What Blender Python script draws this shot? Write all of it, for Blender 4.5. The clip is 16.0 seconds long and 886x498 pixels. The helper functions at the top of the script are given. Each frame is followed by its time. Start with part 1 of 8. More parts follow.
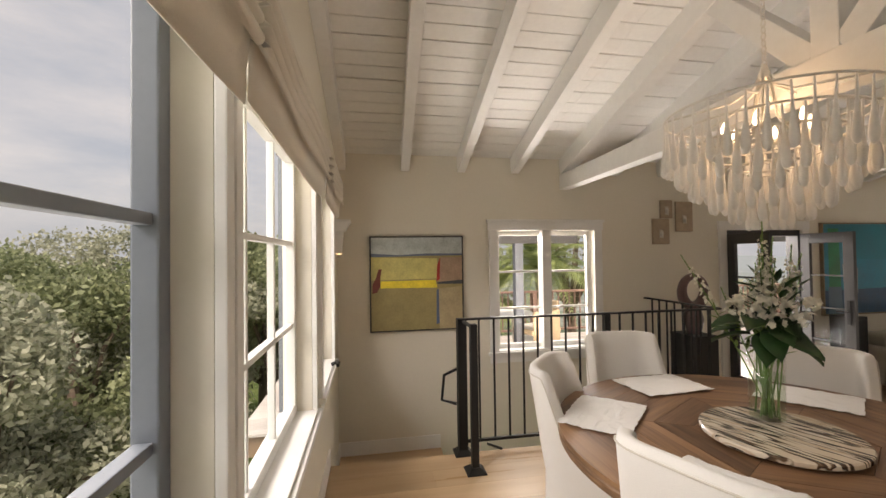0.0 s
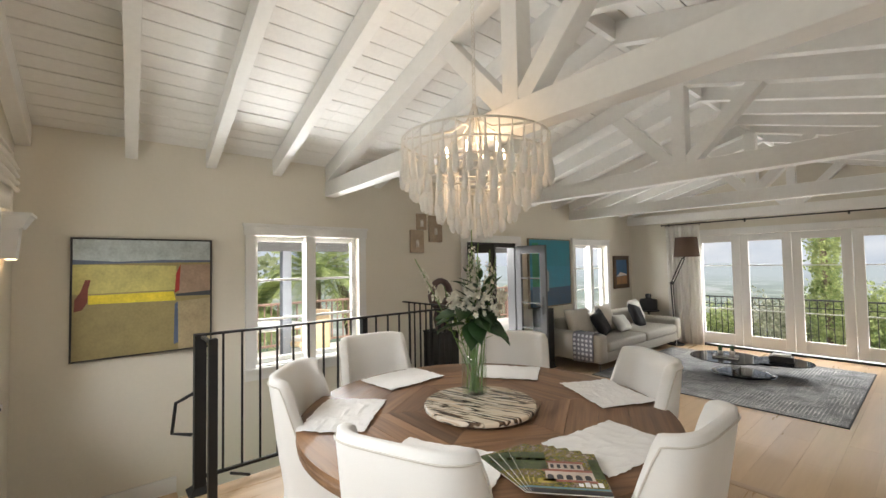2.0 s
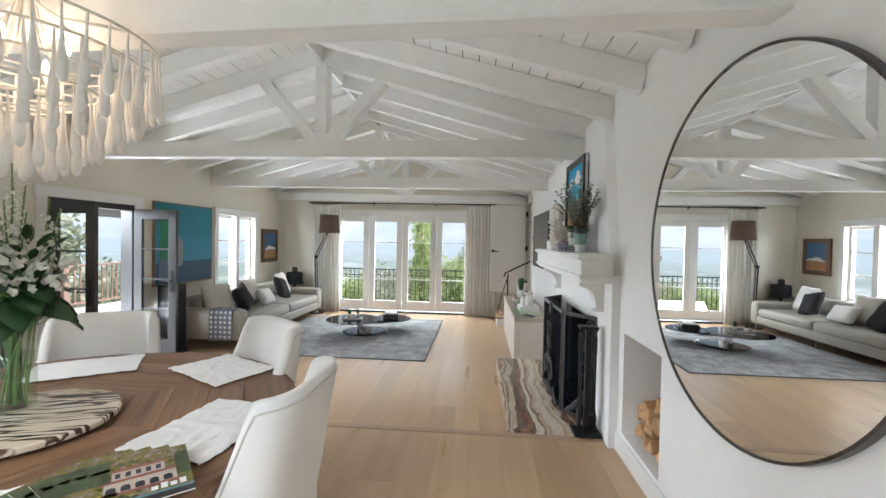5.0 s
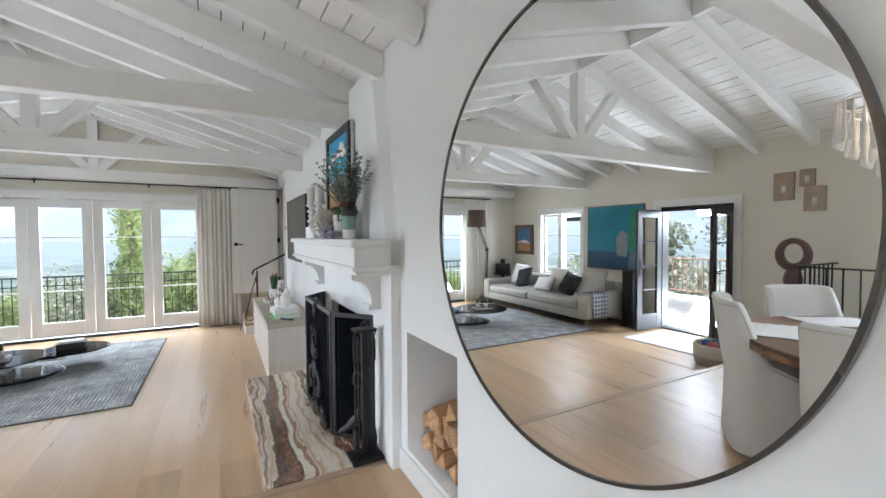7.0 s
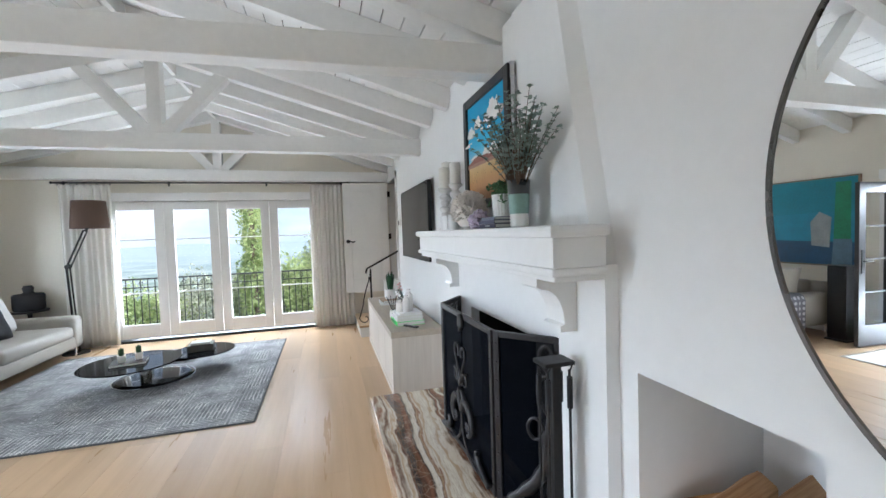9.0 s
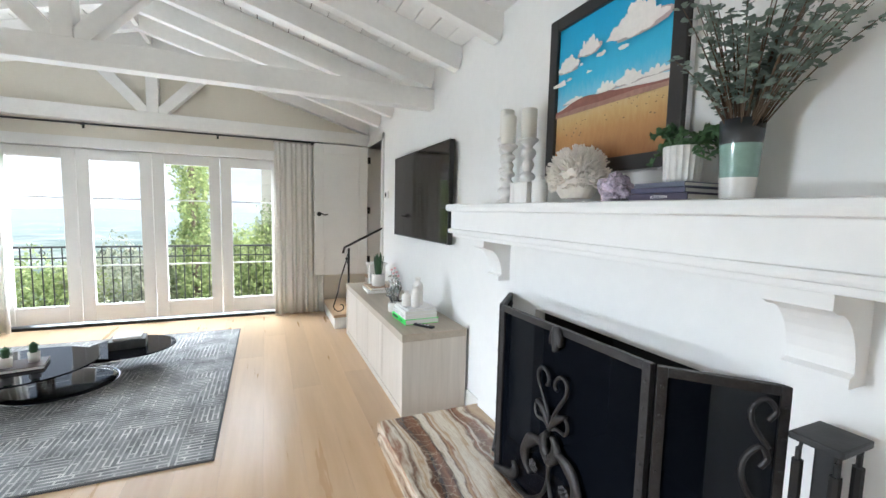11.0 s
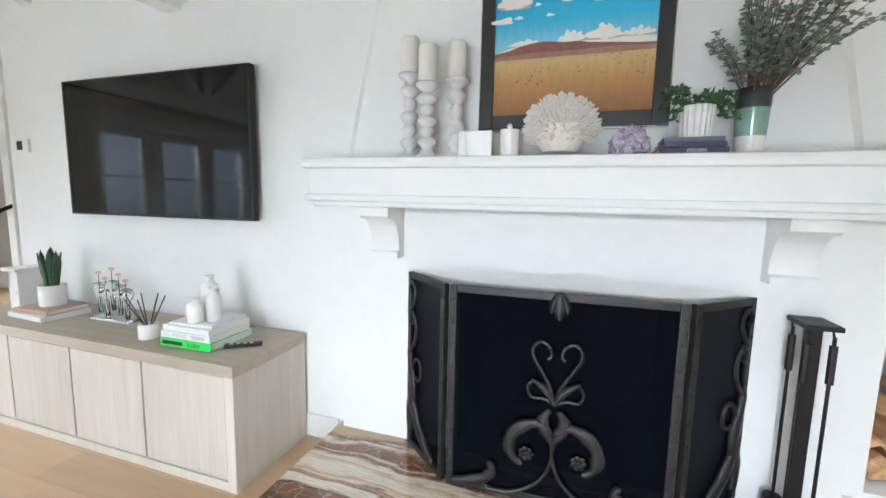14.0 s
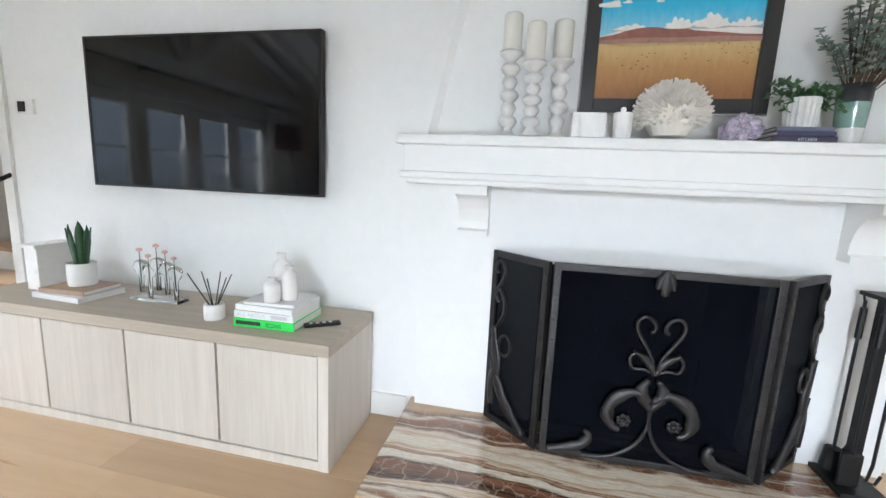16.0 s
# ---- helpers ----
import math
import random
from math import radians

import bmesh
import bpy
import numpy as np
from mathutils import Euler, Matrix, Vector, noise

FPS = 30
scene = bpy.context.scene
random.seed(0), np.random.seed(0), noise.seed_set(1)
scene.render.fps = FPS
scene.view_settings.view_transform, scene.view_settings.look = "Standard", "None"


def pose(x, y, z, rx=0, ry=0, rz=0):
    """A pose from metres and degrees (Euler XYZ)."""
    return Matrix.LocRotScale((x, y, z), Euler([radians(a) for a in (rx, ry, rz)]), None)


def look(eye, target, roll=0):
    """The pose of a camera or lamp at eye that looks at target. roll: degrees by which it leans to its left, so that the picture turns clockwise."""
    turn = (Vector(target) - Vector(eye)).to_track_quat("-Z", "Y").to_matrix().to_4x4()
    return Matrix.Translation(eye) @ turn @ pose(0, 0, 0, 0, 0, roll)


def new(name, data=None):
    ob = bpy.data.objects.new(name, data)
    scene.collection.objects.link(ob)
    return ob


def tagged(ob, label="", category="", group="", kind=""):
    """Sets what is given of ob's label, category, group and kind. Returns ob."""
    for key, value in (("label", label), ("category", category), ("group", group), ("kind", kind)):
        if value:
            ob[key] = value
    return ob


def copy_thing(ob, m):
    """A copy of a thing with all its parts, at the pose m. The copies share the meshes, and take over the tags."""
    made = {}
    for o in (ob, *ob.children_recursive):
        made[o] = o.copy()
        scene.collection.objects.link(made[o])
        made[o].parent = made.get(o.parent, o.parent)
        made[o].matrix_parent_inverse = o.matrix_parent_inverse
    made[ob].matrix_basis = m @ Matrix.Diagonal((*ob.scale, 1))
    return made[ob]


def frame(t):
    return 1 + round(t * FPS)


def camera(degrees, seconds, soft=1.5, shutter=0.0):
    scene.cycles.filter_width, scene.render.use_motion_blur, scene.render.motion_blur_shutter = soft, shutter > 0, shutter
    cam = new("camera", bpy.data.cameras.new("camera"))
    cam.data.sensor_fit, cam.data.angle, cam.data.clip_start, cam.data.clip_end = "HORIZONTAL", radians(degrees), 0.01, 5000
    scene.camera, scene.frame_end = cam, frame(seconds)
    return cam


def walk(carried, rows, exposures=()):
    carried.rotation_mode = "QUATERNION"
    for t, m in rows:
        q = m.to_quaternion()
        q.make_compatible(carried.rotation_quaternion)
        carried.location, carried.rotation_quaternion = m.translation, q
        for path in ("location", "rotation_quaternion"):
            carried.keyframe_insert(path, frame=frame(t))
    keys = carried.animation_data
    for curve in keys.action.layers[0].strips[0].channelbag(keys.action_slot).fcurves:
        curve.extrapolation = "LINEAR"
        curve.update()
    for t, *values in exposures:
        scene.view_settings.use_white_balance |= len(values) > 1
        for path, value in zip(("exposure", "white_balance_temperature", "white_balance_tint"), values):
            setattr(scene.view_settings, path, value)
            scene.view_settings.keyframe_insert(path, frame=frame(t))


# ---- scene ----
cam = camera(94.4, 16.0)
PATH = [
    (0, (0.23, 0.316, 1.677), (-1.739, 0.669, 1.716), -0.8),
    (0.5, (0.245, 0.417, 1.653), (-1.645, 1.07, 1.71), -0.7),
    (1, (0.253, 0.459, 1.636), (-1.535, 1.352, 1.703), -0.8),
    (1.5, (0.286, 0.492, 1.646), (-1.39, 1.58, 1.715), -0.9),
    (2, (0.295, 0.503, 1.635), (-1.241, 1.781, 1.71), -1.0),
    (2.5, (0.319, 0.535, 1.64), (-1.062, 1.98, 1.708), -0.9),
    (3, (0.336, 0.569, 1.628), (-0.866, 2.166, 1.689), -0.6),
    (3.5, (0.353, 0.605, 1.609), (-0.648, 2.336, 1.658), -0.3),
    (4, (0.362, 0.628, 1.624), (-0.407, 2.474, 1.642), 0.1),
    (4.5, (0.365, 0.654, 1.598), (-0.128, 2.592, 1.592), 0.8),
    (5, (0.36, 0.712, 1.573), (0.19, 2.705, 1.534), 1.1),
    (7.5, (0.439, 1.643, 1.524), (1.457, 3.363, 1.452), -0.5),
    (8, (0.4, 1.859, 1.525), (1.324, 3.63, 1.439), -1.1),
    (8.3, (0.362, 2.025, 1.529), (1.181, 3.847, 1.443), -1.5),
    (8.5, (0.336, 2.13, 1.521), (1.076, 3.986, 1.439), -1.5),
    (9, (0.32, 2.401, 1.492), (0.866, 4.323, 1.409), -1.9),
    (11.5, (-0.153, 3.584, 1.452), (0.789, 5.336, 1.24), 1.9),
    (12, (-0.285, 3.722, 1.489), (0.829, 5.367, 1.258), 1.9),
    (12.5, (-0.33, 3.916, 1.447), (0.941, 5.443, 1.215), 1.9),
    (13, (-0.392, 4.125, 1.425), (1.068, 5.478, 1.232), 1.8),
    (13.5, (-0.477, 4.371, 1.38), (1.224, 5.408, 1.198), 1.3),
    (14, (-0.481, 4.68, 1.331), (1.407, 5.296, 1.095), 1.2),
    (14.5, (-0.589, 4.912, 1.356), (1.384, 4.996, 1.04), 1.9),
    (15, (-0.735, 5.072, 1.367), (1.216, 4.861, 0.983), 2.9),
    (15.2, (-0.761, 5.097, 1.355), (1.189, 4.874, 0.972), 3.3),
    (15.5, (-0.753, 5.136, 1.356), (1.205, 5.031, 0.96), 3.2),
    (16, (-0.66, 5.271, 1.303), (1.273, 5.673, 0.982), 2.6),
]
EXPOSURES = [
    (0.0, -0.18, 7700, 18),
    (1.0, 0.05, 7700, 17),
    (2.0, 0.24, 6750, 11),
    (3.5, 0.42, 6150, 9),
    (5.0, 0.58, 6000, 9),
    (7.5, 0.7, 5650, 9),
    (9.0, 0.74, 5600, 9),
    (11.5, 1.02, 5850, 8),
    (13.0, 1.04, 5850, 8),
    (16.0, 1.0, 5800, 9),
]
walk(cam, [(t, look(eye, target, roll)) for t, eye, target, roll in PATH], EXPOSURES)

# ---- light ----
world = bpy.data.worlds.new("sky")
scene.world = world
world.use_nodes = True
wn = world.node_tree
sky = wn.nodes.new("ShaderNodeTexSky")
sky.sky_type = "NISHITA"
sky.sun_disc = False
sky.sun_elevation, sky.sun_rotation = radians(63), radians(90)
sky.air_density, sky.dust_density, sky.ozone_density = 1.0, 4.0, 1.0
cloud = wn.nodes.new("ShaderNodeMix")   # thin overcast over the blue
cloud.data_type = "RGBA"
cloud.inputs[0].default_value = 0.8
wn.links.new(sky.outputs[0], cloud.inputs[6])
wn.links.new(cloud.outputs[2], wn.nodes["Background"].inputs[0])
cn = wn.nodes.new("ShaderNodeTexNoise")   # soft cloud layers
cn.inputs["Scale"].default_value, cn.inputs["Detail"].default_value, cn.inputs["Roughness"].default_value = 2.6, 6, 0.6
cm = wn.nodes.new("ShaderNodeMapping")
cm.inputs["Scale"].default_value = (1, 1, 3.5)
ctx = wn.nodes.new("ShaderNodeTexCoord")
wn.links.new(ctx.outputs["Generated"], cm.inputs["Vector"])
wn.links.new(cm.outputs[0], cn.inputs["Vector"])
cr = wn.nodes.new("ShaderNodeValToRGB")
cr.color_ramp.elements[0].position, cr.color_ramp.elements[0].color = 0.35, (3.7, 4.35, 5.2, 1)
cr.color_ramp.elements[1].position, cr.color_ramp.elements[1].color = 0.65, (5.7, 6.0, 6.4, 1)
wn.links.new(cn.outputs[0], cr.inputs[0])
wn.links.new(cr.outputs[0], cloud.inputs[7])
wn.nodes["Background"].inputs[1].default_value = 0.15
sun = new("sun", bpy.data.lights.new("sun", "SUN"))
sun.data.energy, sun.data.angle, sun.data.color = 4.8, radians(10), (1.0, 0.96, 0.9)
sun.matrix_world = look((6, 4.5, 12), (0, 4, 0))


def daylight_fill(name, eye, target, sx, sy, power):
    lamp = new(name, bpy.data.lights.new(name, "AREA"))
    lamp.data.shape, lamp.data.size, lamp.data.size_y = "RECTANGLE", sx, sy
    lamp.data.energy, lamp.data.color = power, (0.93, 0.97, 1.0)
    lamp.matrix_world = look(eye, target)
    return lamp


# unseen lamps added outside the openings, standing in for sky and ground light
daylight_fill("skylight_french", (-1.22, 10.15, 2.62), (-1.22, 7.2, 0.3), 2.9, 0.8, 265)
daylight_fill("balcony_bounce", (-1.22, 10.05, 0.12), (-1.22, 8.0, 1.75), 2.9, 0.55, 65)
daylight_fill("skylight_terrace", (-5.5, 5.05, 2.14), (0.0, 5.05, 0.4), 1.7, 0.6, 270)
daylight_fill("deck_bounce", (-5.2, 5.05, -0.02), (-3.0, 5.05, 2.0), 1.6, 0.9, 150)
daylight_fill("skylight_dining", (-4.9, 2.2, 2.12), (-1.0, 2.2, 0.4), 1.6, 0.4, 110)
daylight_fill("deck_bounce_dining", (-5.05, 2.2, 0.0), (-4.0, 2.2, 1.4), 1.7, 0.9, 250)
daylight_fill("skylight_sofa", (-4.9, 7.8, 2.12), (-1.0, 7.2, 0.4), 1.6, 0.4, 70)
daylight_fill("deck_bounce_sofa", (-5.05, 7.8, 0.0), (-4.0, 7.75, 1.4), 1.7, 0.9, 140)
daylight_fill("skylight_end", (-1.2, -1.7, 2.9), (-1.2, 2.0, 0.8), 4.2, 0.9, 190)
daylight_fill("hillside_bounce", (-1.2, -1.5, 0.1), (-1.2, 1.6, 2.6), 4.2, 0.8, 72)


# ---- materials ----
def nodes_of(name):
    m = bpy.data.materials.new(name)
    m.use_nodes = True
    t = m.node_tree
    return m, t, t.nodes["Principled BSDF"]


def noise_node(t, scale, detail=4.0, stretch=(1, 1, 1), space="Object", rough=0.55):
    tc = t.nodes.new("ShaderNodeTexCoord")
    mp = t.nodes.new("ShaderNodeMapping")
    mp.inputs["Scale"].default_value = stretch
    n = t.nodes.new("ShaderNodeTexNoise")
    n.inputs["Scale"].default_value = scale
    n.inputs["Detail"].default_value = detail
    n.inputs["Roughness"].default_value = rough
    if space == "World":
        g = t.nodes.new("ShaderNodeNewGeometry")
        t.links.new(g.outputs["Position"], mp.inputs["Vector"])
    else:
        t.links.new(tc.outputs[space], mp.inputs["Vector"])
    t.links.new(mp.outputs[0], n.inputs["Vector"])
    return n


def ramp(t, fac, stops):
    r = t.nodes.new("ShaderNodeValToRGB")
    e = r.color_ramp.elements
    while len(e) < len(stops):
        e.new(0.5)
    for el, (p, c) in zip(e, stops):
        el.position, el.color = p, (*c, 1)
    t.links.new(fac, r.inputs[0])
    return r


def shade(c, k):
    return tuple(min(1.0, max(0.0, v * k)) for v in c)


def bump(t, b, fac, strength, dist=0.01):
    n = t.nodes.new("ShaderNodeBump")
    n.inputs["Strength"].default_value = strength
    n.inputs["Distance"].default_value = dist
    t.links.new(fac, n.inputs["Height"])
    t.links.new(n.outputs[0], b.inputs["Normal"])
    return n


def mat(name, col, rough=0.5, metal=0.0, var=0.1, scale=3.0, grain=60.0, bumpy=0.1, stretch=(1, 1, 1), coat=0.0, space="Object", sheen=0.0):
    """A surface with broad stains, fine grain and a little relief."""
    m, t, b = nodes_of(name)
    n1 = noise_node(t, scale, 5, stretch, space)
    n2 = noise_node(t, grain, 3, stretch, space)
    mx = t.nodes.new("ShaderNodeMix")
    mx.inputs[0].default_value = 0.4
    t.links.new(n1.outputs[0], mx.inputs[2])
    t.links.new(n2.outputs[0], mx.inputs[3])
    r = ramp(t, mx.outputs[0], [(0.3, shade(col, 1 - var)), (0.7, shade(col, 1 + var))])
    t.links.new(r.outputs[0], b.inputs["Base Color"])
    rr = ramp(t, n1.outputs[0], [(0.3, (max(0.02, rough - 0.08),) * 3), (0.7, (min(1, rough + 0.08),) * 3)])
    t.links.new(rr.outputs[0], b.inputs["Roughness"])
    b.inputs["Metallic"].default_value = metal
    b.inputs["Coat Weight"].default_value = coat
    b.inputs["Sheen Weight"].default_value = sheen
    if bumpy:
        bump(t, b, n2.outputs[0], bumpy, 0.004)
    return m


def wood(name, dark, light, rough=0.45, axis=1, grain=14.0, space="World", random_tone=0.0, contrast=(0.35, 0.65), fine=0.35):
    """Wood with streaks along one axis; random_tone varies it from piece to piece."""
    m, t, b = nodes_of(name)
    st = [grain] * 3
    st[axis] = grain * 0.07
    n1 = noise_node(t, 1.0, 6, st, space, 0.6)
    st2 = [grain * 6] * 3
    st2[axis] = grain * 0.25
    n2 = noise_node(t, 1.0, 3, st2, space)
    mx = t.nodes.new("ShaderNodeMix")
    mx.inputs[0].default_value = fine
    t.links.new(n1.outputs[0], mx.inputs[2])
    t.links.new(n2.outputs[0], mx.inputs[3])
    r = ramp(t, mx.outputs[0], [(contrast[0], dark), (contrast[1], light)])
    out = r.outputs[0]
    if random_tone:
        oi = t.nodes.new("ShaderNodeObjectInfo")
        mr = t.nodes.new("ShaderNodeMapRange")
        mr.inputs["To Min"].default_value, mr.inputs["To Max"].default_value = 1 - random_tone, 1 + random_tone
        t.links.new(oi.outputs["Random"], mr.inputs["Value"])
        hs = t.nodes.new("ShaderNodeHueSaturation")
        t.links.new(mr.outputs[0], hs.inputs["Value"])
        t.links.new(out, hs.inputs["Color"])
        out = hs.outputs[0]
    t.links.new(out, b.inputs["Base Color"])
    rr = ramp(t, n1.outputs[0], [(0.3, (rough - 0.04,) * 3), (0.7, (rough + 0.06,) * 3)])
    t.links.new(rr.outputs[0], b.inputs["Roughness"])
    bump(t, b, n2.outputs[0], 0.34 * fine, 0.003)
    return m


def bands(name, stops, scale, stretch, distort, rough, bend=3.0, space="World", coat=0.0, rot=0.0):
    """Banded stone: warped layers with a ramp of colours."""
    m, t, b = nodes_of(name)
    tc = t.nodes.new("ShaderNodeTexCoord")
    mp = t.nodes.new("ShaderNodeMapping")
    mp.inputs["Rotation"].default_value = (0, 0, radians(rot))
    if space == "World":
        g = t.nodes.new("ShaderNodeNewGeometry")
        t.links.new(g.outputs["Position"], mp.inputs["Vector"])
    else:
        t.links.new(tc.outputs["Object"], mp.inputs["Vector"])
    warp = t.nodes.new("ShaderNodeTexNoise")
    warp.inputs["Scale"].default_value, warp.inputs["Detail"].default_value = bend, 5
    t.links.new(mp.outputs[0], warp.inputs["Vector"])
    add = t.nodes.new("ShaderNodeVectorMath")
    add.operation = "MULTIPLY_ADD"
    add.inputs[1].default_value = (distort, distort, distort)
    t.links.new(warp.outputs["Color"], add.inputs[0])
    t.links.new(mp.outputs[0], add.inputs[2])
    mul = t.nodes.new("ShaderNodeVectorMath")
    mul.operation = "MULTIPLY"
    mul.inputs[1].default_value = stretch
    t.links.new(add.outputs[0], mul.inputs[0])
    n = t.nodes.new("ShaderNodeTexNoise")
    n.inputs["Scale"].default_value, n.inputs["Detail"].default_value, n.inputs["Roughness"].default_value = scale, 6, 0.6
    t.links.new(mul.outputs[0], n.inputs["Vector"])
    r = ramp(t, n.outputs[0], stops)
    t.links.new(r.outputs[0], b.inputs["Base Color"])
    b.inputs["Roughness"].default_value = rough
    b.inputs["Coat Weight"].default_value = coat
    b.inputs["Coat Roughness"].default_value = 0.05
    return m


def glass(name, tint=(1, 1, 1), rough=0.0, ior=1.45):
    m, t, b = nodes_of(name)
    b.inputs["Base Color"].default_value = (*tint, 1)
    b.inputs["Transmission Weight"].default_value = 1
    b.inputs["Roughness"].default_value = rough
    b.inputs["IOR"].default_value = ior
    return m


def pane_glass(name, gloss=0.06):
    """Thin flat glazing: clear with a weak mirror."""
    m, t, b = nodes_of(name)
    t.nodes.remove(b)
    tr, gl = t.nodes.new("ShaderNodeBsdfTransparent"), t.nodes.new("ShaderNodeBsdfGlossy")
    gl.inputs["Roughness"].default_value = 0.01
    mx = t.nodes.new("ShaderNodeMixShader")
    lw = t.nodes.new("ShaderNodeLayerWeight")
    lw.inputs["Blend"].default_value = 0.5
    pw = t.nodes.new("ShaderNodeMath")
    pw.operation = "POWER"
    pw.inputs[1].default_value = 4.5
    t.links.new(lw.outputs["Facing"], pw.inputs[0])
    ml = t.nodes.new("ShaderNodeMath")
    ml.operation = "MULTIPLY_ADD"
    ml.inputs[1].default_value, ml.inputs[2].default_value = 0.05, gloss / 16
    t.links.new(pw.outputs[0], ml.inputs[0])
    t.links.new(ml.outputs[0], mx.inputs[0])
    t.links.new(tr.outputs[0], mx.inputs[1])
    t.links.new(gl.outputs[0], mx.inputs[2])
    t.links.new(mx.outputs[0], t.nodes["Material Output"].inputs["Surface"])
    return m


def glow(name, col, strength):
    m, t, b = nodes_of(name)
    b.inputs["Base Color"].default_value = (*col, 1)
    b.inputs["Emission Color"].default_value = (*col, 1)
    b.inputs["Emission Strength"].default_value = strength
    return m


WALL = mat("wall_plaster", (0.76, 0.715, 0.615), 0.75, var=0.03, scale=1.2, grain=35, bumpy=0.12, space="World")
WALLP = mat("chimney_plaster", (0.83, 0.825, 0.805), 0.7, var=0.03, scale=1.5, grain=18, bumpy=0.2, space="World")
WHITE = mat("white_woodwork", (0.82, 0.81, 0.78), 0.4, var=0.03, scale=4, grain=40, bumpy=0.05, space="World")
BEAM = mat("painted_timber", (0.85, 0.84, 0.81), 0.5, var=0.05, scale=3, grain=25, bumpy=0.25, space="World")
BOARD = mat("painted_boards", (0.84, 0.825, 0.79), 0.5, var=0.06, scale=2.2, grain=30, bumpy=0.2, space="World")
OAK = wood("oak_floor", (0.44, 0.29, 0.16), (0.575, 0.405, 0.25), 0.30, 1, 9, random_tone=0.11, contrast=(0.25, 0.75), fine=0.12)
JOINT = mat("oak_joint", (0.37, 0.255, 0.155), 0.7, var=0.1)
GAP = mat("dark_joint", (0.24, 0.165, 0.105), 0.8, var=0.2)
BLACK = mat("black_iron", (0.013, 0.0125, 0.0125), 0.48, 0.3, var=0.3, scale=12, grain=90, bumpy=0.15)
IRON = mat("wrought_iron", (0.045, 0.042, 0.042), 0.42, 0.75, var=0.4, scale=18, grain=120, bumpy=0.5)
STEEL = mat("brushed_steel", (0.55, 0.55, 0.55), 0.25, 1.0, var=0.05)
DARKDOOR = mat("dark_grey_paint", (0.04, 0.038, 0.038), 0.45, var=0.1)
PANE = pane_glass("window_glass")


# ---- building helpers ----
def part(name, bm, material, parent=None, label="", smooth=False):
    """One bmesh as one object, under a thing or a part."""
    me = bpy.data.meshes.new(name)
    bm.to_mesh(me)
    bm.free()
    me.materials.append(material)
    if smooth:
        for p in me.polygons:
            p.use_smooth = True
    ob = new(name, me)
    if parent is not None:
        ob.parent = parent
    if label:
        ob["label"] = label
    return ob


def thing(name, label, category, at=None, group="", kind=""):
    ob = new(name)
    ob.empty_display_size = 0.1
    if at is not None:
        ob.matrix_world = at
    return tagged(ob, label, category, group, kind)


def box(bm, lo, hi, bevel=0.0, m=None):
    x0, y0, z0 = lo
    x1, y1, z1 = hi
    v = [bm.verts.new(p) for p in ((x0, y0, z0), (x1, y0, z0), (x1, y1, z0), (x0, y1, z0), (x0, y0, z1), (x1, y0, z1), (x1, y1, z1), (x0, y1, z1))]
    fs = [bm.faces.new([v[i] for i in q]) for q in ((3, 2, 1, 0), (4, 5, 6, 7), (0, 1, 5, 4), (1, 2, 6, 5), (2, 3, 7, 6), (3, 0, 4, 7))]
    if bevel:
        es = {e for f in fs for e in f.edges}
        r = bmesh.ops.bevel(bm, geom=list(es), offset=bevel, segments=2, affect="EDGES", profile=0.6)
        v = list({w for f in r["faces"] for w in f.verts} | {w for w in v if w.is_valid})
    if m is not None:
        bmesh.ops.transform(bm, matrix=m, verts=v)
    return v


def boxes(*specs, bevel=0.0):
    bm = bmesh.new()
    for lo, hi in specs:
        box(bm, lo, hi, bevel)
    return bm


def one(lo, hi, bevel=0.0, m=None):
    bm = bmesh.new()
    box(bm, lo, hi, bevel, m)
    return bm


def beam(bm, a, b, w, d, up=(0, 0, 1), bevel=0.006):
    """A square-edged bar from a to b, w wide and d deep (d measured along up)."""
    a, b = Vector(a), Vector(b)
    z = (b - a).normalized()
    x = Vector(up).cross(z).normalized()
    y = z.cross(x)
    m = Matrix((x, y, z)).transposed().to_4x4()
    m.translation = a
    box(bm, (-w / 2, -d / 2, 0), (w / 2, d / 2, (b - a).length), bevel, m)


def lathe(bm, prof, seg=24, m=None, cap=True):
    """Turns (radius, height) pairs round z."""
    rings = []
    for r, z in prof:
        rings.append([bm.verts.new((r * math.cos(2 * math.pi * i / seg), r * math.sin(2 * math.pi * i / seg), z)) for i in range(seg)])
    for a, b in zip(rings, rings[1:]):
        for i in range(seg):
            j = (i + 1) % seg
            bm.faces.new((a[i], a[j], b[j], b[i]))
    if cap:
        bm.faces.new(rings[0][::-1])
        bm.faces.new(rings[-1])
    vs = [v for r in rings for v in r]
    if m is not None:
        bmesh.ops.transform(bm, matrix=m, verts=vs)
    return vs


def tube(bm, pts, r, seg=8, taper=None):
    """A round bar along a line of points."""
    pts = [Vector(p) for p in pts]
    rings, side = [], None
    for i, p in enumerate(pts):
        d = (pts[min(i + 1, len(pts) - 1)] - pts[max(i - 1, 0)]).normalized()
        if side is None:
            side = d.orthogonal().normalized()
        side = (side - d * side.dot(d)).normalized()
        o = d.cross(side)
        k = r if taper is None else r + (taper - r) * i / max(1, len(pts) - 1)
        rings.append([bm.verts.new(p + (side * math.cos(2 * math.pi * j / seg) + o * math.sin(2 * math.pi * j / seg)) * k) for j in range(seg)])
    for a, b in zip(rings, rings[1:]):
        for j in range(seg):
            q = (j + 1) % seg
            bm.faces.new((a[j], a[q], b[q], b[j]))
    bm.faces.new(rings[0][::-1])
    bm.faces.new(rings[-1])


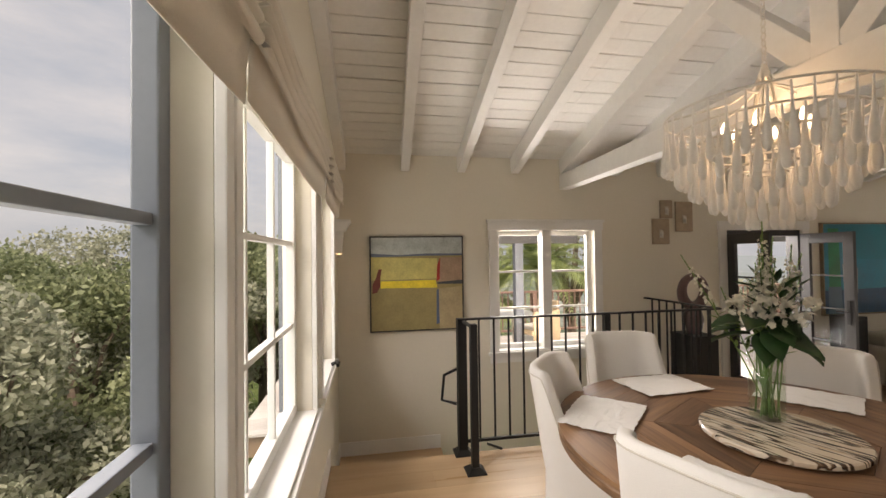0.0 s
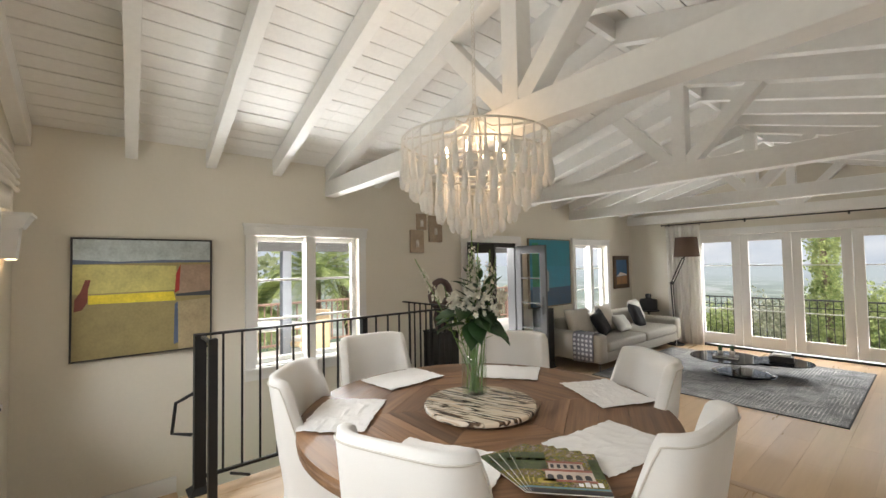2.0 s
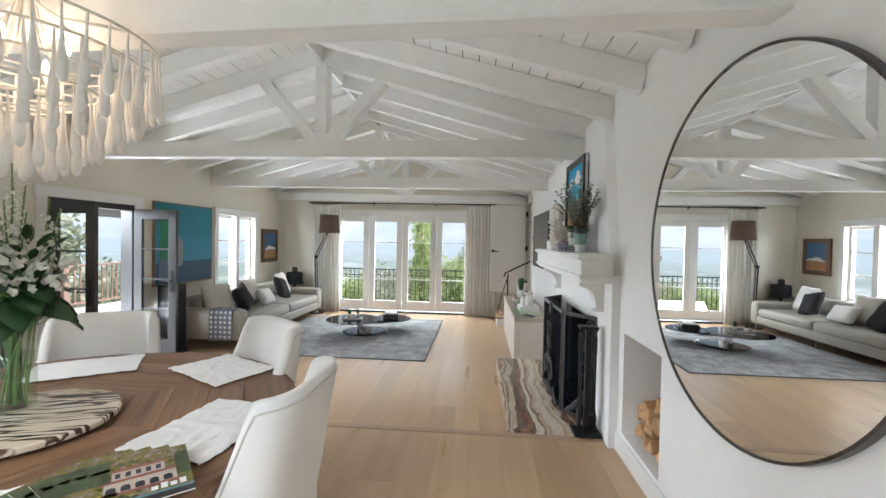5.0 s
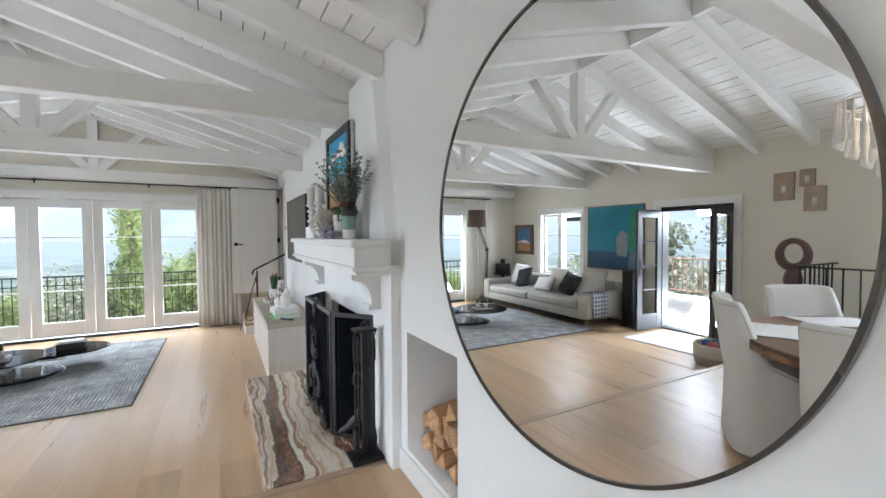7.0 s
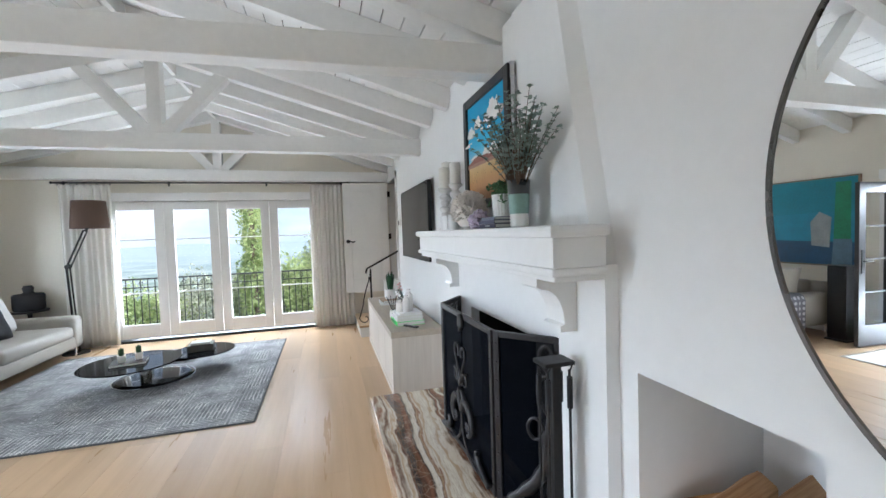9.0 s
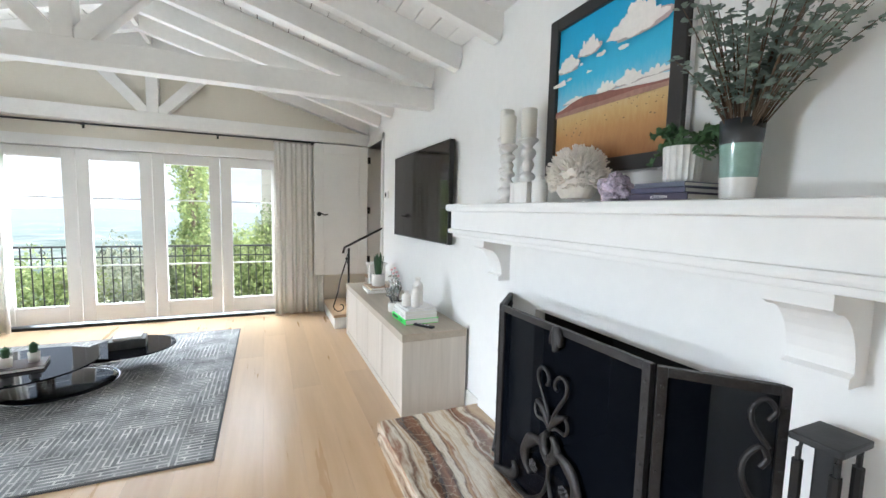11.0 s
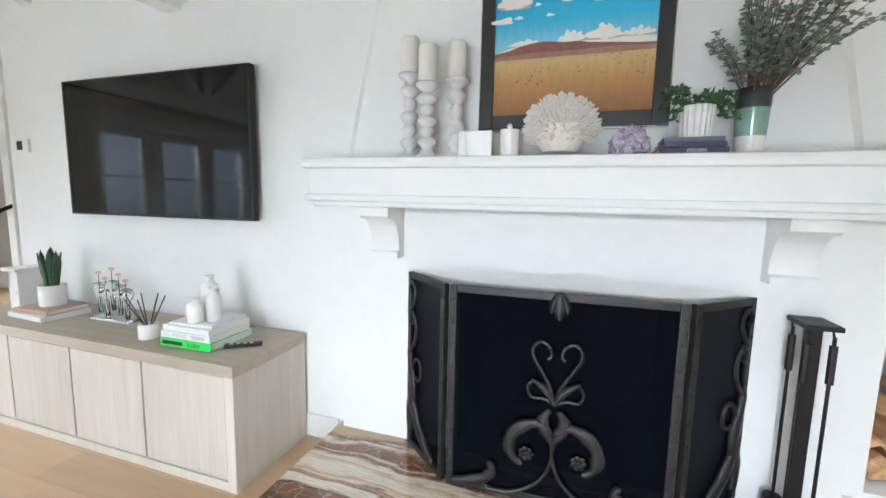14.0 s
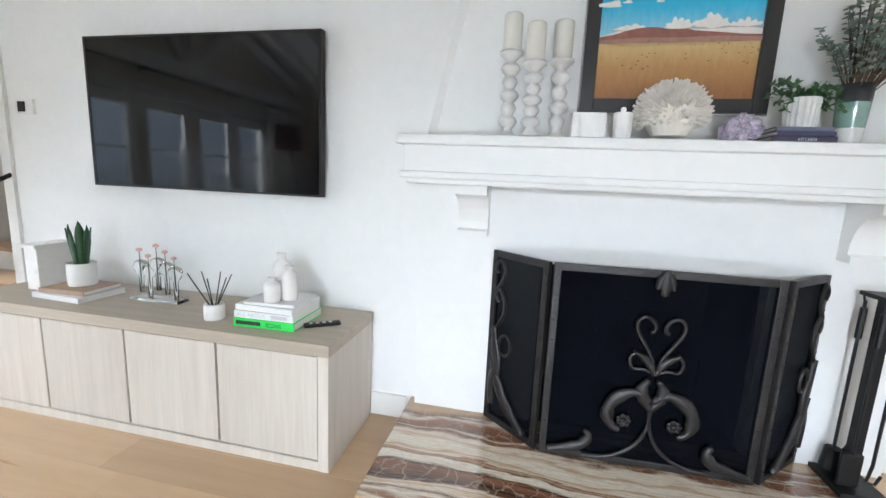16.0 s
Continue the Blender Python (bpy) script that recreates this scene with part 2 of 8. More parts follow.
def bar(pts, r, seg=8, taper=None):
    bm = bmesh.new()
    tube(bm, pts, r, seg, taper)
    return bm


def bowed(pts, r, seg=6, taper=None, n=5):
    """A bar bent smoothly through its points."""
    p = [Vector(q) for q in pts]
    p = [p[0] * 2 - p[1]] + p + [p[-1] * 2 - p[-2]]
    out = []
    for i in range(1, len(p) - 2):
        for k in range(n):
            u = k / n
            out.append(0.5 * (2 * p[i] + (p[i + 1] - p[i - 1]) * u + (2 * p[i - 1] - 5 * p[i] + 4 * p[i + 1] - p[i + 2]) * u * u + (3 * p[i] - p[i - 1] - 3 * p[i + 1] + p[i + 2]) * u ** 3))
    out.append(p[-2])
    return bar(out, r, seg, taper)


def turned(prof, seg=24, m=None, cap=True):
    bm = bmesh.new()
    lathe(bm, prof, seg, m, cap)
    return bm


def thick(bm, t):
    bm.normal_update()
    bmesh.ops.solidify(bm, geom=bm.faces[:], thickness=t)


# ---- the plan ----
XL, XR = -4.0, 1.37          # long walls
Y0, Y1 = 0.0, 9.45           # window end and garden-door end
STEP_Y, DINE = 3.84, 0.12    # raised dining floor
RIDGE, PEAK = -1.21, 3.29    # ridge line, and the rafter undersides at it
EAVE = {-1: 2.565, 1: 2.52}  # rafter undersides at the long walls
HALF = {-1: RIDGE - XL, 1: XR - RIDGE}
RAFT_D = 0.17


def under(x):
    s = -1 if x < RIDGE else 1
    return PEAK - (PEAK - EAVE[s]) * abs(x - RIDGE) / HALF[s]


def wall(name, axis, inner, outer, u0, u1, z0, z1, holes, material, label):
    """A wall across x or y with rectangular holes (u0, u1, z0, z1)."""
    us = sorted({u0, u1, *[h[0] for h in holes], *[h[1] for h in holes]})
    bm = bmesh.new()
    lo, hi = min(inner, outer), max(inner, outer)
    for a, b in zip(us, us[1:]):
        mid = (a + b) / 2
        z = z0
        spans = sorted((h[2], h[3]) for h in holes if h[0] <= mid <= h[1])
        for s, e in [*spans, (z1, z1)]:
            if s > z:
                box(bm, (lo, a, z) if axis == "x" else (a, lo, z), (hi, b, s) if axis == "x" else (b, hi, s))
            z = e
    bmesh.ops.remove_doubles(bm, verts=bm.verts, dist=1e-5)
    return tagged(part(name, bm, material), label, "wall", kind="structure")


DOOR_T = (4.50, 5.58, 0.0, 1.95)
WIN_D, WIN_S = (1.66, 2.79, 0.66, 1.95), (7.24, 8.38, 0.66, 1.95)
WIN_A, WIN_B, WIN_C = (-0.685, 0.75, 0.84, 2.24), (-2.12, -0.79, 0.84, 2.24), (-3.28, -2.42, 0.84, 2.20)
FRENCH = (-2.74, 0.20, 0.03, 2.09)
NICHE = (3.03, 3.605, 0.275, 0.965)
FIREBOX = (4.245, 5.195, 0.12, 0.945)
STAIR = (8.58, 9.40, 0.17, 2.34)
wall("wall_west", "x", XL, XL - 0.17, Y0 - 0.15, Y1 + 0.3, -1.4, 2.95, [DOOR_T, WIN_D, WIN_S], WALL, "cream plastered long wall with terrace door and windows")
wall("wall_east", "x", XR, XR + 0.6, Y0 - 0.15, Y1 + 0.3, -1.4, 2.95, [NICHE, FIREBOX, STAIR], WALLP, "white plastered fireplace wall with log niche and stair opening")
wall("wall_south", "y", Y0, Y0 - 0.15, XL, XR, -1.4, 3.6, [WIN_A, WIN_B, WIN_C], WALL, "cream plastered end wall with three windows")
wall("wall_north", "y", Y1, Y1 + 0.2, XL, XR, -0.3, 3.6, [FRENCH], WALL, "cream plastered end wall with folding garden doors")
tagged(part("niche_back", boxes(((XR + 0.6, 2.9, 0.1), (XR + 0.65, 5.6, 1.2))), WALLP), "white plaster back of the log niche", "wall", kind="structure")
# stair well behind the east wall
tagged(part("stair_well", boxes(((XR + 0.6, 8.3, 0), (3.2, 8.55, 4.4)), ((XR + 0.6, 9.43, 0), (3.2, 9.65, 4.4)), ((3.2, 8.3, 0), (3.3, 9.65, 4.4))), mat("beige_plaster", (0.62, 0.54, 0.44), 0.7, var=0.04, space="World")), "beige plastered walls of the narrow staircase", "wall", kind="structure")

# floors: a base sheet below, planks laid on it further down
tagged(part("floor_living", boxes(((XL, STEP_Y, -0.3), (XR, Y1, -0.0012))), JOINT), "pale oak plank floor of the sunken living room", "floor", kind="structure")
STAIR_X, STAIR_Y = -2.98, 1.02
tagged(part("floor_dining", boxes(((STAIR_X, Y0, -0.3), (XR, STEP_Y - 0.056, DINE - 0.0012)), ((XL, 3.42, -0.3), (STAIR_X, STEP_Y - 0.056, DINE - 0.0012)), ), JOINT), "pale oak plank floor of the raised dining room", "floor", kind="structure")
tagged(part("floor_landing", boxes(((XL, Y0, -0.42), (STAIR_X, 1.02, -0.29)), ((XL, 1.02, -1.5), (STAIR_X, 3.42, -1.35))), OAK), "oak landing of the stair going down", "floor", kind="structure")
tagged(part("step_nosing", one((XL + 0.001, STEP_Y - 0.055, DINE - 0.03), (XR - 0.001, STEP_Y + 0.006, DINE + 0.004), 0.004), wood("oak_nosing", (0.36, 0.25, 0.16), (0.46, 0.33, 0.22), 0.4, 0)), "oak nosing along the single step", "trim", kind="structure")
tagged(part("step_riser", one((XL + 0.001, STEP_Y - 0.012, -0.01), (0.60, STEP_Y - 0.002, DINE - 0.03)), OAK), "oak riser of the single step", "trim", kind="structure")

# ceiling: one sheet of boards on both slopes
bm = bmesh.new()
nb = 20
for side in (-1, 1):
    for i in range(nb):
        half = HALF[side]
        d0, d1 = i / nb * half, (i + 1) / nb * half
        g = 0.0042
        x0, x1 = RIDGE + side * (d0 + g), RIDGE + side * (d1 - g)
        o = 0.0015 * ((i * 7) % 3)
        z0, z1 = under(x0) + RAFT_D + o, under(x1) + RAFT_D + o
        ya = Y0 - 0.3
        k = 0
        while ya < Y1 + 0.25:
            yb = min(Y1 + 0.3, ya + 2.372)
            q = [(x0, ya + 0.001, z0), (x1, ya + 0.001, z1), (x1, yb - 0.001, z1), (x0, yb - 0.001, z0)]
            lo = [bm.verts.new(p) for p in q]
            hi = [bm.verts.new((p[0], p[1], p[2] + 0.02)) for p in q]
            if side > 0:
                bm.faces.new(lo[::-1])
                bm.faces.new(hi)
            else:
                bm.faces.new(lo)
                bm.faces.new(hi[::-1])
            for a in range(4):
                bb = (a + 1) % 4
                bm.faces.new((lo[a], lo[bb], hi[bb], hi[a]))
            ya = yb
bmesh.ops.recalc_face_normals(bm, faces=bm.faces)
tagged(part("ceiling", bm, BOARD), "white painted board ceiling on a low gable", "ceiling", kind="structure")
bm = bmesh.new()
for side in (-1, 1):
    xe = RIDGE + side * (HALF[side] + 0.5)
    ze, zr = under(xe) + RAFT_D + 0.03, under(RIDGE) + RAFT_D + 0.03
    q = [(RIDGE, Y0 - 0.6, zr), (xe, Y0 - 0.6, ze), (xe, Y1 + 0.5, ze), (RIDGE, Y1 + 0.5, zr)]
    lo = [bm.verts.new(p) for p in q]
    hi = [bm.verts.new((p[0], p[1], p[2] + 0.12)) for p in q]
    for f in (lo, hi[::-1], *[(lo[a], lo[(a + 1) % 4], hi[(a + 1) % 4], hi[a]) for a in range(4)]):
        bm.faces.new(f)
bmesh.ops.recalc_face_normals(bm, faces=bm.faces)
tagged(part("roof", bm, mat("roof_deck", (0.16, 0.12, 0.09), 0.8)), "dark roof deck above the boards", "roof", kind="structure")

# rafters and trusses
TRUSS_Y = [2.33, 4.72, 7.04, 9.39]
SKEW = 0.0454               # the roof timbers stand a little out of square
TIE_B, TIE_D, TW = 2.355, 0.165, 0.125


def rafter(y, w=0.085):
    for side in (-1, 1):
        xe = RIDGE + side * HALF[side]
        bm = bmesh.new()
        beam(bm, (xe, y - SKEW * side * HALF[side] * (y > 0.2), under(xe) + RAFT_D / 2 - 0.003), (RIDGE, y, under(RIDGE) + RAFT_D / 2 - 0.003), w, RAFT_D, (0, 0, 1), 0.004)
        tagged(part("rafter", bm, BEAM), "white painted ceiling rafter", "rafter", "ceiling rafters", "structure")


def truss(y):
    th = thing("roof_truss", "white painted timber king-post roof truss", "truss", pose(RIDGE, y, TIE_B, 0, 0, -2.6 if y < 9 else 0), "roof trusses", "structure")
    def p(name, a, b, w, d, up=(0, 0, 1)):
        bm = bmesh.new()
        beam(bm, a, b, w, d, up)
        part(name, bm, BEAM, th)
    top = under(RIDGE) - TIE_B
    p("tie_beam", (-HALF[-1] - 0.05, 0, TIE_D / 2 + 0.05), (HALF[1] + 0.05, 0, TIE_D / 2), TW, TIE_D)
    p("king_post", (0, 0, TIE_D), (0, 0, top + 0.14), TW * 0.96, 0.12, (1, 0, 0))
    for s in (-1, 1):
        xe = s * HALF[s]
        p("top_chord", (xe, 0, EAVE[s] - TIE_B + 0.085), (s * 0.0, 0, top + 0.085), TW, RAFT_D)
        xs = s * 0.62
        p("strut", (s * 0.07, 0, TIE_D + 0.02), (xs, 0, under(RIDGE + xs) - TIE_B + 0.02), TW * 0.9, 0.115)
    return th


for y in TRUSS_Y:
    truss(y)
for i in range(16):
    y = (0.045, 0.56, 1.15, 1.745)[i] if i < 4 else 2.33 + 0.592 * (i - 4)
    if min(abs(y - q) for q in TRUSS_Y) > 0.2 and y < Y1:
        rafter(y)
tagged(part("ridge_board", one((RIDGE - 0.02, Y0, under(RIDGE) + 0.02), (RIDGE + 0.02, Y1, under(RIDGE) + RAFT_D)), BEAM), "white ridge board", "beam", kind="structure")


# ---- windows and doors ----
def window_unit(name, axis, face, depth, u0, u1, z0, z1, sashes, bars, label, sign=1, casing=0.09, frame_mat=None, sill=True):
    """A window in a hole: casing on the room side, sash frames, glazing bars, panes. sign points from the wall into the room."""
    fm = frame_mat or WHITE
    th = thing(name, label, "window", kind="structure")
    def P(n, ulo, uhi, zlo, zhi, dlo, dhi, m, bev=0.004, **k):
        a, b = sorted((face + sign * dlo, face + sign * dhi))
        lo, hi = ((a, ulo, zlo), (b, uhi, zhi)) if axis == "x" else ((ulo, a, zlo), (uhi, b, zhi))
        return part(n, one(lo, hi, bev), m, th, **k)
    c = casing
    trim_m = WHITE
    if c:
        P("window_casing", u0 - c, u0 + 0.004, z0 - 0.01, z1 + 0.004, 0.002, 0.028, trim_m)
        P("window_casing", u1 - 0.004, u1 + c, z0 - 0.01, z1 + 0.004, 0.002, 0.028, trim_m)
        P("window_casing", u0 - c - 0.012, u1 + c + 0.012, z1 + 0.004, z1 + c, 0.002, 0.032, trim_m)
        P("window_casing", u0 - c - 0.024, u1 + c + 0.024, z1 + c, z1 + c + 0.03, 0.002, 0.046, trim_m)
    if sill:
        P("window_sill", u0 - c - 0.02, u1 + c + 0.02, z0 - 0.035, z0 - 0.003, 0.002, 0.05, trim_m)
        P("window_sill", u0 + 0.001, u1 - 0.001, z0 + 0.001, z0 + 0.012, -depth - 0.04, 0.03, trim_m)
        P("apron", u0 - c, u1 + c, z0 - 0.12, z0 - 0.036, 0.002, 0.02, trim_m)
    w = (u1 - u0) / sashes
    for i in range(1, sashes):
        P("mullion", u0 + i * w - 0.05, u0 + i * w + 0.05, z0 + 0.012, z1 + 0.004, -depth + 0.052, 0.018, trim_m)
    for i in range(sashes):
        a, b = u0 + i * w, u0 + (i + 1) * w
        f = 0.048
        P("sash_frame", a, a + f, z0, z1, -depth, -depth + 0.05, fm)
        P("sash_frame", b - f, b, z0, z1, -depth, -depth + 0.05, fm)
        P("sash_frame", a + f, b - f, z0, z0 + f * 1.3, -depth + 0.002, -depth + 0.048, fm)
        P("sash_frame", a + f, b - f, z1 - f, z1, -depth + 0.002, -depth + 0.048, fm)
        for k in range(1, bars[1]):
            zz = z0 + f + (z1 - z0 - 2 * f) * k / bars[1]
            P("glazing_bar", a + f, b - f, zz - 0.012, zz + 0.012, -depth + 0.006, -depth + 0.04, fm, 0.003)
        for k in range(1, bars[0]):
            uu = a + f + (w - 2 * f) * k / bars[0]
            P("glazing_bar", uu - 0.012, uu + 0.012, z0 + f, z1 - f, -depth + 0.008, -depth + 0.038, fm, 0.003)
        pn = P("pane", a + f - 0.01, b - f + 0.01, z0 + f, z1 - f, -depth + 0.02, -depth + 0.024, PANE, 0)
        pn.visible_shadow = False
    return th


SASHG = mat("slate_grey_sash", (0.20, 0.225, 0.26), 0.45, var=0.06, scale=5)
window_unit("window_1", "x", XL, 0.12, *WIN_D, 2, (1, 3), "white-framed casement window onto the terrace")
window_unit("window_2", "x", XL, 0.12, *WIN_S, 2, (1, 3), "white-framed casement window behind the sofa")
window_unit("window_3", "y", Y0, 0.13, *WIN_A, 1, (2, 3), "white-cased window with slate-grey sashes and small panes", casing=0.045, frame_mat=SASHG)
window_unit("window_4", "y", Y0, 0.13, *WIN_B, 1, (3, 3), "white-framed window with small panes", casing=0.045)
window_unit("window_5", "y", Y0, 0.13, *WIN_C, 1, (1, 1), "narrow white-framed casement window", casing=0.06)
part("crank_handle", bar([(-3.05, 0.02, 0.86), (-3.05, 0.06, 0.88), (-3.0, 0.075, 0.885), (-2.93, 0.075, 0.88)], 0.014), BLACK, bpy.data.objects["window_5"], "black crank handle")

# folding garden doors
fd = thing("door_1", "white folding garden doors with tall glass leaves", "door", kind="structure")
a0, a1, b0, b1 = FRENCH
for lo, hi in (((a0 - 0.10, Y1 - 0.03, 0), (a0, Y1 + 0.1, b1)), ((a1, Y1 - 0.03, 0), (a1 + 0.10, Y1 + 0.1, b1)), ((a0 - 0.11, Y1 - 0.035, b1), (a1 + 0.11, Y1 + 0.1, b1 + 0.12))):
    part("door_casing", one(lo, hi, 0.005), WHITE, fd)
part("threshold", one((a0, Y1 - 0.02, 0), (a1, Y1 + 0.19, 0.034), 0.004), BLACK, fd, "dark bronze threshold")
lw = (a1 - a0) / 4
for i in range(4):
    l, r = a0 + i * lw + 0.003, a0 + (i + 1) * lw - 0.003
    leaf = new("leaf")
    leaf.parent = fd
    st = 0.125
    y0, y1 = Y1 + 0.03, Y1 + 0.075
    part("stile", one((l, y0, 0.05), (l + st, y1, b1 - 0.005), 0.005), WHITE, leaf)
    part("stile", one((r - st, y0, 0.05), (r, y1, b1 - 0.005), 0.005), WHITE, leaf)
    part("rail", one((l + st, y0 + 0.001, 0.05), (r - st, y1 - 0.001, 0.255), 0.005), WHITE, leaf)
    part("rail", one((l + st, y0 + 0.001, b1 - 0.13), (r - st, y1 - 0.001, b1 - 0.005), 0.005), WHITE, leaf)
    for zz in (0.72, 1.52):
        part("glazing_bar", one((l + st, y0 + 0.012, zz - 0.009), (r - st, y1 - 0.012, zz + 0.009), 0.002), WHITE, leaf)
    g = part("pane", one((l + st - 0.01, y0 + 0.02, 0.245), (r - st + 0.01, y0 + 0.024, b1 - 0.12)), PANE, leaf)
    g.visible_shadow = False

# terrace doors, both leaves open into the room
td = thing("door_2", "dark grey glazed terrace doors standing open", "door", kind="structure")
u0, u1, _, zt = DOOR_T
part("door_casing", one((XL + 0.002, u0 - 0.10, 0), (XL + 0.03, u0, zt), 0.004), WHITE, td)
part("door_casing", one((XL + 0.002, u1, 0), (XL + 0.03, u1 + 0.10, zt), 0.004), WHITE, td)
part("door_casing", one((XL + 0.002, u0 - 0.11, zt), (XL + 0.034, u1 + 0.11, zt + 0.11), 0.004), WHITE, td)
part("jamb", one((XL - 0.15, u0, 0), (XL + 0.001, u0 + 0.035, zt), 0.003), DARKDOOR, td)
part("jamb", one((XL - 0.15, u1 - 0.035, 0), (XL + 0.001, u1, zt), 0.003), DARKDOOR, td)
part("head", one((XL - 0.15, u0, zt - 0.07), (XL + 0.001, u1, zt), 0.003), DARKDOOR, td)
part("threshold", one((XL - 0.17, u0, -0.018), (XL + 0.02, u1, 0.022), 0.004), DARKDOOR, td)


def glazed_leaf(m):
    leaf = new("door_leaf")
    leaf.parent = td
    leaf.matrix_world = m
    W, H, s, t = 0.54, 1.90, 0.10, 0.044
    part("stile", one((0, -t / 2, 0.015), (s, t / 2, H), 0.003), DARKDOOR, leaf)
    part("stile", one((W - s, -t / 2, 0.015), (W, t / 2, H), 0.003), DARKDOOR, leaf)
    part("rail", one((s, -t / 2 + 0.001, 0.015), (W - s, t / 2 - 0.001, 0.26), 0.003), DARKDOOR, leaf)
    part("rail", one((s, -t / 2 + 0.001, H - 0.12), (W - s, t / 2 - 0.001, H), 0.003), DARKDOOR, leaf)
    for k in range(1, 4):
        z = 0.26 + (H - 0.38) * k / 4
        part("glazing_bar", one((s, -0.012, z - 0.009), (W - s, 0.012, z + 0.009)), DARKDOOR, leaf)
    g = part("pane", one((s - 0.01, -0.002, 0.25), (W - s + 0.01, 0.002, H - 0.11)), PANE, leaf)
    g.visible_shadow = False
    for sd in (-1, 1):
        part("handle_plate", one((W - 0.075, sd * 0.022, 0.86), (W - 0.035, sd * 0.03, 1.13), 0.003), BLACK, leaf)
        part("handle", bar([(W - 0.055, sd * 0.026, 1.0), (W - 0.055, sd * 0.06, 1.0), (W - 0.15, sd * 0.065, 1.0)], 0.009), BLACK, leaf)


glazed_leaf(pose(XL + 0.03, u1 - 0.02, 0, 0, 0, 4))
glazed_leaf(pose(XL + 0.03, u0 + 0.02, 0, 0, 0, -3))

# stair door: a white leaf folded back against the end wall, steps and a rail
sd = thing("door_3", "white panelled stair door folded back against the wall", "door", kind="structure")
DY = Y1 - 0.215
part("door_leaf", one((0.605, DY, 0.545), (1.325, DY + 0.036, 2.33), 0.004), WHITE, sd)
for lo, hi in (((0.605, DY - 0.012, 0.545), (0.725, DY - 0.0005, 2.33)), ((1.205, DY - 0.012, 0.545), (1.325, DY - 0.0005, 2.33)), ((0.725, DY - 0.012, 0.545), (1.205, DY - 0.0005, 0.76)), ((0.725, DY - 0.012, 2.20), (1.205, DY - 0.0005, 2.33))):
    part("door_panel_trim", one(lo, hi, 0.004), WHITE, sd)
part("handle", bowed([(0.665, DY - 0.012, 1.387), (0.665, DY - 0.06, 1.387), (0.69, DY - 0.065, 1.392), (0.73, DY - 0.065, 1.376), (0.775, DY - 0.065, 1.385)], 0.009, 8), BLACK, sd, "black lever handle", smooth=True)
part("rose", turned([(0.0, 0), (0.03, 0), (0.03, 0.012), (0.0, 0.014)], 20, pose(0.665, DY - 0.012, 1.387, 90), False), BLACK, sd)
part("latch_plate", one((0.602, DY + 0.006, 1.36), (0.6055, DY + 0.03, 1.42)), BLACK, sd)
for z in (0.75, 1.45, 2.15):
    part("hinge", one((1.325, DY + 0.002, z - 0.045), (XR + 0.001, DY + 0.03, z + 0.045), 0.003), BLACK, sd)
st = thing("staircase", "oak stair steps with white risers rising through the wall", "stairs", kind="structure")
for i in range(6):
    z = 0.17 * (i + 1)
    x0 = 0.75 if i == 0 else XR - 0.30 + 0.27 * (i - 1)
    x1 = 3.1 if i == 5 else (XR + 0.6 if i == 0 else x0 + 0.30)
    if i == 0:
        x1 = XR
    ya, yb = (8.42, 9.40) if i == 0 else (8.60, 9.385)
    part("tread", one((x0 - 0.015, ya - (0.015 if i == 0 else 0), z - 0.03), (x1, yb, z), 0.005), OAK, st)
    part("riser", one((x0, ya, z - 0.17), (x1, yb - 0.003, z - 0.031)), WHITE, st)
tagged(part("stair_casing", boxes(((XR - 0.02, 8.50, 0.17), (XR + 0.3, 8.578, 2.42)), ((XR - 0.02, 8.50, 2.34), (XR + 0.3, 9.41, 2.42))), WHITE), "white casing of the stair opening", "trim", kind="structure")
hr = thing("stair_handrail", "black iron stair handrail with a scroll foot", "handrail")
part("newel", bar([(0.93, 8.50, 0.17), (0.93, 8.50, 0.98)], 0.013), BLACK, hr)
part("rail", bar([(0.86, 8.50, 0.92), (0.88, 8.50, 0.99), (0.94, 8.50, 1.02), (1.42, 8.52, 1.26)], 0.014), BLACK, hr)
pts = [(0.93 - 0.015 - 0.12 * math.sin(u * 0.5), 8.5, 0.86 - 0.17 * u) for u in [i * 0.2 for i in range(13)]]
cx, cz = 0.83, 0.26
pts += [(cx + (0.085 - 0.008 * k) * math.cos(math.pi * 1.0 + k * 0.55), 8.5, cz + (0.085 - 0.008 * k) * math.sin(math.pi + k * 0.55)) for k in range(10)]
part("scroll", bar(pts, 0.008, 6), BLACK, hr)
for k in range(3):
    part("leaf_ornament", turned([(0.0, -0.03), (0.016, 0), (0.0, 0.035)], 8, pose(0.925 - 0.02 * (k % 2), 8.5, 0.80 + 0.05 * k, 20, 30 * (k - 1)), False), BLACK, hr)

# baseboards
for lo, hi, m in (((XR - 0.014, 5.86, 0), (XR, 8.42, 0.13), 0), ((XR - 0.014, Y0, DINE), (XR, 3.70, DINE + 0.13), 0), ((XL, STEP_Y, 0), (XL + 0.014, 4.39, 0.13), 0), ((XL, 5.69, 0), (XL + 0.014, Y1, 0.13), 0),
                  ((XL + 0.014, Y1 - 0.014, 0), (a0 - 0.11, Y1, 0.13), 0), ((a1 + 0.11, Y1 - 0.014, 0), (0.75, Y1, 0.13), 0), ((STAIR_X, Y0, DINE), (XR - 0.014, Y0 + 0.014, DINE + 0.13), 0),
                  ((XL, Y0, -0.29), (XL + 0.014, 1.02, -0.155), 0), ((XL + 0.014, Y0, -0.29), (STAIR_X, Y0 + 0.014, -0.155), 0)):
    tagged(part("baseboard", one(lo, hi, 0.003), WHITE), "white painted baseboard", "trim", kind="structure")

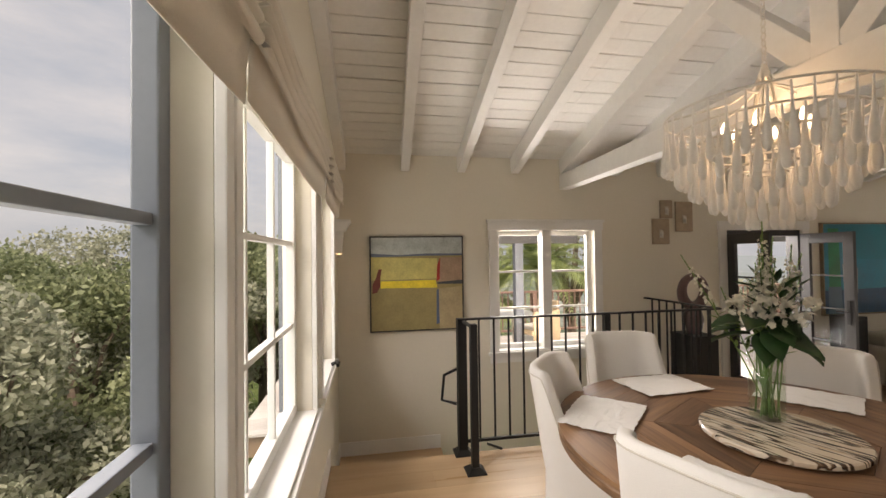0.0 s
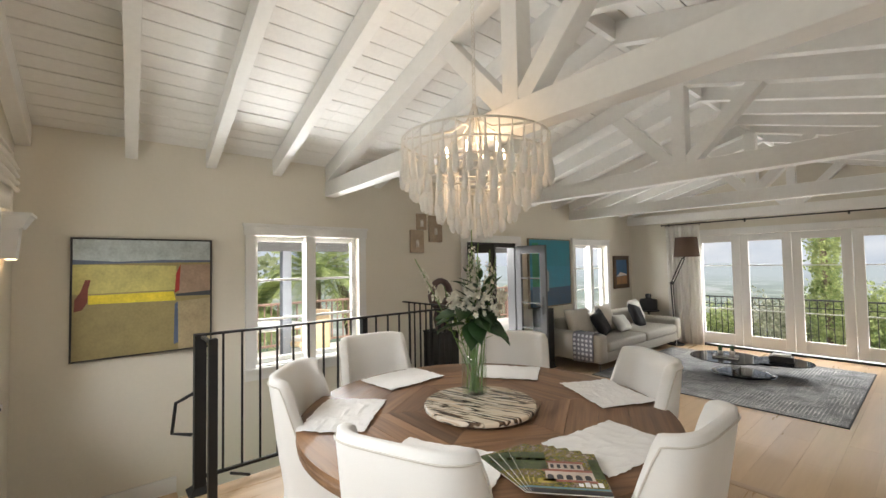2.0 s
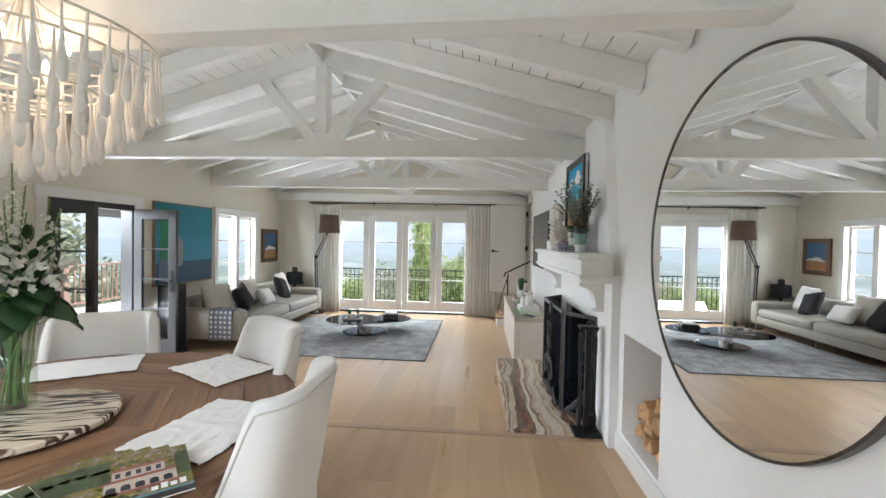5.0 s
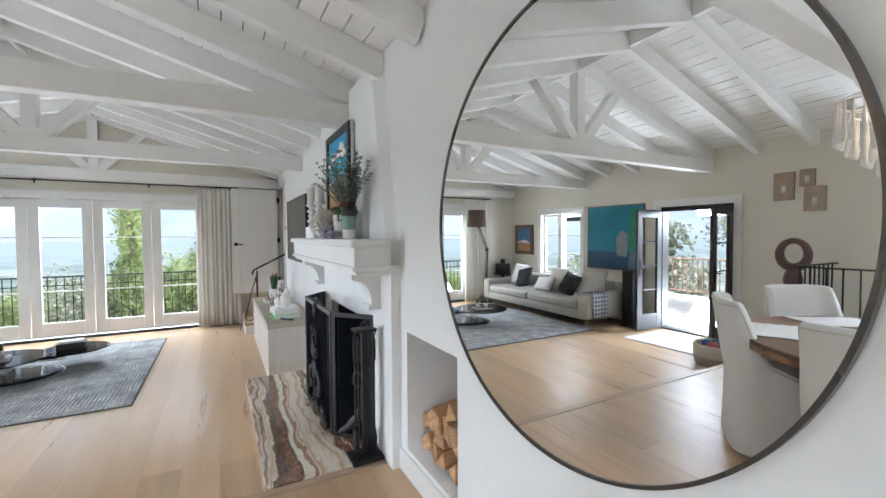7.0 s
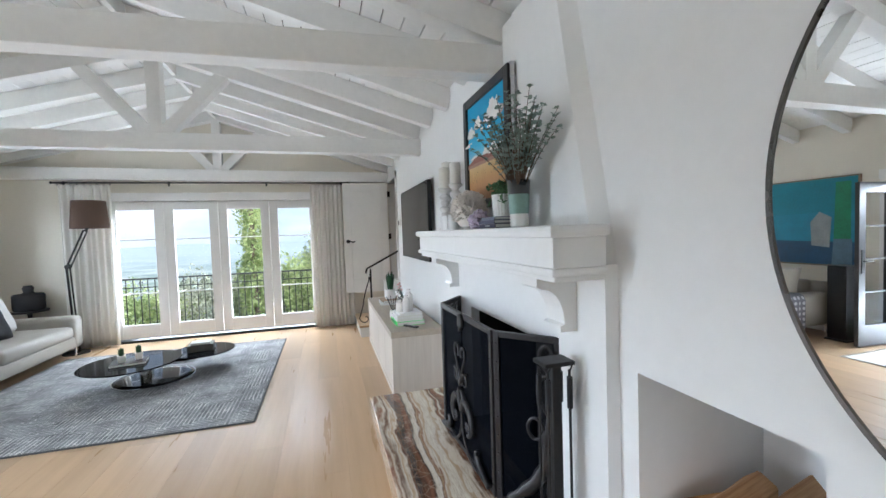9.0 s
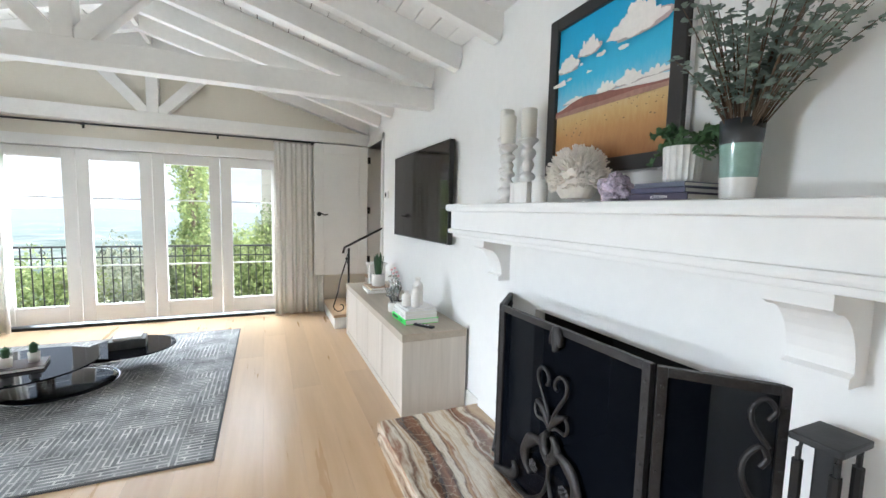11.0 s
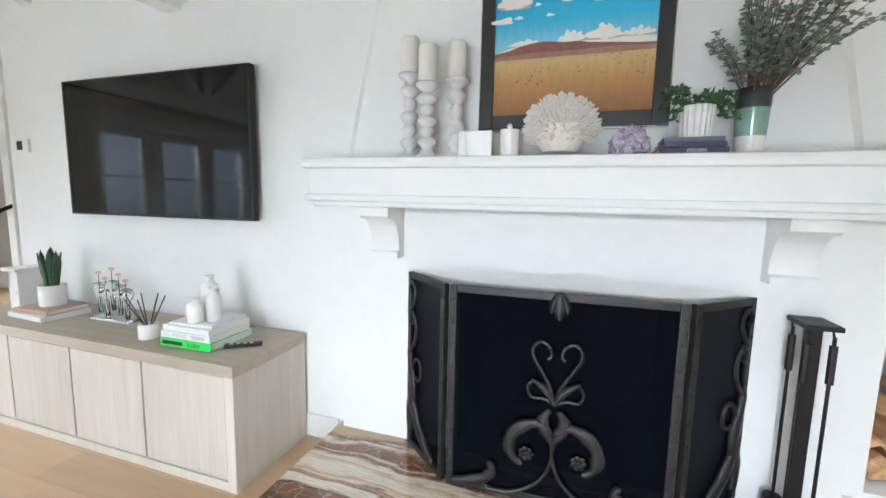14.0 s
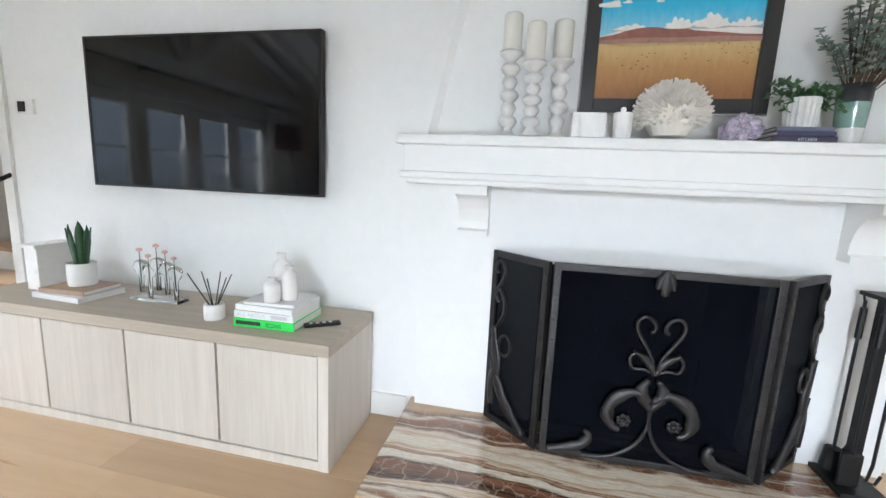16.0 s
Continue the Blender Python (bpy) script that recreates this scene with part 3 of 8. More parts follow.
# ---- fireplace ----
ONYX, t_, b_ = nodes_of("banded_onyx")
g_ = t_.nodes.new("ShaderNodeNewGeometry")
wa = noise_node(t_, 1.0, 3, (2.2, 1.1, 2.2), "World", 0.5)
wb = noise_node(t_, 1.0, 5, (34.0, 2.2, 30.0), "World", 0.62)
wc = noise_node(t_, 1.0, 4, (9.0, 5.0, 9.0), "World", 0.6)
sx = t_.nodes.new("ShaderNodeSeparateXYZ")
t_.links.new(g_.outputs["Position"], sx.inputs[0])


def onyx_sum(a, b, k):
    n = t_.nodes.new("ShaderNodeMath")
    n.operation = "MULTIPLY_ADD"
    t_.links.new(a, n.inputs[0])
    n.inputs[1].default_value = k
    t_.links.new(b, n.inputs[2])
    return n.outputs[0]


lay = onyx_sum(wa.outputs[0], sx.outputs[0], 0.42)
lay = onyx_sum(wb.outputs[0], lay, 0.075)
lay = onyx_sum(wc.outputs[0], lay, 0.05)
lay = onyx_sum(sx.outputs[2], lay, -0.6)
mr_ = t_.nodes.new("ShaderNodeMapRange")   # across the slab, front edge to wall
mr_.inputs["From Min"].default_value, mr_.inputs["From Max"].default_value = 0.73, 1.47
t_.links.new(lay, mr_.inputs["Value"])
CREAM_, TAN_, UMBER_, BLACKB_, RUST_ = (0.74, 0.66, 0.53), (0.50, 0.34, 0.20), (0.13, 0.06, 0.035), (0.040, 0.022, 0.016), (0.24, 0.10, 0.055)
r_ = ramp(t_, mr_.outputs[0], [(0.0, TAN_), (0.04, CREAM_), (0.07, RUST_), (0.10, CREAM_), (0.13, UMBER_), (0.17, CREAM_), (0.19, TAN_), (0.215, CREAM_), (0.23, UMBER_), (0.27, BLACKB_), (0.36, RUST_), (0.40, BLACKB_), (0.415, CREAM_), (0.47, (0.80, 0.74, 0.63)), (0.48, UMBER_), (0.495, TAN_), (0.51, RUST_), (0.525, CREAM_), (0.56, TAN_), (0.575, CREAM_), (0.66, (0.78, 0.71, 0.58)), (0.70, TAN_), (0.71, CREAM_), (0.75, (0.72, 0.62, 0.48)), (0.77, UMBER_), (0.80, RUST_), (0.815, CREAM_), (0.83, UMBER_), (0.90, RUST_), (0.93, CREAM_), (0.95, UMBER_), (1.0, TAN_)])
# hair-thin dark veins in the cream and pale cracks in the brown
vn = noise_node(t_, 1.0, 6, (70.0, 2.6, 60.0), "World", 0.7)
vr = ramp(t_, vn.outputs[0], [(0.47, (0, 0, 0)), (0.50, (0.62, 0.62, 0.62)), (0.53, (0, 0, 0))])
vm = t_.nodes.new("ShaderNodeMix")
vm.data_type = "RGBA"
vm.inputs[7].default_value = (0.34, 0.20, 0.11, 1)
t_.links.new(vr.outputs[0], vm.inputs[0])
t_.links.new(r_.outputs[0], vm.inputs[6])
ck_ = t_.nodes.new("ShaderNodeTexVoronoi")
ck_.feature = "DISTANCE_TO_EDGE"
ck_.inputs["Scale"].default_value = 13.0
wv = t_.nodes.new("ShaderNodeVectorMath")
wv.operation = "MULTIPLY_ADD"
wv.inputs[1].default_value = (0.12, 0.12, 0.12)
t_.links.new(wc.outputs["Color"], wv.inputs[0])
t_.links.new(g_.outputs["Position"], wv.inputs[2])
t_.links.new(wv.outputs[0], ck_.inputs["Vector"])
cr_ = ramp(t_, ck_.outputs["Distance"], [(0.0, (0.55, 0.55, 0.55)), (0.035, (0, 0, 0))])
cmx = t_.nodes.new("ShaderNodeMix")
cmx.data_type = "RGBA"
cmx.inputs[7].default_value = (0.58, 0.46, 0.33, 1)
t_.links.new(cr_.outputs[0], cmx.inputs[0])
t_.links.new(vm.outputs[2], cmx.inputs[6])
r_ = cmx
t_.links.new(r_.outputs[2], b_.inputs["Base Color"])
b_.inputs["Roughness"].default_value = 0.14
b_.inputs["Coat Weight"].default_value = 0.5
b_.inputs["Coat Roughness"].default_value = 0.05
HX, HY0, HY1 = 0.62, 3.85, 5.835
fp = thing("fireplace", "white plaster fireplace with a moulded mantel shelf and corbels", "fireplace")
bx = 1.312
# chimney breast: piers and lintel round the fire opening, then a hood tapering to the ceiling
for nm, y0, y1, z0, z1 in (("pier", 3.70, 4.245, 0.0, 1.35), ("pier", 5.195, 5.80, 0.0, 1.35), ("lintel", 4.245, 5.195, 0.945, 1.35)):
    part(nm, one((bx, y0, z0), (XR + 0.002, y1, z1)), WALLP, fp)
bm = bmesh.new()
v = [bm.verts.new(p) for p in ((bx, 3.76, 1.35), (bx, 5.78, 1.35), (bx, 5.50, 2.62), (bx, 4.02, 2.62), (XR + 0.002, 3.70, 1.35), (XR + 0.002, 5.84, 1.35), (XR + 0.002, 5.56, 2.62), (XR + 0.002, 3.96, 2.62))]
for q in ((0, 1, 2, 3), (4, 7, 6, 5), (0, 3, 7, 4), (1, 5, 6, 2), (3, 2, 6, 7), (0, 4, 5, 1)):
    bm.faces.new([v[i] for i in q])
bmesh.ops.recalc_face_normals(bm, faces=bm.faces)
part("hood", bm, WALLP, fp)
SOOT = mat("sooty_firebrick", (0.02, 0.019, 0.018), 0.9, var=0.4, scale=6)
part("firebox", boxes(((XR + 0.004, 4.20, 0.12), (XR + 0.58, 4.25, 0.96)), ((XR + 0.004, 5.19, 0.12), (XR + 0.58, 5.24, 0.96)), ((XR + 0.5, 4.25, 0.12), (XR + 0.58, 5.19, 0.96)), ((XR + 0.004, 4.25, 0.938), (XR + 0.5, 5.19, 0.96)), ((XR - 0.05, 4.25, 0.118), (XR + 0.5, 5.19, 0.134))), SOOT, fp, "soot-black firebox")
for nm, lo, hi, bv in (("mantel_shelf", (1.09, 3.69, 1.345), (bx, 5.83, 1.46), 0.006), ("mantel_cornice", (1.06, 3.655, 1.458), (bx, 5.865, 1.503), 0.02), ("moulding", (1.075, 3.672, 1.318), (bx, 5.848, 1.348), 0.012), ("moulding", (1.10, 3.70, 1.295), (bx, 5.82, 1.32), 0.008)):
    part(nm, one(lo, hi, bv), WALLP, fp)
for y in (3.885, 5.46):
    bm = bmesh.new()
    prof = [(1.13, 1.296), (1.13, 1.255), (1.15, 1.245)] + [(1.155 + 0.10 * math.sin(a * math.pi / 14), 1.245 - 0.15 * (1 - math.cos(a * math.pi / 14))) for a in range(1, 8)] + [(1.235, 1.085), (1.235, 1.06), (bx, 1.06), (bx, 1.296)]
    A = [bm.verts.new((x, y, z)) for x, z in prof]
    B = [bm.verts.new((x, y + 0.14, z)) for x, z in prof]
    bm.faces.new(A)
    bm.faces.new(B[::-1])
    for i in range(len(A)):
        j = (i + 1) % len(A)
        bm.faces.new((A[j], A[i], B[i], B[j]))
    bmesh.ops.recalc_face_normals(bm, faces=bm.faces)
    part("corbel", bm, WALLP, fp)
part("hearth_slab", one((HX, HY0, 0.0), (bx + 0.2, HY1, 0.132), 0.006), ONYX, fp, "polished brown and cream banded onyx hearth")

# fire screen
fs = thing("fire_screen", "folding black wrought-iron fire screen with scrolled leaves", "fire screen")
MESH = mat("dark_wire_mesh", (0.003, 0.004, 0.007), 0.7, 0.0, var=0.25, scale=6, grain=300, bumpy=0.1)
MESH.node_tree.nodes["Principled BSDF"].inputs["Specular IOR Level"].default_value = 0.04
t_ = MESH.node_tree   # fine mesh lets some of what is behind show through
mxs, trn = t_.nodes.new("ShaderNodeMixShader"), t_.nodes.new("ShaderNodeBsdfTransparent")
mxs.inputs[0].default_value = 0.66
t_.links.new(trn.outputs[0], mxs.inputs[1])
t_.links.new(t_.nodes["Principled BSDF"].outputs[0], mxs.inputs[2])
t_.links.new(mxs.outputs[0], t_.nodes["Material Output"].inputs["Surface"])
ZB, ZT = 0.135, 0.995


def screen_panel(a, b):
    """A framed panel from plan point a to b (x, y)."""
    ax = Vector((b[0] - a[0], b[1] - a[1], 0))
    W = ax.length
    m = Matrix.Translation((a[0], a[1], ZB)) @ Matrix.Rotation(math.atan2(ax.y, ax.x), 4, "Z")
    pn = new("panel")
    pn.parent = fs
    pn.matrix_world = m
    H = ZT - ZB
    for lo, hi in (((0, -0.012, 0), (0.03, 0.012, H)), ((W - 0.03, -0.012, 0), (W, 0.012, H)), ((0.03, -0.011, H - 0.03), (W - 0.03, 0.011, H)), ((0.03, -0.011, 0), (W - 0.03, 0.011, 0.03))):
        part("panel_frame", one(lo, hi, 0.003), IRON, pn)
    part("wire_mesh", one((0.028, -0.003, 0.028), (W - 0.028, 0.003, H - 0.028)), MESH, pn)
    bm = bmesh.new()
    for x in (0.015, W - 0.015):
        for k in range(9):
            for sgn in (-1, 1):
                lathe(bm, [(0.006, 0), (0.005, 0.003), (0.0, 0.005)], 8, Matrix.Translation((x, 0.012 * sgn, 0.06 + (H - 0.12) * k / 8)) @ pose(0, 0, 0, -90 * sgn), False)
    tagged(part("rivet_row", bm, IRON, pn), kind="stuff")
    return pn, W, H


def spiral(cx, cz, r0, r1, a0, turns, y, n=22):
    return [(cx + (r0 + (r1 - r0) * i / n) * math.cos(a0 + turns * 2 * math.pi * i / n), y, cz + (r0 + (r1 - r0) * i / n) * math.sin(a0 + turns * 2 * math.pi * i / n)) for i in range(n + 1)]


def leaf_blade(pts, w, y):
    """A fat curled acanthus blade: a flattened tapering tube."""
    bm = bmesh.new()
    q_ = [pts[0]] + list(pts) + [pts[-1]]
    fine = []
    for i in range(1, len(q_) - 2):
        for h in range(4):
            u = h / 4
            fine.append(tuple(0.5 * (2 * q_[i][e] + (q_[i + 1][e] - q_[i - 1][e]) * u + (2 * q_[i - 1][e] - 5 * q_[i][e] + 4 * q_[i + 1][e] - q_[i + 2][e]) * u * u + (3 * q_[i][e] - q_[i - 1][e] - 3 * q_[i + 1][e] + q_[i + 2][e]) * u ** 3) for e in (0, 1)))
    pts = fine + [pts[-1]]
    n = len(pts)
    rings = []
    for i, (x, z) in enumerate(pts):
        j = min(i + 1, n - 1)
        k = max(i - 1, 0)
        dx, dz = pts[j][0] - pts[k][0], pts[j][1] - pts[k][1]
        l = math.hypot(dx, dz) or 1
        nx, nz = -dz / l, dx / l
        u = i / (n - 1)
        r = w * (0.25 + 0.85 * math.sin(math.pi * min(1, u * 0.9 + 0.08)) + 0.12 * math.sin(u * 22))
        ring = []
        for q in range(8):
            a = 2 * math.pi * q / 8
            ring.append(bm.verts.new((x + nx * r * math.cos(a), y - 0.015 * math.sin(a), z + nz * r * math.cos(a))))
        rings.append(ring)
    for A, B in zip(rings, rings[1:]):
        for q in range(8):
            s = (q + 1) % 8
            bm.faces.new((A[q], A[s], B[s], B[q]))
    bm.faces.new(rings[0][::-1])
    bm.faces.new(rings[-1])
    bmesh.ops.recalc_face_normals(bm, faces=bm.faces)
    return bm


cpan, CW, CH = screen_panel((1.085, 5.155), (1.10, 4.295))
FY = -0.03
c = CW / 2
for s in (-1, 1):
    def X(u):
        return c + s * u
    heart = [(X(0.012), FY, 0.46), (X(0.02), FY, 0.50), (X(0.055), FY, 0.56), (X(0.085), FY, 0.61), (X(0.087), FY, 0.65), (X(0.065), FY, 0.672), (X(0.038), FY, 0.665), (X(0.02), FY, 0.64), (X(0.022), FY, 0.615), (X(0.034), FY, 0.61)]
    part("scroll", bowed(heart, 0.0085, 8), IRON, cpan, smooth=True)
    part("scroll", bowed([(X(0.0), FY, 0.43), (X(0.04), FY, 0.45), (X(0.085), FY, 0.45), (X(0.10), FY, 0.475), (X(0.098), FY, 0.50), (X(0.085), FY, 0.515)], 0.0075, 8), IRON, cpan)
    part("leaf_ornament", leaf_blade([(X(0.0), 0.43), (X(0.02), 0.47), (X(0.05), 0.50), (X(0.09), 0.525)], 0.016, FY), IRON, cpan, smooth=True)
    part("leaf_ornament", leaf_blade([(X(0.005), 0.31), (X(0.05), 0.345), (X(0.10), 0.335), (X(0.145), 0.30), (X(0.165), 0.255), (X(0.16), 0.21), (X(0.135), 0.18), (X(0.11), 0.175)], 0.026, FY), IRON, cpan, smooth=True)
    part("leaf_ornament", leaf_blade([(X(0.0), 0.28), (X(0.03), 0.32), (X(0.04), 0.37), (X(0.015), 0.41)], 0.024, FY), IRON, cpan, smooth=True)
    part("scroll", bowed([(X(0.01), FY, 0.30), (X(0.0), FY, 0.22), (X(0.03), FY, 0.13), (X(0.09), FY, 0.07), (X(0.17), FY, 0.035), (X(0.25), FY, 0.03)], 0.0085, 8), IRON, cpan)
    part("leaf_ornament", leaf_blade([(X(c - 0.03), 0.035), (X(c - 0.10), 0.05), (X(c - 0.17), 0.075), (X(c - 0.20), 0.12), (X(c - 0.18), 0.15)], 0.024, FY), IRON, cpan, smooth=True)
    bm = bmesh.new()
    for k in range(7):
        a = 2 * math.pi * k / 7
        lathe(bm, [(0.0, 0), (0.011, 0.004), (0.0, 0.011)], 8, Matrix.Translation((X(0.098) + 0.02 * math.cos(a), FY, 0.215 + 0.02 * math.sin(a))) @ pose(0, 0, 0, 90), False)
    lathe(bm, [(0.0, 0), (0.011, 0.006), (0.0, 0.016)], 8, Matrix.Translation((X(0.098), FY, 0.215)) @ pose(0, 0, 0, 90), False)
    part("rosette", bm, IRON, cpan)
bm = leaf_blade([(c, CH + 0.005), (c, CH - 0.03), (c, CH - 0.065), (c, CH - 0.10)], 0.026, FY + 0.008)
for s in (-1, 1):
    bm2 = leaf_blade([(c + s * 0.005, CH), (c + s * 0.022, CH - 0.04), (c + s * 0.03, CH - 0.075)], 0.014, FY + 0.01)
    me_tmp = bpy.data.meshes.new("tmp")
    bm2.to_mesh(me_tmp)
    bm2.free()
    bm.from_mesh(me_tmp)
    bpy.data.meshes.remove(me_tmp)
part("leaf_ornament", bm, IRON, cpan, smooth=True)
for a, b, fl in (((1.30, 5.42), (1.085, 5.17), 0), ((1.10, 4.28), (1.325, 4.03), 1)):
    pn, W, H = screen_panel(a, b)
    def U(u):
        return W - u if fl else u
    part("leaf_ornament", leaf_blade([(U(0.27), 0.04), (U(0.20), 0.09), (U(0.13), 0.16), (U(0.08), 0.25), (U(0.05), 0.33)], 0.03, -0.022), IRON, pn, smooth=True)
    part("leaf_ornament", leaf_blade([(U(0.06), 0.10), (U(0.05), 0.2), (U(0.08), 0.30), (U(0.06), 0.42), (U(0.05), 0.5)], 0.028, -0.022), IRON, pn, smooth=True)
    part("scroll", bowed([(U(0.06), -0.022, 0.36), (U(0.09), -0.022, 0.44)] + [(U(0.125 + 0.035 * math.cos(2.6 - k * 0.6)), -0.022, 0.42 + 0.05 * math.sin(2.6 - k * 0.6)) for k in range(9)], 0.008, 8), IRON, pn)
    part("scroll", bowed([(U(0.05), -0.022, 0.48), (U(0.10), -0.022, 0.56), (U(0.105), -0.022, 0.63), (U(0.07), -0.022, 0.68), (U(0.05), -0.022, 0.65), (U(0.065), -0.022, 0.62)], 0.009, 8), IRON, pn)
    part("scroll", bowed([(U(0.05), -0.022, 0.68), (U(0.09), -0.022, 0.74), (U(0.095), -0.022, 0.79), (U(0.065), -0.022, 0.82), (U(0.04), -0.022, 0.79), (U(0.055), -0.022, 0.76)], 0.008, 8), IRON, pn)

# fire tools
ft = thing("fire_tool_set", "black iron fireplace tools hanging on a stand", "fire tools", pose(1.205, 3.895, 0.132))
part("base_plate", one((-0.10, -0.085, 0), (0.10, 0.085, 0.022), 0.004), BLACK, ft)
part("stand_post", one((-0.018, -0.020, 0.022), (0.018, 0.020, 0.80), 0.004), BLACK, ft)
part("top_plate", one((-0.068, -0.052, 0.80), (0.068, 0.052, 0.818), 0.004), BLACK, ft)
for k, (x, y) in enumerate(((-0.05, 0.036), (-0.05, -0.036), (0.05, 0.036), (0.05, -0.036))):
    tl = new("tool")
    tl.parent = ft
    tl.location = (x, y, 0)
    part("shaft", bar([(0, 0, 0.12), (0, 0, 0.78)], 0.006, 6), BLACK, tl)
    part("grip", bar([(0, 0, 0.62), (0, 0, 0.75)], 0.012, 8), BLACK, tl)
    part("hook", bar([(0, 0, 0.77), (0.012, 0, 0.795), (0, 0, 0.81), (-0.01, 0, 0.80)], 0.004, 6), BLACK, tl)
    if k == 0:
        part("shovel", one((-0.008, -0.035, 0.03), (0.008, 0.04, 0.17), 0.006), BLACK, tl)
    elif k == 1:
        part("poker_tip", bar([(0, 0, 0.13), (0, 0.01, 0.06), (0, -0.02, 0.05), (0, -0.035, 0.09)], 0.006, 6), BLACK, tl)
    elif k == 2:
        part("brush", bar([(0, 0, 0.13), (0, 0, 0.04)], 0.03, 10, 0.04), BLACK, tl)
    else:
        part("tongs", bar([(0, 0, 0.2), (0.02, 0.02, 0.12), (0.012, 0.03, 0.04)], 0.006, 6), BLACK, tl)

# split logs in the niche
BARK = wood("split_firewood", (0.36, 0.18, 0.075), (0.72, 0.46, 0.24), 0.75, 0, 22, "Object", 0.25)
rng = random.Random(4)
for row, n in enumerate((5, 5, 4, 3)):
    for i in range(n):
        if row == 3 and i > 1:
            continue
        bm = bmesh.new()
        L, r = 0.30 + rng.random() * 0.10, 0.052 + rng.random() * 0.02
        k = rng.choice((3, 3, 4, 5))
        a0r = rng.random() * 6
        ring = [(a0r + 2 * math.pi * q / k + rng.uniform(-0.25, 0.25), r * rng.uniform(0.85, 1.15)) for q in range(k)]
        rs = []
        for sx in (0, 0.33, 0.66, 1):
            rs.append([bm.verts.new((sx * L, rr * math.cos(a) * (1 + 0.06 * rng.uniform(-1, 1)), rr * math.sin(a) * (1 + 0.06 * rng.uniform(-1, 1)))) for a, rr in ring])
        for A, B in zip(rs, rs[1:]):
            for q in range(k):
                s = (q + 1) % k
                bm.faces.new((A[q], B[q], B[s], A[s]))
        bm.faces.new(rs[0])
        bm.faces.new(rs[-1][::-1])
        bmesh.ops.recalc_face_normals(bm, faces=bm.faces)
        bmesh.ops.bevel(bm, geom=list(bm.edges), offset=0.006, segments=1, affect="EDGES")
        o = part("log", bm, BARK)
        o.matrix_world = pose(XR + 0.05 + rng.random() * 0.08, 3.085 + (i + 0.5 * (row % 2)) * 0.107, 0.335 + row * 0.088, rng.uniform(-60, 60), rng.uniform(-5, 5), rng.uniform(-16, 16))
        tagged(o, "split orange-brown firewood log stacked in the niche", "log", "logs in the niche")

# round mirror
mr = thing("wall_mirror", "large round wall mirror with a thin dark metal rim", "mirror", pose(1.367, 2.40, 1.555, 0, -90))
m_, t_, b_ = nodes_of("mirror_silver")
b_.inputs["Base Color"].default_value = (0.93, 0.94, 0.94, 1)
b_.inputs["Metallic"].default_value, b_.inputs["Roughness"].default_value = 1.0, 0.0
MR = 0.735
part("mirror_plate", turned([(0.0, 0.016), (MR, 0.016), (MR, 0.021), (0.0, 0.021)], 128, None, False), m_, mr, "silvered mirror glass")
part("rim", turned([(MR - 0.003, 0.0), (MR + 0.007, 0.0), (MR + 0.007, 0.026), (MR - 0.003, 0.026), (MR - 0.003, 0.0)], 128, None, False), mat("gunmetal_rim", (0.12, 0.11, 0.10), 0.3, 0.9, var=0.1), mr)


# ---- living room ----
def sheet_text(body, size, m, material, parent, name="lettering"):
    cu = bpy.data.curves.new(name, "FONT")
    cu.body, cu.size, cu.extrude = body, size, 0.0004
    cu.materials.append(material)
    ob = new(name, cu)
    ob.parent = parent
    ob.matrix_world = m
    return ob


def picture_frame(name, label, axis, face, sign, u0, u1, z0, z1, fw, depth, frame_mat, canvas, inset=0.012, canvas_label=""):
    """A framed canvas on a wall; returns the thing and a function placing flat paint patches in 0..1 coordinates."""
    th = thing(name, label, "painting")
    def P(n, a, b, c, d, d0, d1, m, bev=0.0, **k):
        s, e = sorted((face + sign * d0, face + sign * d1))
        lo, hi = ((s, a, c), (e, b, d)) if axis == "x" else ((a, s, c), (b, e, d))
        return part(n, one(lo, hi, bev), m, th, **k)
    P("frame_side", u0, u0 + fw, z0, z1, 0.003, depth, frame_mat, 0.003)
    P("frame_side", u1 - fw, u1, z0, z1, 0.003, depth, frame_mat, 0.003)
    P("frame_side", u0 + fw, u1 - fw, z0, z0 + fw, 0.003, depth - 0.001, frame_mat, 0.003)
    P("frame_side", u0 + fw, u1 - fw, z1 - fw, z1, 0.003, depth - 0.001, frame_mat, 0.003)
    cd = depth - inset
    P("canvas", u0 + fw, u1 - fw, z0 + fw, z1 - fw, 0.004, cd, canvas, label=canvas_label)
    W, H = u1 - u0 - 2 * fw, z1 - z0 - 2 * fw
    count = [0]
    def patch(pts, m, flip=False):
        count[0] += 1
        bm = bmesh.new()
        off = cd + 0.0003 * count[0]
        vs = []
        for x, z in pts:
            uu = u0 + fw + W * (1 - x if flip else x)
            zz = z0 + fw + H * z
            vs.append(bm.verts.new((face + sign * off, uu, zz) if axis == "x" else (uu, face + sign * off, zz)))
        bm.faces.new(vs)
        thick(bm, 0.0003)
        return part("paint_patch", bm, m, th)
    return th, patch


def paint(name, col, var=0.2, scale=9.0, stretch=(1, 1, 1)):
    return mat(name, col, 0.55, var=var, scale=scale, grain=50, bumpy=0.25, stretch=stretch, space="World")


def blob(cx, cz, w, h, seed, n=18, flat=True):
    r = random.Random(seed)
    out = []
    for i in range(n):
        a = 2 * math.pi * i / n
        k = 1 + 0.22 * math.sin(3 * a + seed) + 0.16 * r.uniform(-1, 1)
        z = math.sin(a)
        out.append((cx + w * math.cos(a) * k, cz + h * (z * k if z > 0 else z * 0.35)))
    return out


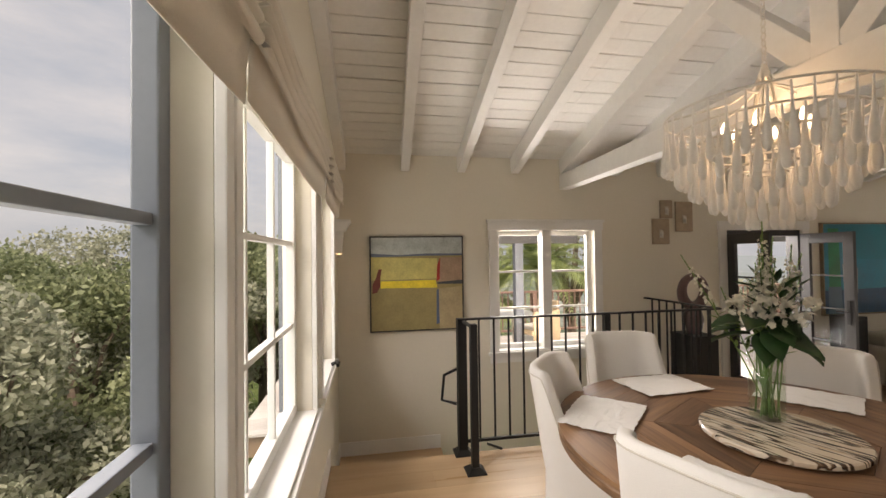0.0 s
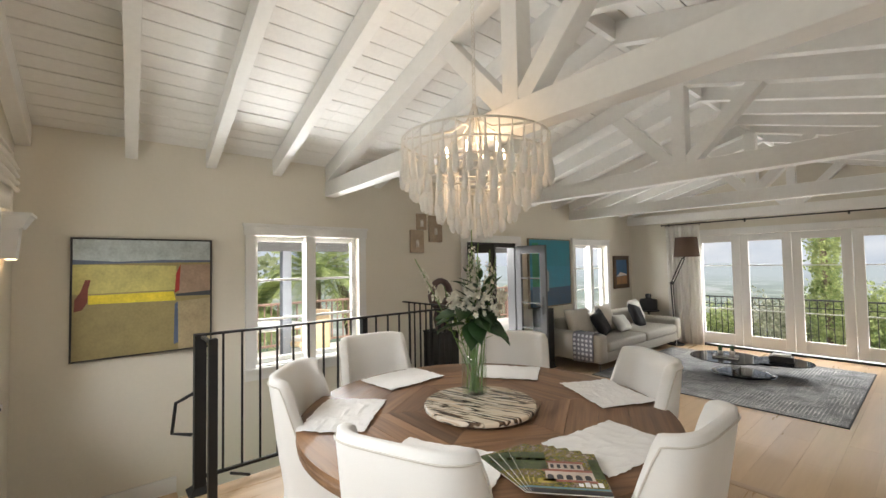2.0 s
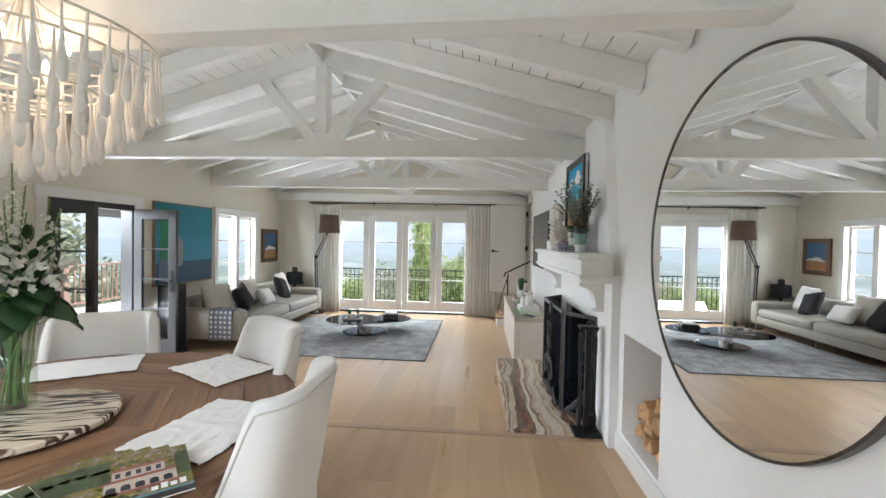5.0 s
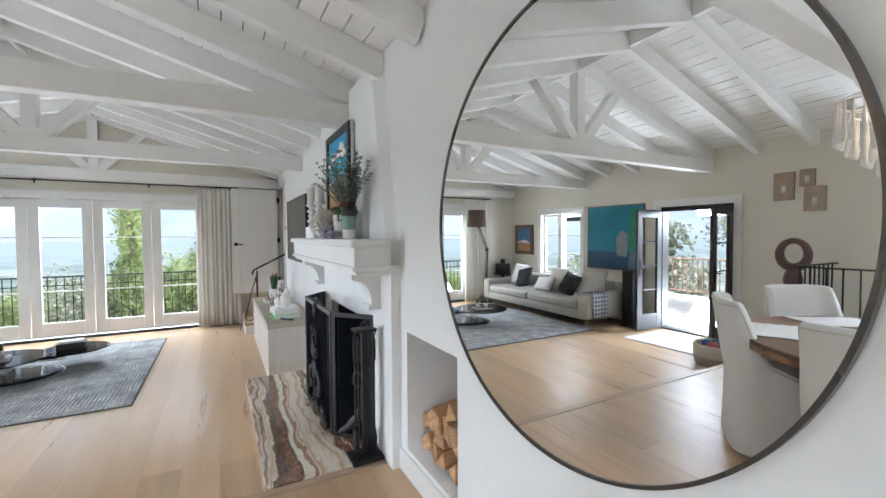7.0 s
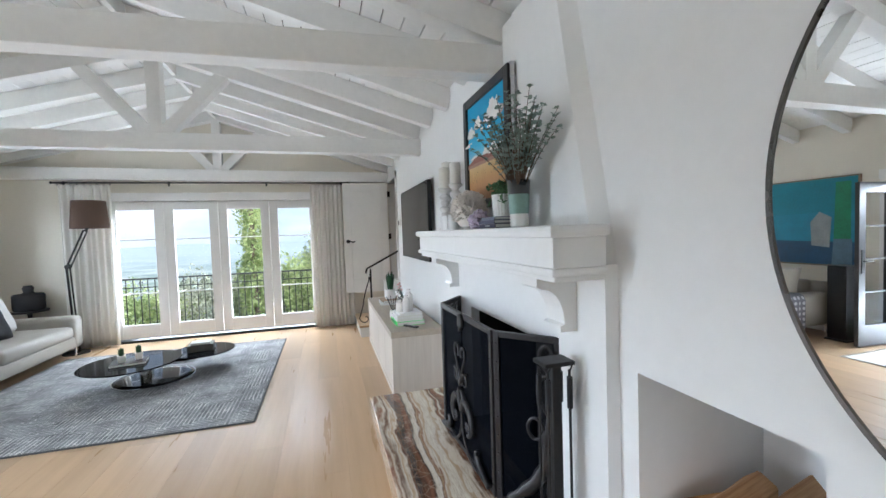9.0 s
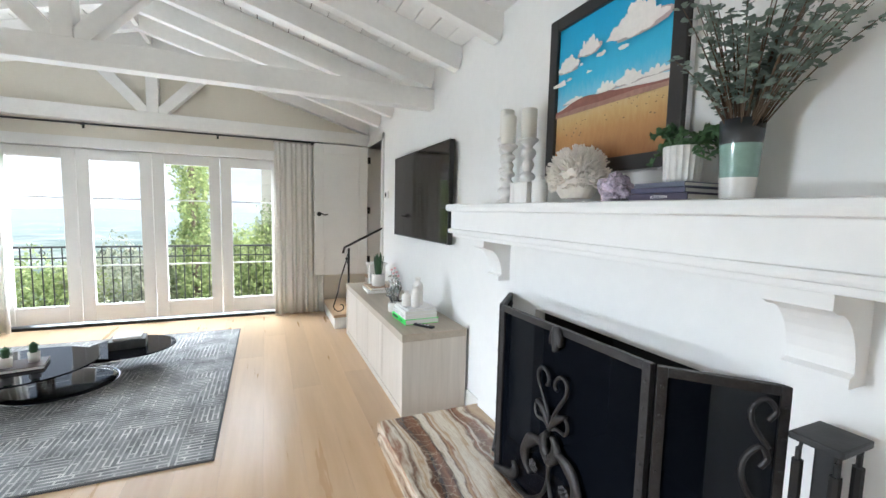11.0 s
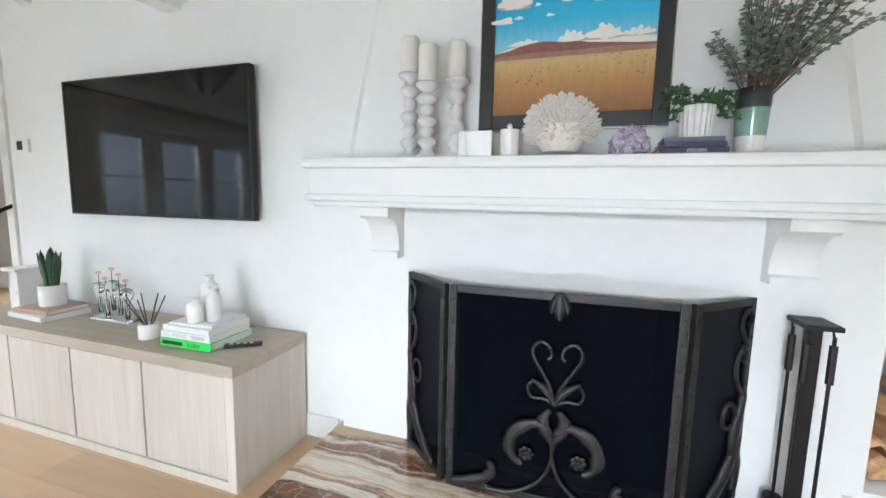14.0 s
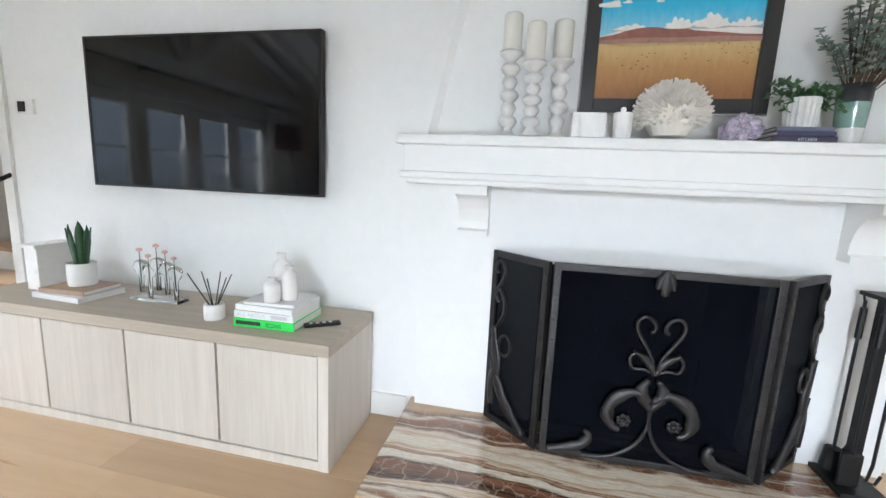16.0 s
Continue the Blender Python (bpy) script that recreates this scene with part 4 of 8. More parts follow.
# landscape above the mantel
m_, t_, b_ = nodes_of("prairie_sky_paint")
tc = t_.nodes.new("ShaderNodeTexCoord")
sp = t_.nodes.new("ShaderNodeSeparateXYZ")
t_.links.new(tc.outputs["Generated"], sp.inputs[0])
nn = noise_node(t_, 55, 5, (1, 1, 0.3), "World", 0.7)
ad = t_.nodes.new("ShaderNodeMath")
ad.operation = "MULTIPLY_ADD"
ad.inputs[1].default_value = 0.16
t_.links.new(nn.outputs[0], ad.inputs[0])
t_.links.new(sp.outputs["Z"], ad.inputs[2])
rp = ramp(t_, ad.outputs[0], [(0.05, (0.25, 0.095, 0.03)), (0.17, (0.37, 0.17, 0.055)), (0.28, (0.47, 0.25, 0.085)), (0.38, (0.58, 0.38, 0.15)), (0.465, (0.64, 0.49, 0.24)), (0.47, (0.34, 0.66, 0.80)), (0.66, (0.06, 0.50, 0.76)), (1.0, (0.015, 0.36, 0.64))])
t_.links.new(rp.outputs[0], b_.inputs["Base Color"])
b_.inputs["Roughness"].default_value = 0.5
BLKF = mat("black_frame", (0.022, 0.020, 0.020), 0.4, var=0.2, scale=10)
th, patch = picture_frame("landscape_painting", "prairie landscape painting in a wide black frame", "x", 1.31, -1, 4.385, 5.10, 1.63, 2.36, 0.055, 0.05, BLKF, m_, 0.016, "orange prairie below a bright blue sky")
for lo, hi in (((1.275, 4.378, 1.623), (1.3, 4.384, 2.367)), ((1.275, 5.101, 1.623), (1.3, 5.107, 2.367)), ((1.275, 4.384, 1.623), (1.3, 5.101, 1.629)), ((1.275, 4.384, 2.361), (1.3, 5.101, 2.367))):
    part("frame_lip", one(lo, hi, 0.001), STEEL, th, "thin silver outer lip")
CLOUD, CLOUDS = paint("cloud_white", (0.86, 0.82, 0.78), 0.08), paint("cloud_shade", (0.52, 0.45, 0.44), 0.12)
MESA = paint("mesa_rust", (0.27, 0.11, 0.085), 0.25, 20)
def cloud_bank(cx, cz, w, h, seed, lobes=7):
    """A heaped cloud: grey underside, then overlapping white lobes on a flat base."""
    q = random.Random(seed)
    patch(blob(cx + 0.01, cz - h * 0.10, w * 1.05, h * 0.55, seed, 22), CLOUDS, True)
    for k in range(lobes):
        u = (k + 0.5) / lobes * 2 - 1
        hh = h * (1 - 0.75 * u * u) * q.uniform(0.65, 1.05)
        patch(blob(cx + u * w * 0.8, cz + h * 0.05, w * q.uniform(0.26, 0.4), hh, seed * 9 + k, 16), CLOUD, True)


patch([(0, 0.40), (0.12, 0.435), (0.30, 0.45), (0.5, 0.44), (0.68, 0.435), (0.85, 0.45), (1, 0.43), (1, 0.39), (0, 0.385)], CLOUD, True)
for q, (cx, cz, w, h) in enumerate(((0.50, 0.45, 0.09, 0.06), (0.70, 0.455, 0.11, 0.07), (0.90, 0.45, 0.10, 0.045), (0.2, 0.44, 0.12, 0.035))):
    cloud_bank(cx, cz, w, h, q + 1, 5)
patch([(0, 0.36), (0, 0.395), (0.10, 0.41), (0.17, 0.432), (0.24, 0.445), (0.32, 0.452), (0.38, 0.447), (0.44, 0.436), (0.55, 0.436), (0.60, 0.424), (0.78, 0.408), (0.9, 0.396), (1, 0.392), (1, 0.36)], MESA, True)
patch([(0, 0.352), (0, 0.375), (0.25, 0.388), (0.5, 0.383), (0.75, 0.388), (1, 0.378), (1, 0.352)], paint("mesa_foot_mauve", (0.36, 0.20, 0.15), 0.25, 30), True)
cloud_bank(0.13, 0.69, 0.11, 0.10, 11)
cloud_bank(0.34, 0.745, 0.10, 0.10, 12)
cloud_bank(0.74, 0.745, 0.21, 0.15, 13, 10)
for q, (cx, cz, w, h) in enumerate(((0.06, 0.585, 0.07, 0.03), (0.47, 0.68, 0.04, 0.025), (0.66, 0.66, 0.04, 0.022), (0.36, 0.60, 0.025, 0.012), (0.28, 0.67, 0.02, 0.012), (0.16, 0.60, 0.03, 0.012))):
    patch(blob(cx, cz, w, h, q + 30), CLOUD, True)
TUSSOCK = paint("sage_brush_dots", (0.20, 0.13, 0.06), 0.4, 40)
rng = random.Random(17)
for q in range(34):
    v = rng.random() ** 1.6
    patch(blob(rng.uniform(0.02, 0.98), 0.335 - 0.16 * v, 0.004 + 0.006 * v, 0.003 + 0.005 * v, q, 8), TUSSOCK, True)

# television
TVG = mat("tv_glass", (0.002, 0.002, 0.003), 0.03, var=0.05, bumpy=0.0)
TVG.node_tree.nodes["Principled BSDF"].inputs["IOR"].default_value = 1.48
TVG.node_tree.nodes["Principled BSDF"].inputs["Coat IOR"].default_value = 1.5
tv = thing("television", "flat black wall-mounted television, switched off", "television")
part("screen", one((1.297, 6.345, 1.208), (1.303, 7.765, 2.002)), TVG, tv, "glossy black screen")
part("bezel", boxes(((1.295, 6.33, 1.197), (1.335, 7.78, 1.208)), ((1.295, 6.33, 2.002), (1.335, 7.78, 2.012)), ((1.295, 6.33, 1.208), (1.335, 6.345, 2.002)), ((1.295, 7.765, 1.208), (1.335, 7.78, 2.002))), BLACK, tv)
part("back_case", one((1.3035, 6.36, 1.22), (1.345, 7.75, 1.99), 0.01), BLACK, tv)
part("wall_mount", one((1.345, 6.8, 1.4), (1.369, 7.3, 1.8)), BLACK, tv)
tm = thing("thermostat", "small white wall thermostat with a dark dial", "thermostat")
part("plate", one((1.352, 8.275, 1.60), (1.3695, 8.40, 1.69), 0.004), WHITE, tm)
part("display", one((1.348, 8.335, 1.615), (1.353, 8.39, 1.675), 0.002), BLACK, tm)

# media cabinet
BLEACH = wood("bleached_oak", (0.56, 0.50, 0.43), (0.66, 0.60, 0.525), 0.55, 2, 16, "World", 0.05)
BLEACHT = wood("bleached_oak_top", (0.39, 0.33, 0.255), (0.50, 0.43, 0.34), 0.5, 1, 16, "World")
mc = thing("media_cabinet", "low bleached-oak media cabinet with four flat doors", "cabinet")
CX0, CX1, CY0, CY1, CH_ = 0.85, 1.345, 6.06, 8.20, 0.60
part("top", one((CX0 - 0.004, CY0 - 0.004, CH_ - 0.055), (CX1, CY1 + 0.004, CH_), 0.003), BLEACHT, mc)
part("side_panel", one((CX0, CY0, 0), (CX1, CY0 + 0.05, CH_ - 0.056), 0.003), BLEACH, mc)
part("side_panel", one((CX0, CY1 - 0.05, 0), (CX1, CY1, CH_ - 0.056), 0.003), BLEACH, mc)
part("plinth", one((CX0 + 0.003, CY0 + 0.05, 0), (CX1, CY1 - 0.05, 0.045), 0.002), BLEACH, mc)
part("back_panel", one((CX1 - 0.03, CY0 + 0.05, 0.045), (CX1 - 0.002, CY1 - 0.05, CH_ - 0.056)), BLEACH, mc)
# dark sheet added behind the doors, imitating the shade in their gaps
part("inner_shadow", one((CX0 + 0.05, CY0 + 0.05, 0.045), (CX0 + 0.06, CY1 - 0.05, CH_ - 0.056)), GAP, mc)
dw = (CY1 - CY0 - 0.10) / 4
for i in range(4):
    y = CY0 + 0.05 + i * dw
    part("door", one((CX0 + 0.006, y + 0.006, 0.052), (CX0 + 0.03, y + dw - 0.006, CH_ - 0.062), 0.002), BLEACH, mc)

# things on the cabinet
WC = mat("white_ceramic", (0.80, 0.77, 0.73), 0.35, var=0.05, scale=12, coat=0.3)
PAPER = mat("paper_edges", (0.78, 0.76, 0.71), 0.8, var=0.08, scale=5, grain=300, stretch=(1, 1, 20))


def book(label, lo, hi, cover, rot=0, spine="x-"):
    """A closed book lying flat: two boards, a spine on the low-x side and a page block."""
    cx, cy = (lo[0] + hi[0]) / 2, (lo[1] + hi[1]) / 2
    th = thing("book", label, "book", pose(cx, cy, lo[2], 0, 0, rot))
    a, b, h = (hi[0] - lo[0]) / 2, (hi[1] - lo[1]) / 2, hi[2] - lo[2]
    part("cover", one((-a, -b, 0), (a, b, 0.003), 0.001), cover, th)
    part("cover", one((-a, -b, h - 0.003), (a, b, h), 0.001), cover, th)
    part("spine", one((-a, -b, 0.003), (-a + 0.004, b, h - 0.003)), cover, th)
    part("page_block", one((-a + 0.004, -b + 0.004, 0.003), (a - 0.004, b - 0.004, h - 0.003)), PAPER, th)
    return th


def spine_bar(th, y0, y1, z0, z1, m, x):
    part("spine_mark", one((x - 0.0008, y0, z0), (x, y1, z1)), m, th)


NEON = mat("neon_green_cloth", (0.06, 0.72, 0.10), 0.5, var=0.05)
GREY = mat("light_grey_cover", (0.62, 0.61, 0.60), 0.5, var=0.05)
INK = mat("dark_ink", (0.02, 0.03, 0.02), 0.6)
WCOV = mat("white_cover", (0.82, 0.81, 0.80), 0.4, var=0.03)
bk = book("thick bright green coffee-table book with dark lettering", (0.935, 6.28, 0.601), (1.21, 6.585, 0.640), NEON, 2)
sheet_text("ICONS", 0.026, bk.matrix_world @ pose(-0.1384, -0.01, 0.010, 90, 0, -90), INK, bk)
spine_bar(bk, 0.015, 0.14, 0.011, 0.029, INK, -0.1378)
bk = book("white coffee-table book with pale grey lettering", (0.94, 6.285, 0.641), (1.20, 6.585, 0.674), WCOV, 1)
sheet_text("ALL ABOUT", 0.028, bk.matrix_world @ pose(-0.1309, 0.135, 0.007, 90, 0, -90), GREY, bk)
spine_bar(bk, -0.12, -0.04, 0.008, 0.026, GREY, -0.1303)
book("white coffee-table book with a dark spine edge", (0.945, 6.285, 0.675), (1.20, 6.58, 0.702), WCOV, -1)
book("thin white magazine-style book", (0.96, 6.30, 0.703), (1.19, 6.55, 0.716), WCOV, 4)


def bottle(x, y, z, r, h, label):
    o = part("bottle", turned([(0.0, 0.0), (r * 0.92, 0.0), (r, 0.01), (r, h * 0.68), (r * 0.9, h * 0.78), (r * 0.5, h * 0.84), (r * 0.42, h * 0.92), (r * 0.55, h * 0.95), (r * 0.55, h), (r * 0.35, h), (r * 0.35, h * 0.9)], 28, None, False), WC, smooth=True)
    o.matrix_world = pose(x, y, z)
    tagged(o, label, "bottle", "bottles on the books")


bottle(1.09, 6.43, 0.717, 0.042, 0.215, "tall white glazed ceramic bottle on books")
bottle(1.05, 6.365, 0.717, 0.036, 0.165, "medium white glazed ceramic bottle on books")
bottle(0.995, 6.42, 0.717, 0.038, 0.115, "short white glazed ceramic bottle on books")
rm = thing("remote_control", "black television remote control lying on the cabinet", "remote control", pose(1.06, 6.20, 0.601, 0, 0, -55))
part("body", one((-0.085, -0.02, 0), (0.085, 0.02, 0.016), 0.006), BLACK, rm)
for k in range(4):
    part("button", one((-0.06 + 0.03 * k, -0.008, 0.016), (-0.045 + 0.03 * k, 0.008, 0.018)), GREY, rm)
rd = thing("reed_diffuser", "white reed diffuser pot with black sticks", "diffuser", pose(0.985, 6.73, 0.601))
part("pot", turned([(0, 0), (0.045, 0), (0.047, 0.006), (0.047, 0.07), (0.043, 0.076), (0.03, 0.076), (0.03, 0.06)], 28, None, False), WC, rd, smooth=True)
for k in range(7):
    a = k * 0.9
    part("reed", bar([(0, 0, 0.03), (0.075 * math.cos(a), 0.11 * math.sin(a) + 0.02, 0.215)], 0.0028, 5), BLACK, rd)
bk = book("white book under a potted plant", (0.95, 7.50, 0.601), (1.20, 7.83, 0.628), WCOV, -3)
bk = book("tan-spined white book under a potted plant", (0.97, 7.52, 0.629), (1.19, 7.80, 0.654), mat("tan_cover", (0.42, 0.30, 0.20), 0.6), 3)
sn = thing("snake_plant", "snake plant with upright dark green leaves in a white pot", "potted plant", pose(1.09, 7.66, 0.655))
part("pot", turned([(0, 0), (0.062, 0), (0.066, 0.01), (0.066, 0.125), (0.06, 0.125), (0.058, 0.105), (0.0, 0.105)], 28, None, False), WC, sn, smooth=True)
LEAFD = mat("dark_leaf", (0.025, 0.085, 0.03), 0.4, var=0.5, scale=14, grain=40, stretch=(1, 1, 3))
for k in range(8):
    a = k * 2.4
    bm = bmesh.new()
    h = 0.20 + 0.05 * ((k * 5) % 4) / 3
    b0 = Vector((0.028 * math.cos(a), 0.028 * math.sin(a), 0.10))
    t0 = Vector((0.055 * math.cos(a), 0.055 * math.sin(a), 0.10 + h))
    sdv = Vector((-math.sin(a), math.cos(a), 0))
    pr = []
    for i in range(7):
        u = i / 6
        p = b0.lerp(t0, u)
        w = 0.018 * (0.75 + u * 0.6) * (1 - max(0, (u - 0.6) / 0.4) ** 2)
        n_ = Vector((math.cos(a), math.sin(a), 0)) * 0.006
        pr.append([bm.verts.new(p + sdv * w), bm.verts.new(p - n_), bm.verts.new(p - sdv * w), bm.verts.new(p + n_ * 0.2)])
    for A, B in zip(pr, pr[1:]):
        for i in range(4):
            j = (i + 1) % 4
            bm.faces.new((A[i], A[j], B[j], B[i]))
    part("leaf", bm, LEAFD, sn, smooth=True)
be = thing("bookend_block", "white plaster block beside the plant", "ornament")
part("block", one((1.06, 7.93, 0.601), (1.24, 8.02, 0.84), 0.006), WC, be)
part("cap", one((1.04, 7.91, 0.84), (1.26, 8.04, 0.86), 0.004), WC, be)
CLEAR = glass("clear_glass", (0.97, 0.98, 0.98))
ac = thing("glass_ornament", "clear glass bud vases joined on an acrylic base", "ornament", pose(1.13, 7.2, 0.601))
part("base", one((-0.04, -0.15, 0), (0.04, 0.15, 0.018), 0.003), CLEAR, ac)
PINK = mat("pink_petals", (0.70, 0.40, 0.38), 0.6, var=0.15)
for k in range(5):
    y = -0.11 + 0.055 * k
    z = 0.12 + 0.03 * (k % 3)
    part("bud_vase", turned([(0.012, 0), (0.012, 0.10), (0.03, 0.12), (0.036, 0.145), (0.028, 0.17), (0.010, 0.178)], 16, pose(0, y, 0.018 + 0.02 * (k % 3)), True), CLEAR, ac, smooth=True)
    part("stem", bar([(0, y, 0.06), (0.005, y + 0.01, z + 0.11)], 0.002, 5), LEAFD, ac)
    part("blossom", turned([(0, -0.008), (0.016, 0), (0.012, 0.012), (0, 0.016)], 8, pose(0.005, y + 0.01, z + 0.115), False), PINK, ac)

# ---- on the mantel ----
MZ = 1.504
CHALK = mat("chalk_white_wood", (0.72, 0.70, 0.67), 0.75, var=0.1, scale=18, grain=90, bumpy=0.3)
WAX = mat("ivory_wax", (0.80, 0.77, 0.70), 0.45, var=0.03)


def candlestick(x, y, h, ch, fat):
    th = thing("candlestick", "chalky white turned wooden candlestick with a pillar candle", "candlestick", pose(x, y, MZ), "candlesticks on the mantel")
    pr = [(0, 0), (0.047, 0), (0.047, 0.012), (0.03, 0.02), (0.022, 0.035)]
    n = 5 if not fat else 4
    for k in range(n):
        z = 0.045 + (h - 0.085) * k / n
        d = (h - 0.085) / n
        r = 0.042 if (k % 2 == (1 if fat else 0)) else 0.033
        pr += [(0.02, z), (r * 0.85, z + d * 0.25), (r, z + d * 0.5), (r * 0.85, z + d * 0.75), (0.02, z + d * 0.95)]
    pr += [(0.022, h - 0.035), (0.04, h - 0.018), (0.05, h - 0.012), (0.05, h), (0.0, h)]
    part("stem", turned(pr, 28, None, False), CHALK, th, smooth=True)
    part("candle", turned([(0, 0), (0.039, 0), (0.039, ch - 0.006), (0.034, ch), (0.012, ch - 0.004), (0.0, ch - 0.004)], 24, pose(0, 0, h), False), WAX, th, smooth=True)
    part("wick", bar([(0, 0, h + ch - 0.005), (0.001, 0, h + ch + 0.008)], 0.0012, 4), BLACK, th)


candlestick(1.22, 5.40, 0.36, 0.15, False)
candlestick(1.17, 5.30, 0.305, 0.15, False)
candlestick(1.22, 5.19, 0.325, 0.15, True)
MARB = bands("white_marble", [(0.3, (0.62, 0.60, 0.58)), (0.5, (0.80, 0.79, 0.77)), (0.7, (0.85, 0.84, 0.82))], 1.0, (5, 22, 5), 0.1, 0.3, 3, "Object")
o = part("marble_block", one((-0.03, -0.065, 0), (0.03, 0.065, 0.095), 0.003), MARB)
o.matrix_world = pose(1.12, 5.075, MZ, 0, 0, 4)
tagged(o, "small white marble box on the mantel", "box")
jr = thing("lidded_jar", "white marble jar with a knobbed lid", "jar", pose(1.12, 4.945, MZ))
part("jar", turned([(0, 0), (0.033, 0), (0.035, 0.004), (0.035, 0.085), (0, 0.085)], 24, None, False), MARB, jr)
lid = part("lid", turned([(0, 0.086), (0.036, 0.086), (0.036, 0.097), (0, 0.1)], 24, None, False), MARB, jr)
part("knob", turned([(0, 0.098), (0.007, 0.1), (0.011, 0.11), (0.007, 0.119), (0, 0.121)], 16, None, False), MARB, lid, smooth=True)
# coral: a ball of short branching twigs
bm = bmesh.new()
rng = random.Random(7)
lathe(bm, [(0.0, 0.012), (0.05, 0.015), (0.075, 0.05), (0.08, 0.09), (0.06, 0.13), (0.0, 0.145)], 16, None, False)
for i in range(900):
    d = Vector((rng.gauss(0, 1), rng.gauss(0, 1), rng.gauss(0.15, 1))).normalized()
    if d.z < -0.5:
        continue
    p0 = Vector((0, 0, 0.085)) + Vector((d.x * 0.068, d.y * 0.08, d.z * 0.07))
    p1 = Vector((0, 0, 0.088)) + Vector((d.x * 0.098, d.y * 0.112, d.z * 0.098)) * rng.uniform(0.92, 1.06)
    if p1.z < 0.004:
        continue
    tube(bm, [p0, p0.lerp(p1, 0.6) + Vector((rng.uniform(-1, 1), rng.uniform(-1, 1), rng.uniform(-1, 1))) * 0.004, p1], 0.0042, 5, 0.0026)
o = part("coral", bm, mat("white_coral", (0.78, 0.73, 0.66), 0.8, var=0.1, scale=40))
o.matrix_world = pose(1.165, 4.76, MZ - 0.002) @ Matrix.Diagonal((1.15, 1.26, 1.25, 1))
tagged(o, "branching white coral ball on the mantel", "coral")
AMETH = mat("amethyst_crystal", (0.42, 0.36, 0.45), 0.2, var=0.75, scale=45, grain=160, bumpy=0.6, coat=0.4)
bm = bmesh.new()
bmesh.ops.create_icosphere(bm, subdivisions=4, radius=0.055)
for v in bm.verts:
    k = noise.noise(v.co * 22) * 0.35 + noise.noise(v.co * 60) * 0.25
    v.co *= 1 + k
    v.co.z = max(-0.032, v.co.z * 1.05)
    if v.co.y < 0:
        v.co.z *= 0.75
o = part("amethyst", bm, AMETH)
o.matrix_world = pose(1.14, 4.515, MZ + 0.036) @ Matrix.Diagonal((1.1, 1.1, 1.15, 1))
tagged(o, "rough purple amethyst geode cluster", "crystal")
NAVY, MAUVE = mat("navy_cover", (0.05, 0.05, 0.10), 0.5), mat("plum_cover", (0.05, 0.04, 0.075), 0.5)
bk = book("dark plum book with white spine lettering", (1.10, 4.225, MZ), (1.27, 4.43, MZ + 0.02), MAUVE)
sheet_text("KITCHEN", 0.014, bk.matrix_world @ pose(-0.0858, 0.02, 0.005, 90, 0, -90), WCOV, bk)
bk = book("dark navy book lying on a plum one", (1.095, 4.235, MZ + 0.021), (1.265, 4.42, MZ + 0.038), NAVY, 2)
bk = book("grey-blue book with a pale label", (1.105, 4.235, MZ + 0.039), (1.265, 4.415, MZ + 0.054), mat("slate_cover", (0.13, 0.14, 0.19), 0.5), -2)
# fluted pot with trailing plant
tp = thing("trailing_plant", "fluted silver-white pot with a trailing succulent", "potted plant", pose(1.185, 4.31, MZ + 0.055))
bm = bmesh.new()
rings = []
seg = 60
for r, z in ((0.047, 0.0), (0.05, 0.01), (0.056, 0.11), (0.05, 0.11), (0.046, 0.09)):
    rings.append([bm.verts.new((r * (1 + (0.035 * math.cos(20 * 2 * math.pi * i / seg) if 0.0 < z and r > 0.048 else 0)) * math.cos(2 * math.pi * i / seg), r * (1 + (0.035 * math.cos(20 * 2 * math.pi * i / seg) if 0.0 < z and r > 0.048 else 0)) * math.sin(2 * math.pi * i / seg), z)) for i in range(seg)])
for A, B in zip(rings, rings[1:]):
    for i in range(seg):
        j = (i + 1) % seg
        bm.faces.new((A[i], A[j], B[j], B[i]))
bm.faces.new(rings[0][::-1])
bm.faces.new(rings[-1])
part("pot", bm, mat("mercury_glaze", (0.72, 0.71, 0.68), 0.35, 0.0, var=0.12, scale=20), tp)
LEAFT = mat("trailing_leaf", (0.06, 0.13, 0.05), 0.5, var=0.5, scale=30)
LEAFE = mat("eucalyptus_leaf", (0.21, 0.27, 0.225), 0.6, var=0.35, scale=25)


def leaf_quad(bm, p, d, n, l, w):
    """A folded oval leaf from p along d."""
    d = Vector(d).normalized()
    s = d.cross(Vector(n)).normalized()
    n = s.cross(d)
    a, b, c1, c2, e1, e2 = [bm.verts.new(q) for q in (p, p + d * l, p + d * l * 0.3 + s * w * 0.5 + n * w * 0.15, p + d * l * 0.72 + s * w * 0.42 + n * w * 0.12, p + d * l * 0.3 - s * w * 0.5 + n * w * 0.15, p + d * l * 0.72 - s * w * 0.42 + n * w * 0.12)]
    bm.faces.new((a, b, c2, c1))
    bm.faces.new((b, a, e1, e2))


def branch(rng, base, tip, sag, n):
    base, tip = Vector(base), Vector(tip)
    return [base.lerp(tip, i / n) + Vector((0, 0, sag * math.sin(math.pi * i / n))) for i in range(n + 1)]


